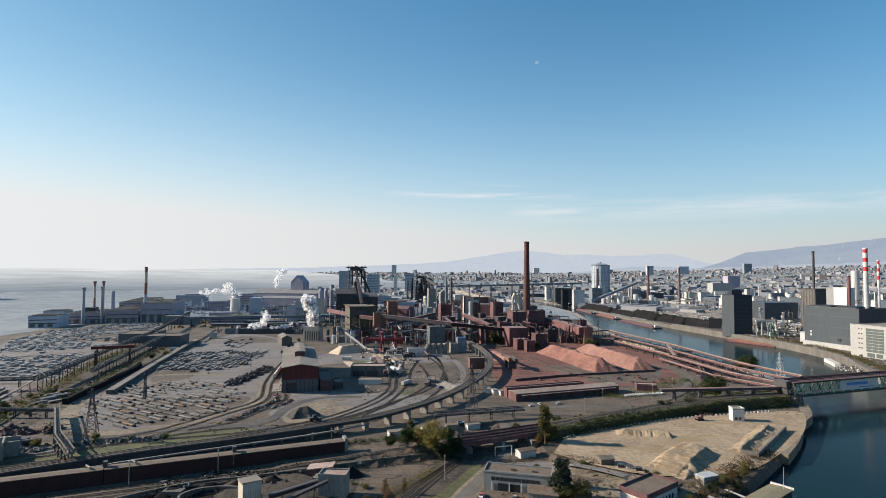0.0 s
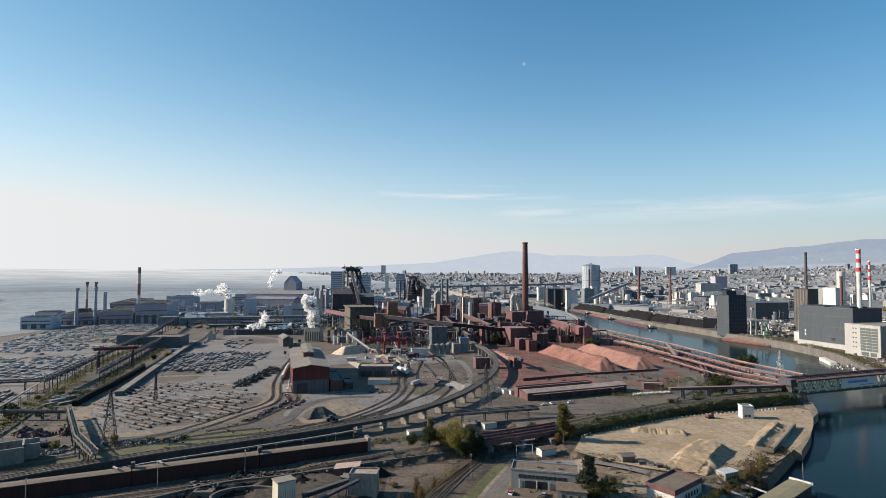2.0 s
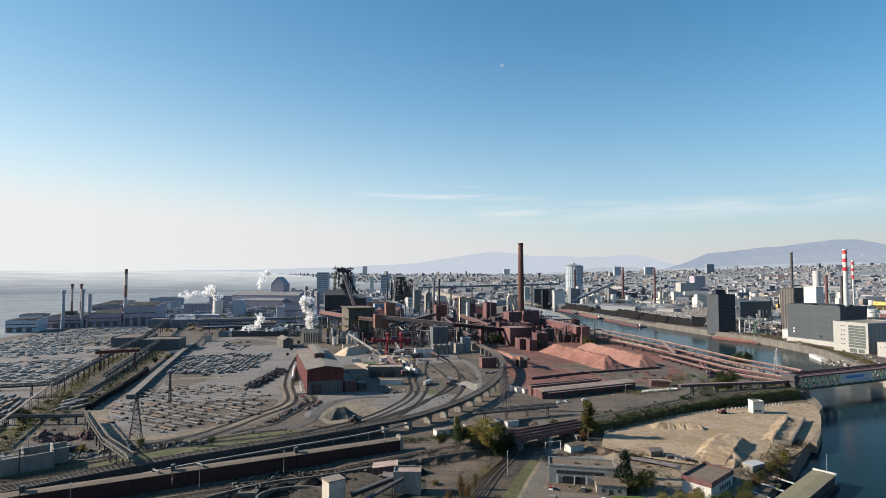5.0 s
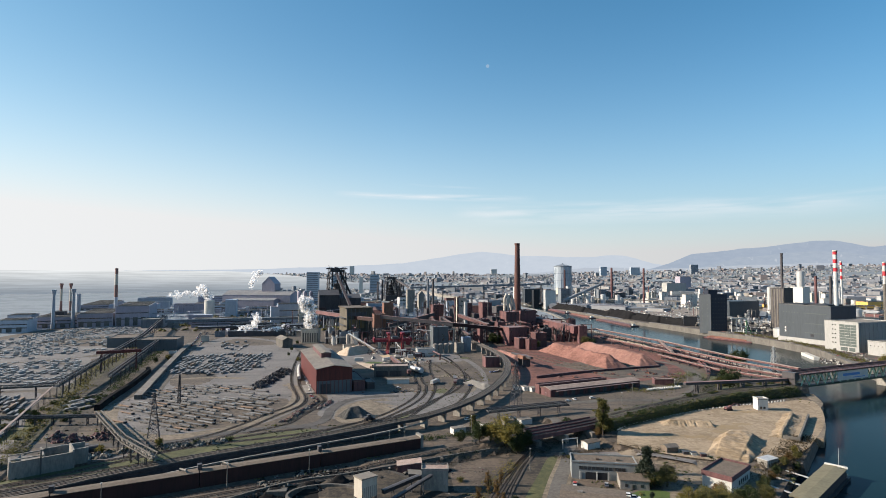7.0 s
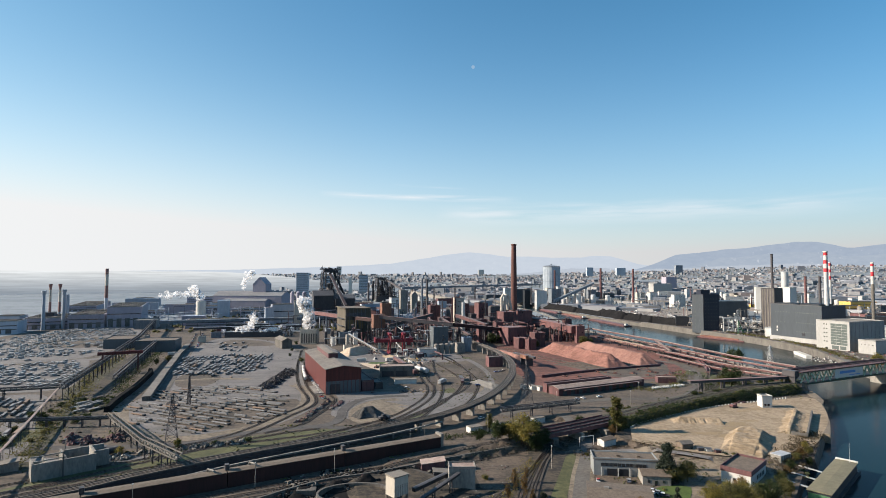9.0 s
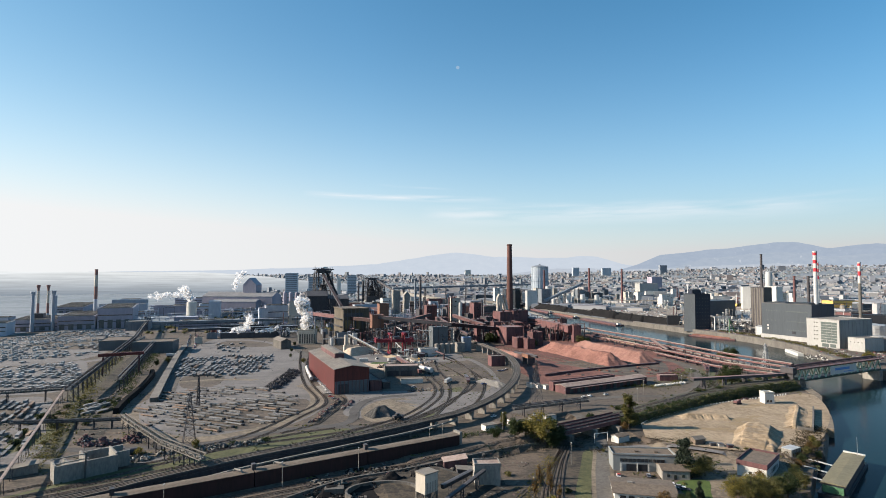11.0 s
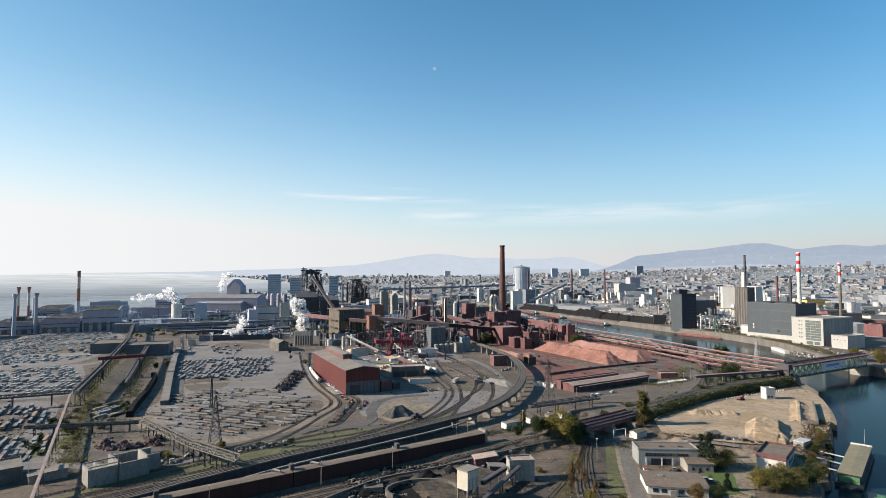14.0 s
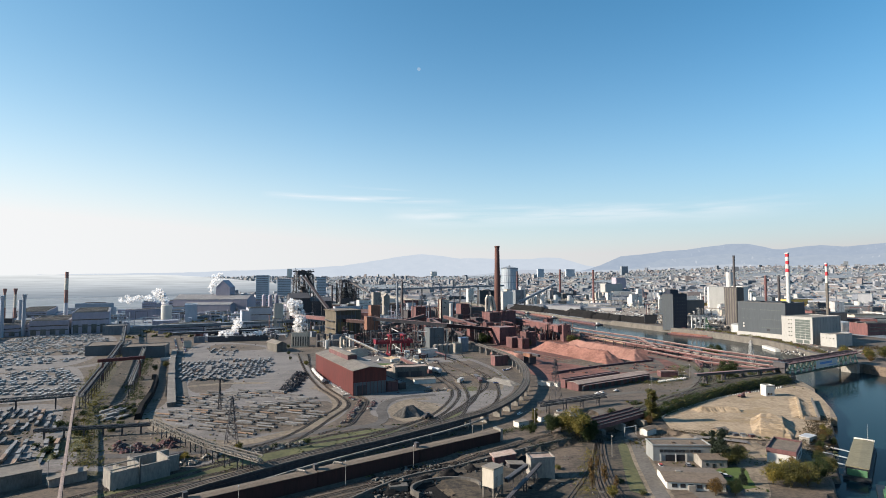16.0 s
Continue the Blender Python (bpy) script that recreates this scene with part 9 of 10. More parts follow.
for kind, x, y, s in (("yellow", -6, 275, 1.6), ("green", -1, 270, 0.9), ("green", 5, 277, 1.0), ("green", -19, 278, 1.05), ("olive", -13, 278, 0.95), ("green", 2, 281, 0.9), ("poplar", -18.5, 303, 0.7),
                      ("green", -28, 284, 0.7), ("poplar", 54, 293, 1.4), ("olive", 57, 296, 0.9), ("green", 53, 296, 0.6), ("orange", 50, 290, 0.5),
                      ("conifer", 46.5, 224, 1.4), ("conifer", 52.5, 238, 1.0), ("conifer", 49.5, 229, 1.05), ("olive", 55, 223, 0.9), ("olive", 48, 222, 0.8), ("conifer", 37, 200, 0.6),
                      ("orange", 17, 192.5, 0.7), ("green", 25, 190.5, 0.7), ("yellow", 58, 199, 0.9), ("yellow", 50, 197, 0.95), ("olive", 55, 193, 1.05), ("olive", 63, 192, 1.0), ("yellow", 66, 201, 0.8),
                      ("orange", 68, 205, 0.8), ("green", 74, 196, 1.0), ("olive", 86, 203, 0.75), ("green", 92, 212, 0.6), ("olive", 98, 220, 0.45), ("orange", 106, 226, 0.4),
                      ("green", 112, 231, 0.5), ("olive", 121, 238, 0.42), ("orange", 128, 244, 0.42), ("yellow", 139, 254, 0.42), ("olive", 134, 246, 0.4), ("green", 126, 236, 0.42),
                      ("birch", -24, 222, 0.95), ("birch", -22, 214, 0.9), ("birch", -30, 210, 0.8), ("birch", -17, 230, 0.7), ("yellow", -26, 200, 0.5), ("birch", -21, 206, 0.7),
                      ("green", 310, 551, 1.8), ("olive", 304, 556, 1.3), ("green", 288, 640, 1.0), ("green", 284, 650, 0.9), ("olive", 286, 632, 0.8), ("green", 198, 398, 1.7), ("olive", 192, 402, 1.0),
                      ("yellow", -186, 292, 0.45), ("yellow", -209, 280, 0.5), ("green", 42, 320, 0.5), ("green", 64, 690, 1.4), ("green", 70, 688, 1.2), ("olive", 108, 640, 1.0), ("olive", 178, 660, 1.2), ("green", 184, 655, 1.0),
                      ("yellow", 386, 455, 1.3), ("orange", 396, 462, 1.0), ("olive", 402, 440, 1.0), ("orange", 392, 432, 0.6), ("yellow", 410, 450, 1.1), ("olive", 425, 445, 1.2), ("green", 440, 452, 1.2), ("orange", 404, 420, 0.5),
                      ("olive", -160, 560, 0.5), ("green", -178, 600, 0.4), ("green", -182, 640, 0.45), ("green", -186, 700, 0.5), ("green", -300, 560, 0.6), ("olive", -296, 580, 0.6)):
    plant(kind, x, y, s)
for k in range(84):
    t = rt.random()
    i = min(3, int(t * 4))
    a, b = ((58, 302), (101, 326), (150, 349), (200, 366), (236, 376))[i:i + 2]
    f = t * 4 - i
    plant(rt.choice(("shrub", "shrub", "dry", "shrub")), a[0] + (b[0] - a[0]) * f + rt.uniform(-2, 2), a[1] + (b[1] - a[1]) * f + rt.uniform(-2, 3), rt.uniform(0.3, 0.7))
for k in range(46):
    t = rt.random()
    plant(rt.choice(("shrub", "dry", "shrub")), -141 + 92 * t + rt.uniform(-2, 2), 248 + 42 * t + rt.uniform(-2.5, 3), rt.uniform(0.4, 0.8))
for k in range(44):
    plant(rt.choice(("shrub", "dry", "shrub")), rt.uniform(-300, -262), rt.uniform(300, 420), rt.uniform(0.5, 1.1))
for k in range(60):
    t = rt.random()
    plant(rt.choice(("shrub", "dry")), 66 + 110 * t + rt.uniform(-4, 4), 336 + 38 * t + rt.uniform(-4, 5), rt.uniform(0.4, 0.9))
for k in range(30):
    plant(rt.choice(("shrub", "dry")), rt.uniform(205, 262), rt.uniform(388, 430), rt.uniform(0.5, 1.2))
for x, y in ((-200, 286), (-192, 284), (-184, 289), (-176, 292), (-168, 294), (-160, 296), (-152, 298), (24, 262), (30, 262), (36, 261), (44, 262), (20, 212), (12, 216), (66, 262), (70, 262), (92, 250), (96, 249), (-14, 214), (-12, 200), (-34, 236), (-40, 240)):
    plant(rt.choice(("shrub", "dry")), x, y, rt.uniform(0.4, 0.8))


def far_woods(name, n, seed, where, label, size, material="far_leaf"):
    """Distant clumps of trees: small uneven crowns."""
    r = random.Random(seed)
    verts, faces = [], []
    base = [Vector(v) for v in ((0, 0, 1), (0.9, 0, 0.4), (0.28, 0.85, 0.4), (-0.72, 0.53, 0.4), (-0.72, -0.53, 0.4), (0.28, -0.85, 0.4), (0.8, 0.5, -0.2), (-0.3, 0.95, -0.2), (-1, 0, -0.2), (-0.3, -0.95, -0.2), (0.8, -0.5, -0.2))]
    tri = ((0, 1, 2), (0, 2, 3), (0, 3, 4), (0, 4, 5), (0, 5, 1), (1, 6, 2), (2, 7, 3), (3, 8, 4), (4, 9, 5), (5, 10, 1), (6, 7, 2), (7, 8, 3), (8, 9, 4), (9, 10, 5), (10, 6, 1))
    pts = [q for q in (where(r) for _ in range(n)) if q]
    zs = ground_z(np.array([p[0] for p in pts]), np.array([p[1] for p in pts]))
    for (x, y), z in zip(pts, zs):
        if z < -4:
            continue
        s = r.uniform(*size)
        k = len(verts)
        for b in base:
            j = r.uniform(0.7, 1.25)
            verts.append((x + b.x * s * j, y + b.y * s * j, z + s * (0.35 + 0.8 * b.z * j)))
        faces += [tuple(k + i for i in t) for t in tri]
    me = bpy.data.meshes.new(name)
    me.from_pydata(verts, [], faces)
    me.materials.append(M[material])
    tagged(new(name, me), label, "woods", kind="stuff")


def scrub(name, n, seed, where, label, size, material, height=None):
    """Low thicket: loose leaf clusters close to the ground."""
    r = random.Random(seed)
    pts = [where(r) for _ in range(n)]
    zs = ground_z(np.array([p[0] for p in pts]), np.array([p[1] for p in pts]))
    if height:
        zs = [height(x, y) for x, y in pts]
    verts, faces = [], []
    for (x, y), z in zip(pts, zs):
        if z < -4:
            continue
        s = r.uniform(*size)
        for k in range(12):
            c = Vector((x + r.gauss(0, s * 0.8), y + r.gauss(0, s * 0.8), z + r.uniform(0.1, 1.3) * s))
            q = Euler((r.uniform(-1.2, 1.2), r.uniform(-1.2, 1.2), r.uniform(0, 6.3))).to_matrix()
            e, i = s * r.uniform(0.2, 0.42), len(verts)
            verts += [tuple(c + q @ Vector(p)) for p in ((-e, 0, 0), (0, -e * 0.6, 0.1 * e), (e, 0, 0), (0, e * 0.6, 0.1 * e))]
            faces.append((i, i + 1, i + 2, i + 3))
    me = bpy.data.meshes.new(name)
    me.from_pydata(verts, [], faces)
    me.materials.append(M[material])
    tagged(new(name, me), label, "undergrowth", kind="stuff")


def along_strip(line, wide):
    pts = curve_pts(line, 3.0)
    def f(r):
        p = r.choice(pts)
        return p[0] + r.gauss(0, wide / 2), p[1] + r.gauss(0, wide / 2)
    return f


def sector(a0, a1, r0, r1, clump, power=0.6):
    def f(r):
        az, d = radians(r.uniform(a0, a1)), r0 + (r1 - r0) * r.random() ** power
        x, y = -70 + d * math.sin(az), d * math.cos(az)
        if noise.noise((x * 0.004, y * 0.004, 3.1)) + 0.3 * r.random() < clump:
            return None
        return x, y
    return f


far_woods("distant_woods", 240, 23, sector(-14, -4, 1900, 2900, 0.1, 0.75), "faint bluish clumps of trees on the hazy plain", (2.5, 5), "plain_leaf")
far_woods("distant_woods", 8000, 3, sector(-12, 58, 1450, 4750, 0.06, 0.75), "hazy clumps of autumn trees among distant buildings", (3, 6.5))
scrub("undergrowth", 1000, 12, along_strip([(-250, 275), (-268, 318), (-290, 390), (-312, 450), (-338, 520), (-356, 600), (-368, 680)], 9), "dense green scrub under the conveyor bridges", (0.6, 1.5), "leaf_olive")
scrub("undergrowth", 600, 13, along_strip([(-276, 430), (-300, 500), (-314, 570), (-330, 640)], 7), "brownish scrub beside the conveyor bridge", (0.6, 1.4), "leaf_green")
scrub("undergrowth", 520, 17, along_strip([(98, 228), (112, 236), (130, 248), (150, 266), (164, 276)], 7), "brownish bushes on the river bank", (0.6, 1.3), "leaf_brown")
scrub("undergrowth", 260, 18, along_strip([(20, 262), (36, 270), (56, 272), (76, 264), (92, 252)], 4), "low bushes in front of the sand yard", (0.4, 0.9), "leaf_brown")
# dark needle colour stands for the shadow below the embankment
scrub("undergrowth", 130, 19, along_strip([(-36, 262), (-14, 272), (10, 276), (24, 284)], 6), "bushes below the railway embankment, coloured dark for shade", (0.5, 1.3), "needle")
scrub("undergrowth", 260, 20, along_strip([(-36, 206), (-26, 222), (-16, 240), (-6, 256)], 5), "dry golden scrub beside the sidings", (0.3, 0.8), "leaf_yellow")
scrub("undergrowth", 420, 21, along_strip([(62, 304), (106, 329), (152, 350), (200, 367), (236, 377)], 2.0), "dark bushes along the railway bank", (0.7, 1.8), "leaf_green")


def bank_top(x, y):
    """Height of the railway embankment's crown and slope."""
    line = [(p[0], p[1]) for p in bank_line]
    d, at = dist_line(np.array([x]), np.array([y]), line)
    z = bank_line[min(len(bank_line) - 1, int(at[0]))][2]
    return z - max(0.0, float(d[0]) - 7.8) * 1.41


slope_line = [(p[0], p[1]) for p in shifted([(p[0], p[1]) for p in bank_line], 9.2)]
scrub("undergrowth", 900, 27, along_strip(slope_line, 2.6), "dense bushes on the slope of the railway embankment", (0.5, 1.5), "leaf_green", bank_top)
scrub("undergrowth", 420, 28, along_strip(slope_line, 3.2), "brown and olive bushes on the slope of the railway embankment", (0.4, 1.2), "leaf_olive", bank_top)
scrub("undergrowth", 110, 24, along_strip([(160, 384), (184, 406), (200, 436), (208, 470)], 3), "green bushes between road and railway", (0.6, 1.5), "leaf_green")
scrub("undergrowth", 420, 14, along_strip([(-146, 243), (-112, 260), (-80, 276), (-50, 291), (-20, 300)], 3.5), "dark scrub between gallery and viaduct", (0.6, 1.5), "leaf_green")
scrub("undergrowth", 350, 15, along_strip([(250, 400), (282, 425), (300, 470), (296, 540), (284, 640)], 6), "scrub on the canal bank", (0.8, 2.2), "leaf_olive")
scrub("undergrowth", 300, 16, along_strip([(60, 430), (110, 408), (150, 404), (200, 470)], 8), "low scrub along the curved road", (0.6, 1.6), "leaf_olive")

scrub("undergrowth", 420, 25, along_strip([(444, 760), (452, 700), (446, 650), (436, 590), (420, 545), (400, 490)], 6), "rough scrub on the far quay below the power station", (0.8, 2.2), "leaf_olive")
scrub("undergrowth", 260, 26, along_strip([(470, 520), (500, 505), (540, 500), (580, 510)], 12), "rough scrub behind the far end of the bridge", (1.0, 2.4), "leaf_brown")
far_woods("works_trees", 500, 4, lambda r: (r.uniform(-430, -150), r.uniform(860, 1400)), "scattered dark trees between the mill halls", (2.0, 4.5), "leaf_olive")

# ---- the far bank, the mills and the city ----
rc = random.Random(21)
for k in range(120):
    while True:
        x, y = rc.uniform(480, 1500), rc.uniform(880, 2100)
        if x > 470 + 0.02 * (y - 900) and not (420 < x < 640 and y < 990) and x < 300 + 0.82 * y and not (x < 720 and y < 1500 and x < 250 + 0.44 * y):
            break
    w, d, h = rc.uniform(14, 46), rc.uniform(14, 34), rc.choice((8, 10, 12, 14, 18, 26, 34))
    wl0, rf = rc.choice((("white", "pale_roof"), ("cream", "pale_roof"), ("light_steel", "concrete"), ("white", "concrete"), ("slate_clad", "grey_roof"), ("cream", "rust_roof"), ("light_steel", "pale_roof"), ("concrete", "grey_roof")))
    building("chemical_works", x, y, w, d if h < 20 else d * 0.5, h, rc.choice((-12, 4, 8, 20)), wl0, rf, "pale flat-roofed block of the chemical works", group="chemical works blocks")
for k in range(34):
    x, y = rc.uniform(520, 1300), rc.uniform(930, 1900)
    if x < 300 + 0.82 * y and not (y < 1500 and x < 250 + 0.44 * y):
        tank(x, y, rc.uniform(4, 10), rc.uniform(8, 26), rc.choice(("white", "light_steel", "concrete")), "pale round storage tank of the chemical works", 0.15)
for k in range(30):
    x, y = rc.uniform(520, 1400), rc.uniform(930, 2000)
    if x < 300 + 0.82 * y and not (y < 1500 and x < 250 + 0.44 * y):
        chimney("process_column", x, y, rc.uniform(26, 62), 1.8, 1.5, M[rc.choice(("white", "light_steel", "rust", "steel_blue"))], "slender process column of the chemical works", n=10)
tank(1189, 1560, 10.5, 100, "light_steel", "tall pale round silo behind the power station", 0.2, name="silo")
tank(474, 700, 12, 12, "light_steel", "grey round tank beside the power block", 0.2)
tank(505, 880, 16, 14, "concrete", "wide pale tank behind the power block", 0.2)
tank(640, 690, 18, 14, "light_steel", "wide pale tank behind the power station", 0.1)
for k, (x, y, w, d, h, c) in enumerate(((980, 1180, 90, 40, 16, "yellow"), (1120, 1250, 70, 40, 22, "yellow"), (860, 1250, 60, 30, 14, "yellow"), (760, 760, 60, 40, 16, "cream"), (700, 830, 50, 30, 14, "white"), (820, 900, 70, 40, 16, "rust"), (900, 820, 80, 50, 14, "light_steel"), (640, 760, 40, 24, 14, "cream"), (620, 620, 40, 30, 16, "rust"), (700, 620, 60, 40, 14, "white"), (600, 500, 60, 30, 12, "cream"), (720, 480, 80, 40, 12, "white"), (540, 470, 30, 20, 9, "white"), (500, 480, 20, 16, 8, "cream"))):
    building("works_hall", x, y, w, d, h, -10 + 5 * (k % 3), c, "pale_roof" if c != "rust" else "rust_roof", {"yellow": "ochre-yellow hall in the far works", "cream": "cream-coloured hall in the far works", "white": "white hall in the far works", "rust": "red-brown hall in the far works", "light_steel": "grey steel hall in the far works"}[c])
# coke ovens and towers across the canal
for k, (x, y, w, d, h, c) in enumerate(((430, 1560, 30, 26, 46, "steel_blue"), (470, 1620, 16, 16, 52, "light_steel"), (500, 1560, 14, 14, 36, "white"), (560, 1600, 26, 20, 42, "steel_blue"), (590, 1610, 14, 14, 36, "teal_steel"), (400, 1700, 40, 30, 30, "light_steel"), (520, 1500, 50, 20, 14, "concrete"), (300, 1900, 60, 30, 24, "slate_clad"), (340, 1780, 20, 20, 44, "white"))):
    building("coke_plant", x, y, w, d, h, 5, c, "steel_blue", "blue-grey block of the coke plant")
for k in range(8):
    tank(440 + k * 22, 1480 + (k * 31) % 60, 7, 20 + (k * 7) % 16, "light_steel", "pale round silo of the coke plant", 0.3, name="silo")
# steel mills in the haze
for k in range(46):
    x, y = rc.uniform(-760, -160), rc.uniform(900, 1750)
    if -330 < x < -130 and y < 1250 or abs(x + 585) < 40 and abs(y - 1065) < 40:
        continue
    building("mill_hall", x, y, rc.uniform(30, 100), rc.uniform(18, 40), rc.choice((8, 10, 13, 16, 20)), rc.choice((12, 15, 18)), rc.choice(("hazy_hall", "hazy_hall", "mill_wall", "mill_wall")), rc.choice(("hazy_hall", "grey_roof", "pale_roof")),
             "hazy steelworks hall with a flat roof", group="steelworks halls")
for k in range(40):
    x, y = rc.uniform(-160, 250), rc.uniform(900, 1700)
    if x > 215 - (y - 900) * 0.02 or x > 90 and y > 1480:
        continue
    building("mill_hall", x, y, rc.uniform(20, 60), rc.uniform(14, 30), rc.choice((8, 10, 14, 18, 24)), rc.choice((12, -14, 15)), rc.choice(("rust", "hazy_hall", "light_steel", "cream", "dark_steel")), rc.choice(("rust_roof", "grey_roof", "pale_roof")),
             "industrial hall behind the sinter plant", group="works halls")
for k in range(26):
    x, y = rc.uniform(-340, -120), rc.uniform(730, 1020)
    if -135 < x and y < 800:
        continue
    building("works_shed", x, y, rc.uniform(6, 20), rc.uniform(5, 12), rc.choice((4, 5, 7, 9)), rc.choice((12, 18, -10)), rc.choice(("steel_blue", "dark_steel", "cream", "rust")), rc.choice(("grey_roof", "steel_blue", "pale_roof")),
             "small works building behind the slab yard", group="small works buildings")
for k in range(40):
    x, y = rc.uniform(-60, 200), rc.uniform(690, 880)
    building("plant_block", x, y, rc.uniform(6, 14), rc.uniform(6, 12), rc.choice((8, 12, 16, 22)), 12, rc.choice(("rust", "dark_steel", "rust")), rc.choice(("rust_roof", "rust_roof", "dark_steel")),
             "small rusty block of the sinter plant", group="sinter plant blocks")


def city(name, n, seed, a0, a1, r0, r1, hs, ws, label, power=0.7, roofs=True, keep=-0.15, turns=(-1.2, -0.9, -0.6, -0.3, 0.2)):
    r = random.Random(seed)
    verts, faces, mats, pts = [], [], [], []
    while len(pts) < n:
        az, d = radians(r.uniform(a0, a1)), r0 + (r1 - r0) * r.random() ** power
        x, y = -70 + d * math.sin(az), d * math.cos(az)
        if noise.noise((x * 0.0035, y * 0.0035, 9.4)) < keep - 0.25 * r.random():
            continue
        pts.append((x, y))
    zs = ground_z(np.array([p[0] for p in pts]), np.array([p[1] for p in pts]))
    for (x, y), z in zip(pts, zs):
        if z < -4:
            continue
        w, d, h = r.uniform(*ws), r.uniform(*ws) * 0.7, r.uniform(*hs) * (2.4 if r.random() < 0.05 else 1)
        if d > w:
            w, d = d, w
        a = r.choice(turns) + r.uniform(-0.1, 0.1)
        c, s = math.cos(a), math.sin(a)
        k = len(verts)
        for zz in (-2, h):
            for u, v in ((-w, -d), (w, -d), (w, d), (-w, d)):
                verts.append((x + (u * c - v * s) / 2, y + (u * s + v * c) / 2, z + zz))
        faces += [tuple(k + i for i in f) for f in ((0, 1, 5, 4), (1, 2, 6, 5), (2, 3, 7, 6), (3, 0, 4, 7))]
        mats += [0] * 4
        if roofs and r.random() < 0.5:
            m = len(verts)
            for u in (-w, w):
                verts.append((x + u * c / 2, y + u * s / 2, z + h + d * 0.35))
            faces += [(k + 4, k + 5, m + 1, m), (k + 6, k + 7, m, m + 1), (k + 5, k + 6, m + 1), (k + 7, k + 4, m)]
            mats += [1, 1, 0, 0]
        else:
            faces.append((k + 4, k + 5, k + 6, k + 7))
            mats.append(1)
    me = bpy.data.meshes.new(name)
    me.from_pydata(verts, [], faces)
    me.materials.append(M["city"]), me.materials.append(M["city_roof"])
    me.polygons.foreach_set("material_index", mats)
    tagged(new(name, me), label, "city", kind="stuff")


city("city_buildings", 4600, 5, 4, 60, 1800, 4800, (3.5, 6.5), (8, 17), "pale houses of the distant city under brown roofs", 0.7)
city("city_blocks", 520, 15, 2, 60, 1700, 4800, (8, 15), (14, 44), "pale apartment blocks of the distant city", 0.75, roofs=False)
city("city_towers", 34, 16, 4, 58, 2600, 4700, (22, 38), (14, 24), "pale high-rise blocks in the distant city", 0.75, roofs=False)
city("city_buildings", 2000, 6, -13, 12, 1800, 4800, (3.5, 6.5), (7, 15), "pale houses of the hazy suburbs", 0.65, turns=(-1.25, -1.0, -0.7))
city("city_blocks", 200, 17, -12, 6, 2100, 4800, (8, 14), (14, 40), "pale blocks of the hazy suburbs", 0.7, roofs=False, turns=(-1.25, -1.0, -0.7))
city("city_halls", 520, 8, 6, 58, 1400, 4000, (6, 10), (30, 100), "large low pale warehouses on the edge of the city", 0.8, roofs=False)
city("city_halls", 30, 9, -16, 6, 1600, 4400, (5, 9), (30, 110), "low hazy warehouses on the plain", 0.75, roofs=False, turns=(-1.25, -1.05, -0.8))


# ---- tangled pipes, ducts and frames of the works ----
def pipework(name, n, seed, x0, x1, y0, y1, top, materials, label):
    r = random.Random(seed)
    bm = bmesh.new()
    for k in range(n):
        x, y = r.uniform(x0, x1), r.uniform(y0, y1)
        z, kind = r.uniform(2, top), r.random()
        f0 = len(bm.faces)
        a = radians(r.choice((12, 12, 102, 102, -14, 40)))
        dx, dy = math.cos(a), math.sin(a)
        L = r.uniform(8, 34)
        if kind < 0.45:
            rad = r.uniform(0.3, 0.9)
            pipe(bm, [(x, y, 0), (x, y, z), (x + dx * L, y + dy * L, z), (x + dx * L, y + dy * L, 0)] if r.random() < 0.5 else [(x, y, z), (x + dx * L, y + dy * L, z + r.uniform(-2, 4)), (x + dx * L * 1.1, y + dy * L * 1.1, 0)], rad, 6)
        elif kind < 0.7:
            w, h = r.uniform(2, 5), r.uniform(6, top)
            for u in (0, w):
                for v in (0, w):
                    beam(bm, (x + u, y + v, -0.5), (x + u, y + v, h), 0.4)
            for q in range(int(h // 4)):
                beam(bm, (x, y, q * 4 + 4), (x + w, y, q * 4 + 4), 0.3), beam(bm, (x, y, q * 4), (x + w, y, q * 4 + 4), 0.22), beam(bm, (x, y + w, q * 4 + 4), (x, y, q * 4 + 4), 0.3)
            box(bm, x - 0.3, y - 0.3, h, x + w + 0.3, y + w + 0.3, h + r.uniform(0.4, 3))
        elif kind < 0.85:
            tube(bm, [(x, y, 0, 0.9), (x, y, z, 0.9), (x, y, z + 0.9, 0.4)], 9)
        else:
            box(bm, x, y, -0.5, x + r.uniform(2, 8), y + r.uniform(2, 6), r.uniform(2, 6))
        bm.faces.ensure_lookup_table()
        mi = r.randrange(len(materials))
        for f in bm.faces[f0:]:
            f.material_index = mi
    return solid(name, bm, [M[c] for c in materials], label, "pipework", kind="stuff")


pipework("pipework", 230, 31, -120, 30, 655, 800, 24, ["dark_steel", "rust", "dark_steel", "light_steel", "rust_roof"], "tangle of pipes, ducts and steel frames in the works")
pipework("pipework", 220, 32, 30, 190, 690, 900, 26, ["rust", "dark_steel", "rust_roof", "dark_steel", "rust"], "rusty pipes and frames of the sinter plant")
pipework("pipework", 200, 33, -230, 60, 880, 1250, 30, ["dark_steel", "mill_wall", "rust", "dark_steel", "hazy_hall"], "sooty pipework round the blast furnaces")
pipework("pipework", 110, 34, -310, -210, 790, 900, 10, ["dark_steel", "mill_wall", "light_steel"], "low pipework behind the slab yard")
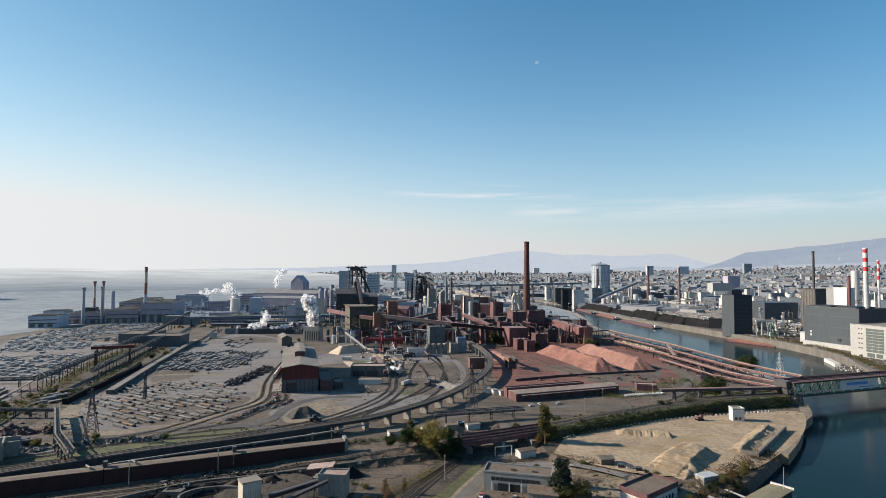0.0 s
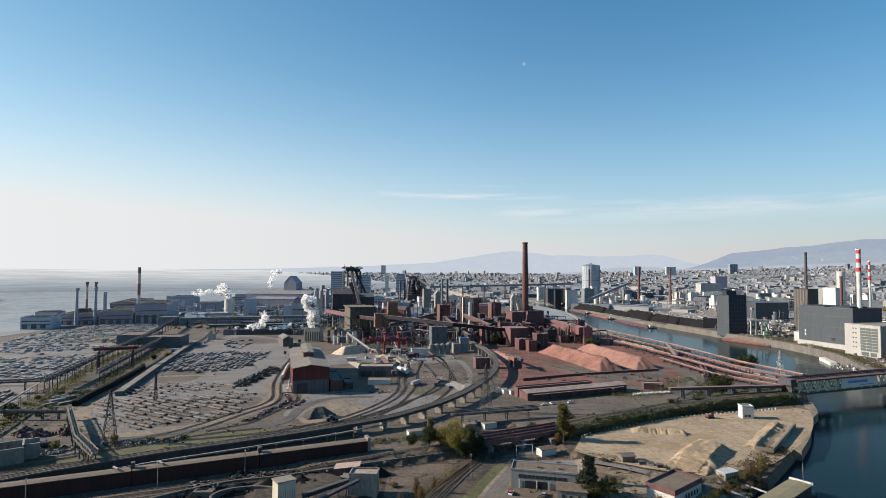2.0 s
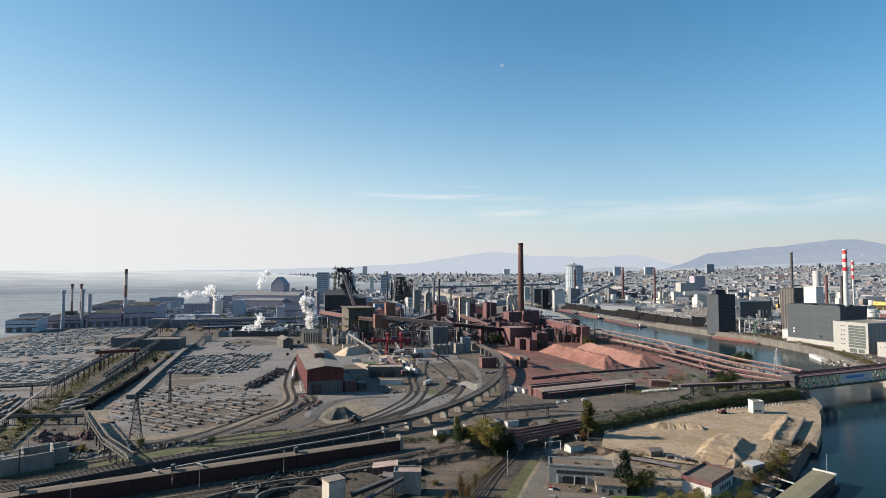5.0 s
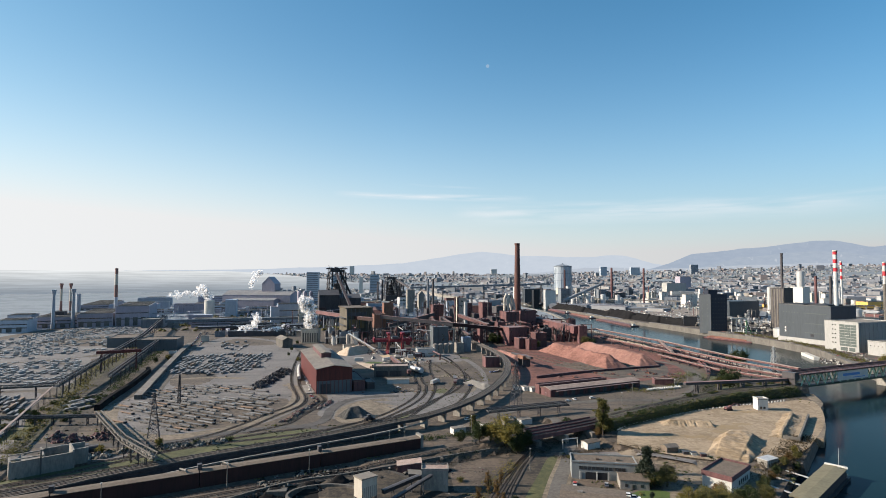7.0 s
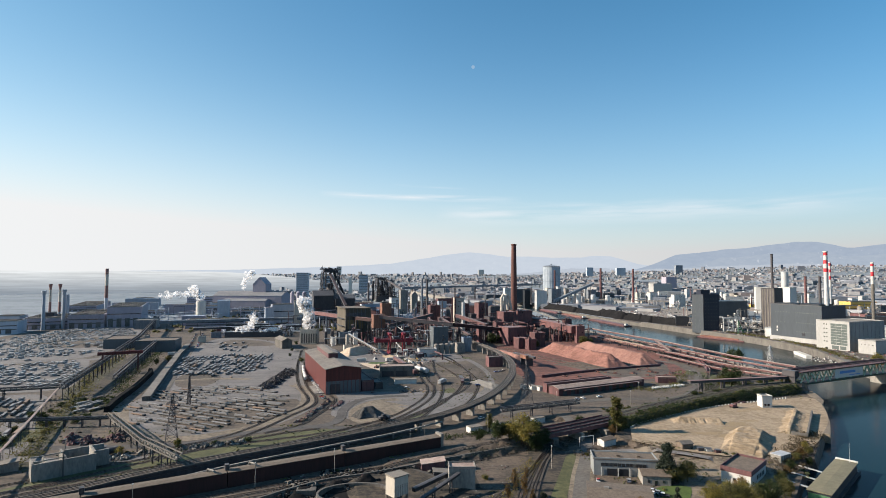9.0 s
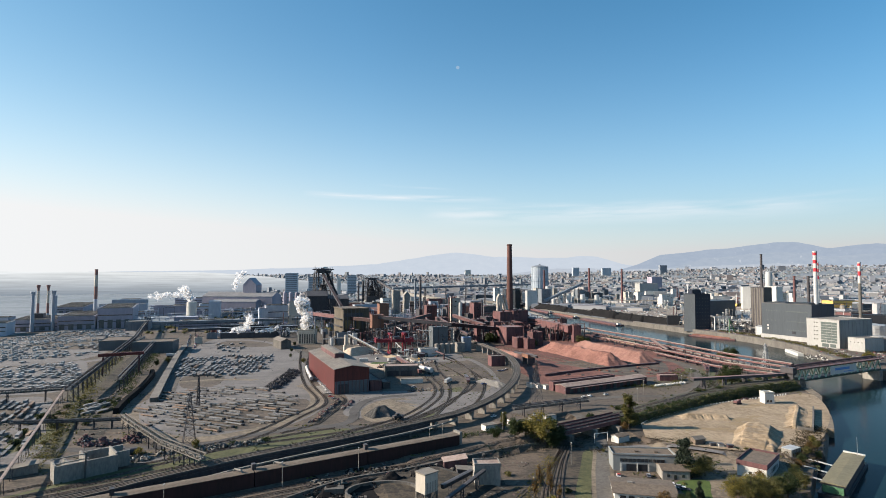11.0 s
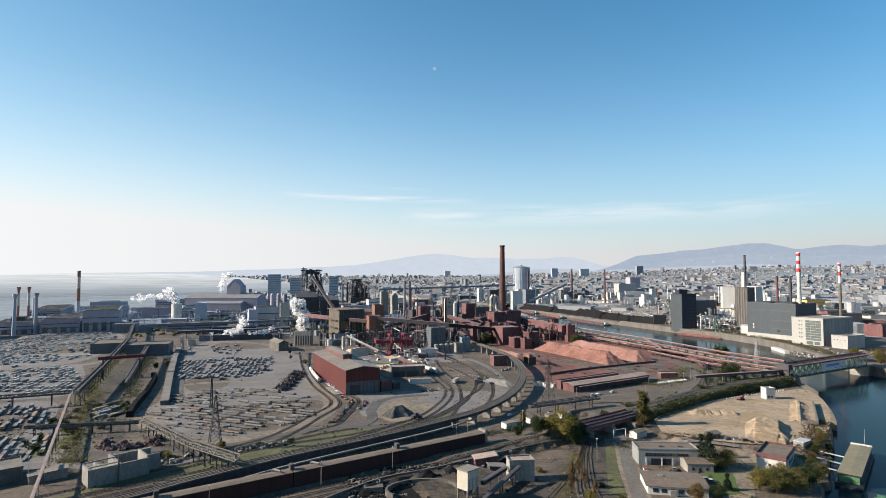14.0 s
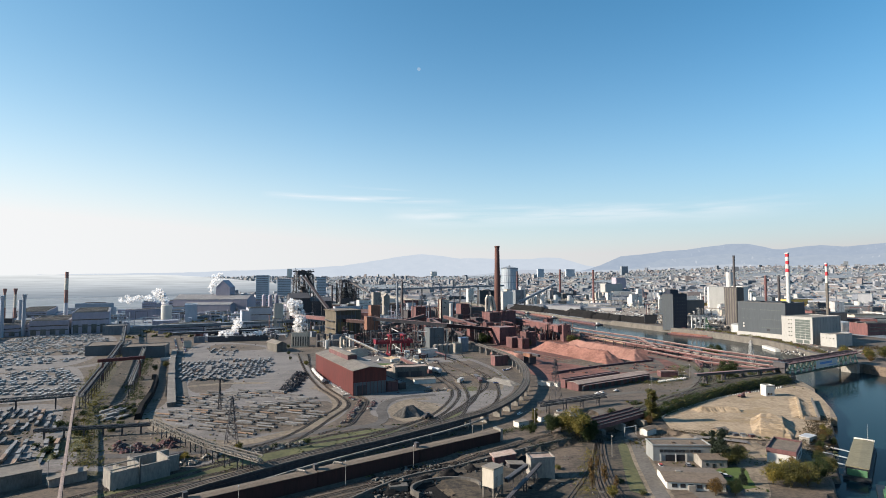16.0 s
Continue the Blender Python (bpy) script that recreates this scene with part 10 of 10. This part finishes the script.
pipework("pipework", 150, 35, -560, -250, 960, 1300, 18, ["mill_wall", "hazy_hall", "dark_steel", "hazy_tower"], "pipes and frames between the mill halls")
pipework("pipework", 230, 36, 450, 620, 700, 1000, 12, ["light_steel", "dark_steel", "concrete", "dark_concrete", "white"], "pipes and vessels behind the power station")
pipework("pipework", 260, 37, 560, 1150, 880, 1500, 24, ["light_steel", "white", "concrete", "rust", "slate_clad"], "pipe racks and vessels of the chemical works")
pipework("pipework", 34, 38, -70, -15, 560, 640, 6, ["dark_steel", "concrete", "rust", "light_steel"], "machines and pipes in the works yard")

# ---- steam ----
def plume(name, pts, n, seed, label):
    """Puffs that grow along the drift of the steam; pts are (x, y, z, radius)."""
    r = random.Random(seed)
    bm = bmesh.new()
    line = curve_pts(pts, 1.0)
    for k in range(int(n * 0.55)):
        x, y, z, rad = line[int(r.random() * (len(line) - 1))]
        s = rad * r.uniform(0.3, 0.7)
        m = Matrix.Translation((x + r.gauss(0, rad * 0.42), y + r.gauss(0, rad * 0.42), z + r.gauss(0, rad * 0.35)))
        res = bmesh.ops.create_icosphere(bm, subdivisions=3, radius=s, matrix=m)
        for v in res["verts"]:
            v.co += v.normal * 0 + Vector((noise.noise(v.co * 0.35), noise.noise(v.co * 0.35 + Vector((9, 0, 0))), noise.noise(v.co * 0.35 + Vector((0, 9, 0))))) * s * 0.6
    for f in bm.faces:
        f.smooth = True
    return solid(name, bm, M["steam"], label, "steam", kind="stuff")


plume("steam_plume", [(-172, 720, 17, 5), (-173, 720, 26, 8), (-175, 721, 38, 10), (-181, 722, 50, 8), (-186, 722, 59, 4)], 120, 1, "white steam rising from the quenching house")
plume("steam_plume", [(-286, 792, 9, 3), (-268, 794, 15, 6), (-258, 796, 24, 6), (-262, 797, 32, 3)], 60, 2, "white steam above the slab-cooling house")
plume("steam_plume", [(-300, 790, 8, 3), (-270, 792, 9, 4), (-232, 795, 10, 4), (-222, 796, 16, 4)], 70, 3, "low white steam drifting over the cooling house")
plume("steam_plume", [(-376, 1210, 56, 4), (-372, 1212, 70, 7), (-364, 1214, 86, 8), (-358, 1214, 98, 5)], 70, 4, "white steam above the steelworks hall")
plume("steam_plume", [(-560, 1250, 40, 5), (-530, 1252, 44, 9), (-500, 1254, 40, 7), (-470, 1256, 38, 5)], 60, 5, "long white steam cloud drifting over the mills")
plume("steam_plume", [(-452, 1180, 34, 5), (-462, 1182, 48, 9), (-470, 1184, 62, 8)], 50, 6, "white steam from a pale cooling tower")
tank(-452, 1180, 10, 32, "white", "pale round cooling tower in the mills", 0.05, name="cooling_tower")


# ---- loose lumps, tufts and small scrap strewn over the yards ----
def strewn(name, n, seed, regions, size, materials, label, keep=-0.1):
    r = random.Random(seed)
    verts, faces, mats, spots = [], [], [], []
    while len(spots) < n:
        x0, x1, y0, y1 = r.choice(regions)
        x, y = r.uniform(x0, x1), r.uniform(y0, y1)
        if noise.noise((x * 0.05, y * 0.05, seed)) > keep:
            spots.append((x, y))
    zs = ground_z(np.array([p[0] for p in spots]), np.array([p[1] for p in spots]))
    for (x, y), z in zip(spots, zs):
        if z < -4:
            continue
        s, a, k = r.uniform(*size) * (1.8 if r.random() < 0.1 else 1), r.uniform(0, 3.1), len(verts)
        w, d, h = s * r.uniform(0.5, 1.4), s * r.uniform(0.3, 0.8), s * r.uniform(0.3, 0.8)
        c, q = math.cos(a), math.sin(a)
        for zz, f in ((-0.15, 1.0), (h, 0.65)):
            for u, v in ((-w, -d), (w, -d), (w, d), (-w, d)):
                u, v = u * f * r.uniform(0.7, 1.2), v * f * r.uniform(0.7, 1.2)
                verts.append((x + u * c - v * q, y + u * q + v * c, z + zz))
        faces += [tuple(k + i for i in f) for f in ((4, 5, 6, 7), (0, 1, 5, 4), (1, 2, 6, 5), (2, 3, 7, 6), (3, 0, 4, 7))]
        mats += [r.randrange(len(materials))] * 5
    me = bpy.data.meshes.new(name)
    me.from_pydata(verts, [], faces)
    for c in materials:
        me.materials.append(M[c])
    me.polygons.foreach_set("material_index", mats)
    tagged(new(name, me), label, "debris", kind="stuff")


strewn("yard_debris", 1700, 41, [(-150, 30, 345, 660), (-110, 0, 330, 480)], (0.12, 0.5), ["concrete", "dark_concrete", "rust", "dark_concrete", "dusty"], "loose rubble and scrap strewn over the works yard", 0.0)
strewn("yard_debris", 420, 42, [(50, 230, 400, 720)], (0.25, 0.8), ["ore", "rust", "dark_steel", "ore_pale"], "lumps of ore and rusty scrap on the ore field", 0.0)
strewn("yard_debris", 900, 43, [(-130, -20, 195, 262)], (0.15, 0.6), ["coal", "dark_concrete", "concrete", "rust"], "lumps of coal and rubble in the lower yard")
strewn("grass_tufts", 3000, 44, [(-245, -60, 240, 330), (-60, 20, 330, 600), (90, 240, 320, 460), (-320, -250, 270, 430), (20, 120, 190, 270)], (0.25, 0.7), ["leaf_olive", "grass", "leaf_green"], "tufts of rough grass and weeds between the tracks", 0.05)
strewn("yard_debris", 1400, 45, [(-420, -140, 300, 900)], (0.25, 0.7), ["dark_steel", "concrete", "slab_rust", "coal"], "timber packing and scrap between the slab rows", 0.1)
strewn("yard_debris", 500, 46, [(80, 230, 250, 355)], (0.12, 0.45), ["sand", "damp_sand", "concrete"], "stones and clods on the sand yard", 0.0)
strewn("yard_debris", 1500, 47, [(440, 620, 830, 1400)], (0.5, 2.0), ["concrete", "dark_steel", "rust", "light_steel"], "stacks and scrap on the far quay yard", 0.0)
strewn("yard_debris", 420, 49, [(428, 452, 560, 800), (400, 470, 470, 560)], (0.6, 1.9), ["dark_steel", "concrete", "rust", "dark_concrete"], "crates, pipes and scrap along the far quay", -0.2)
strewn("coal_lumps", 1600, 48, [(-122, -40, 214, 250)], (0.25, 0.9), ["coal", "coal", "dark_concrete"], "scattered black lumps of coal in the lower yard", 0.0)
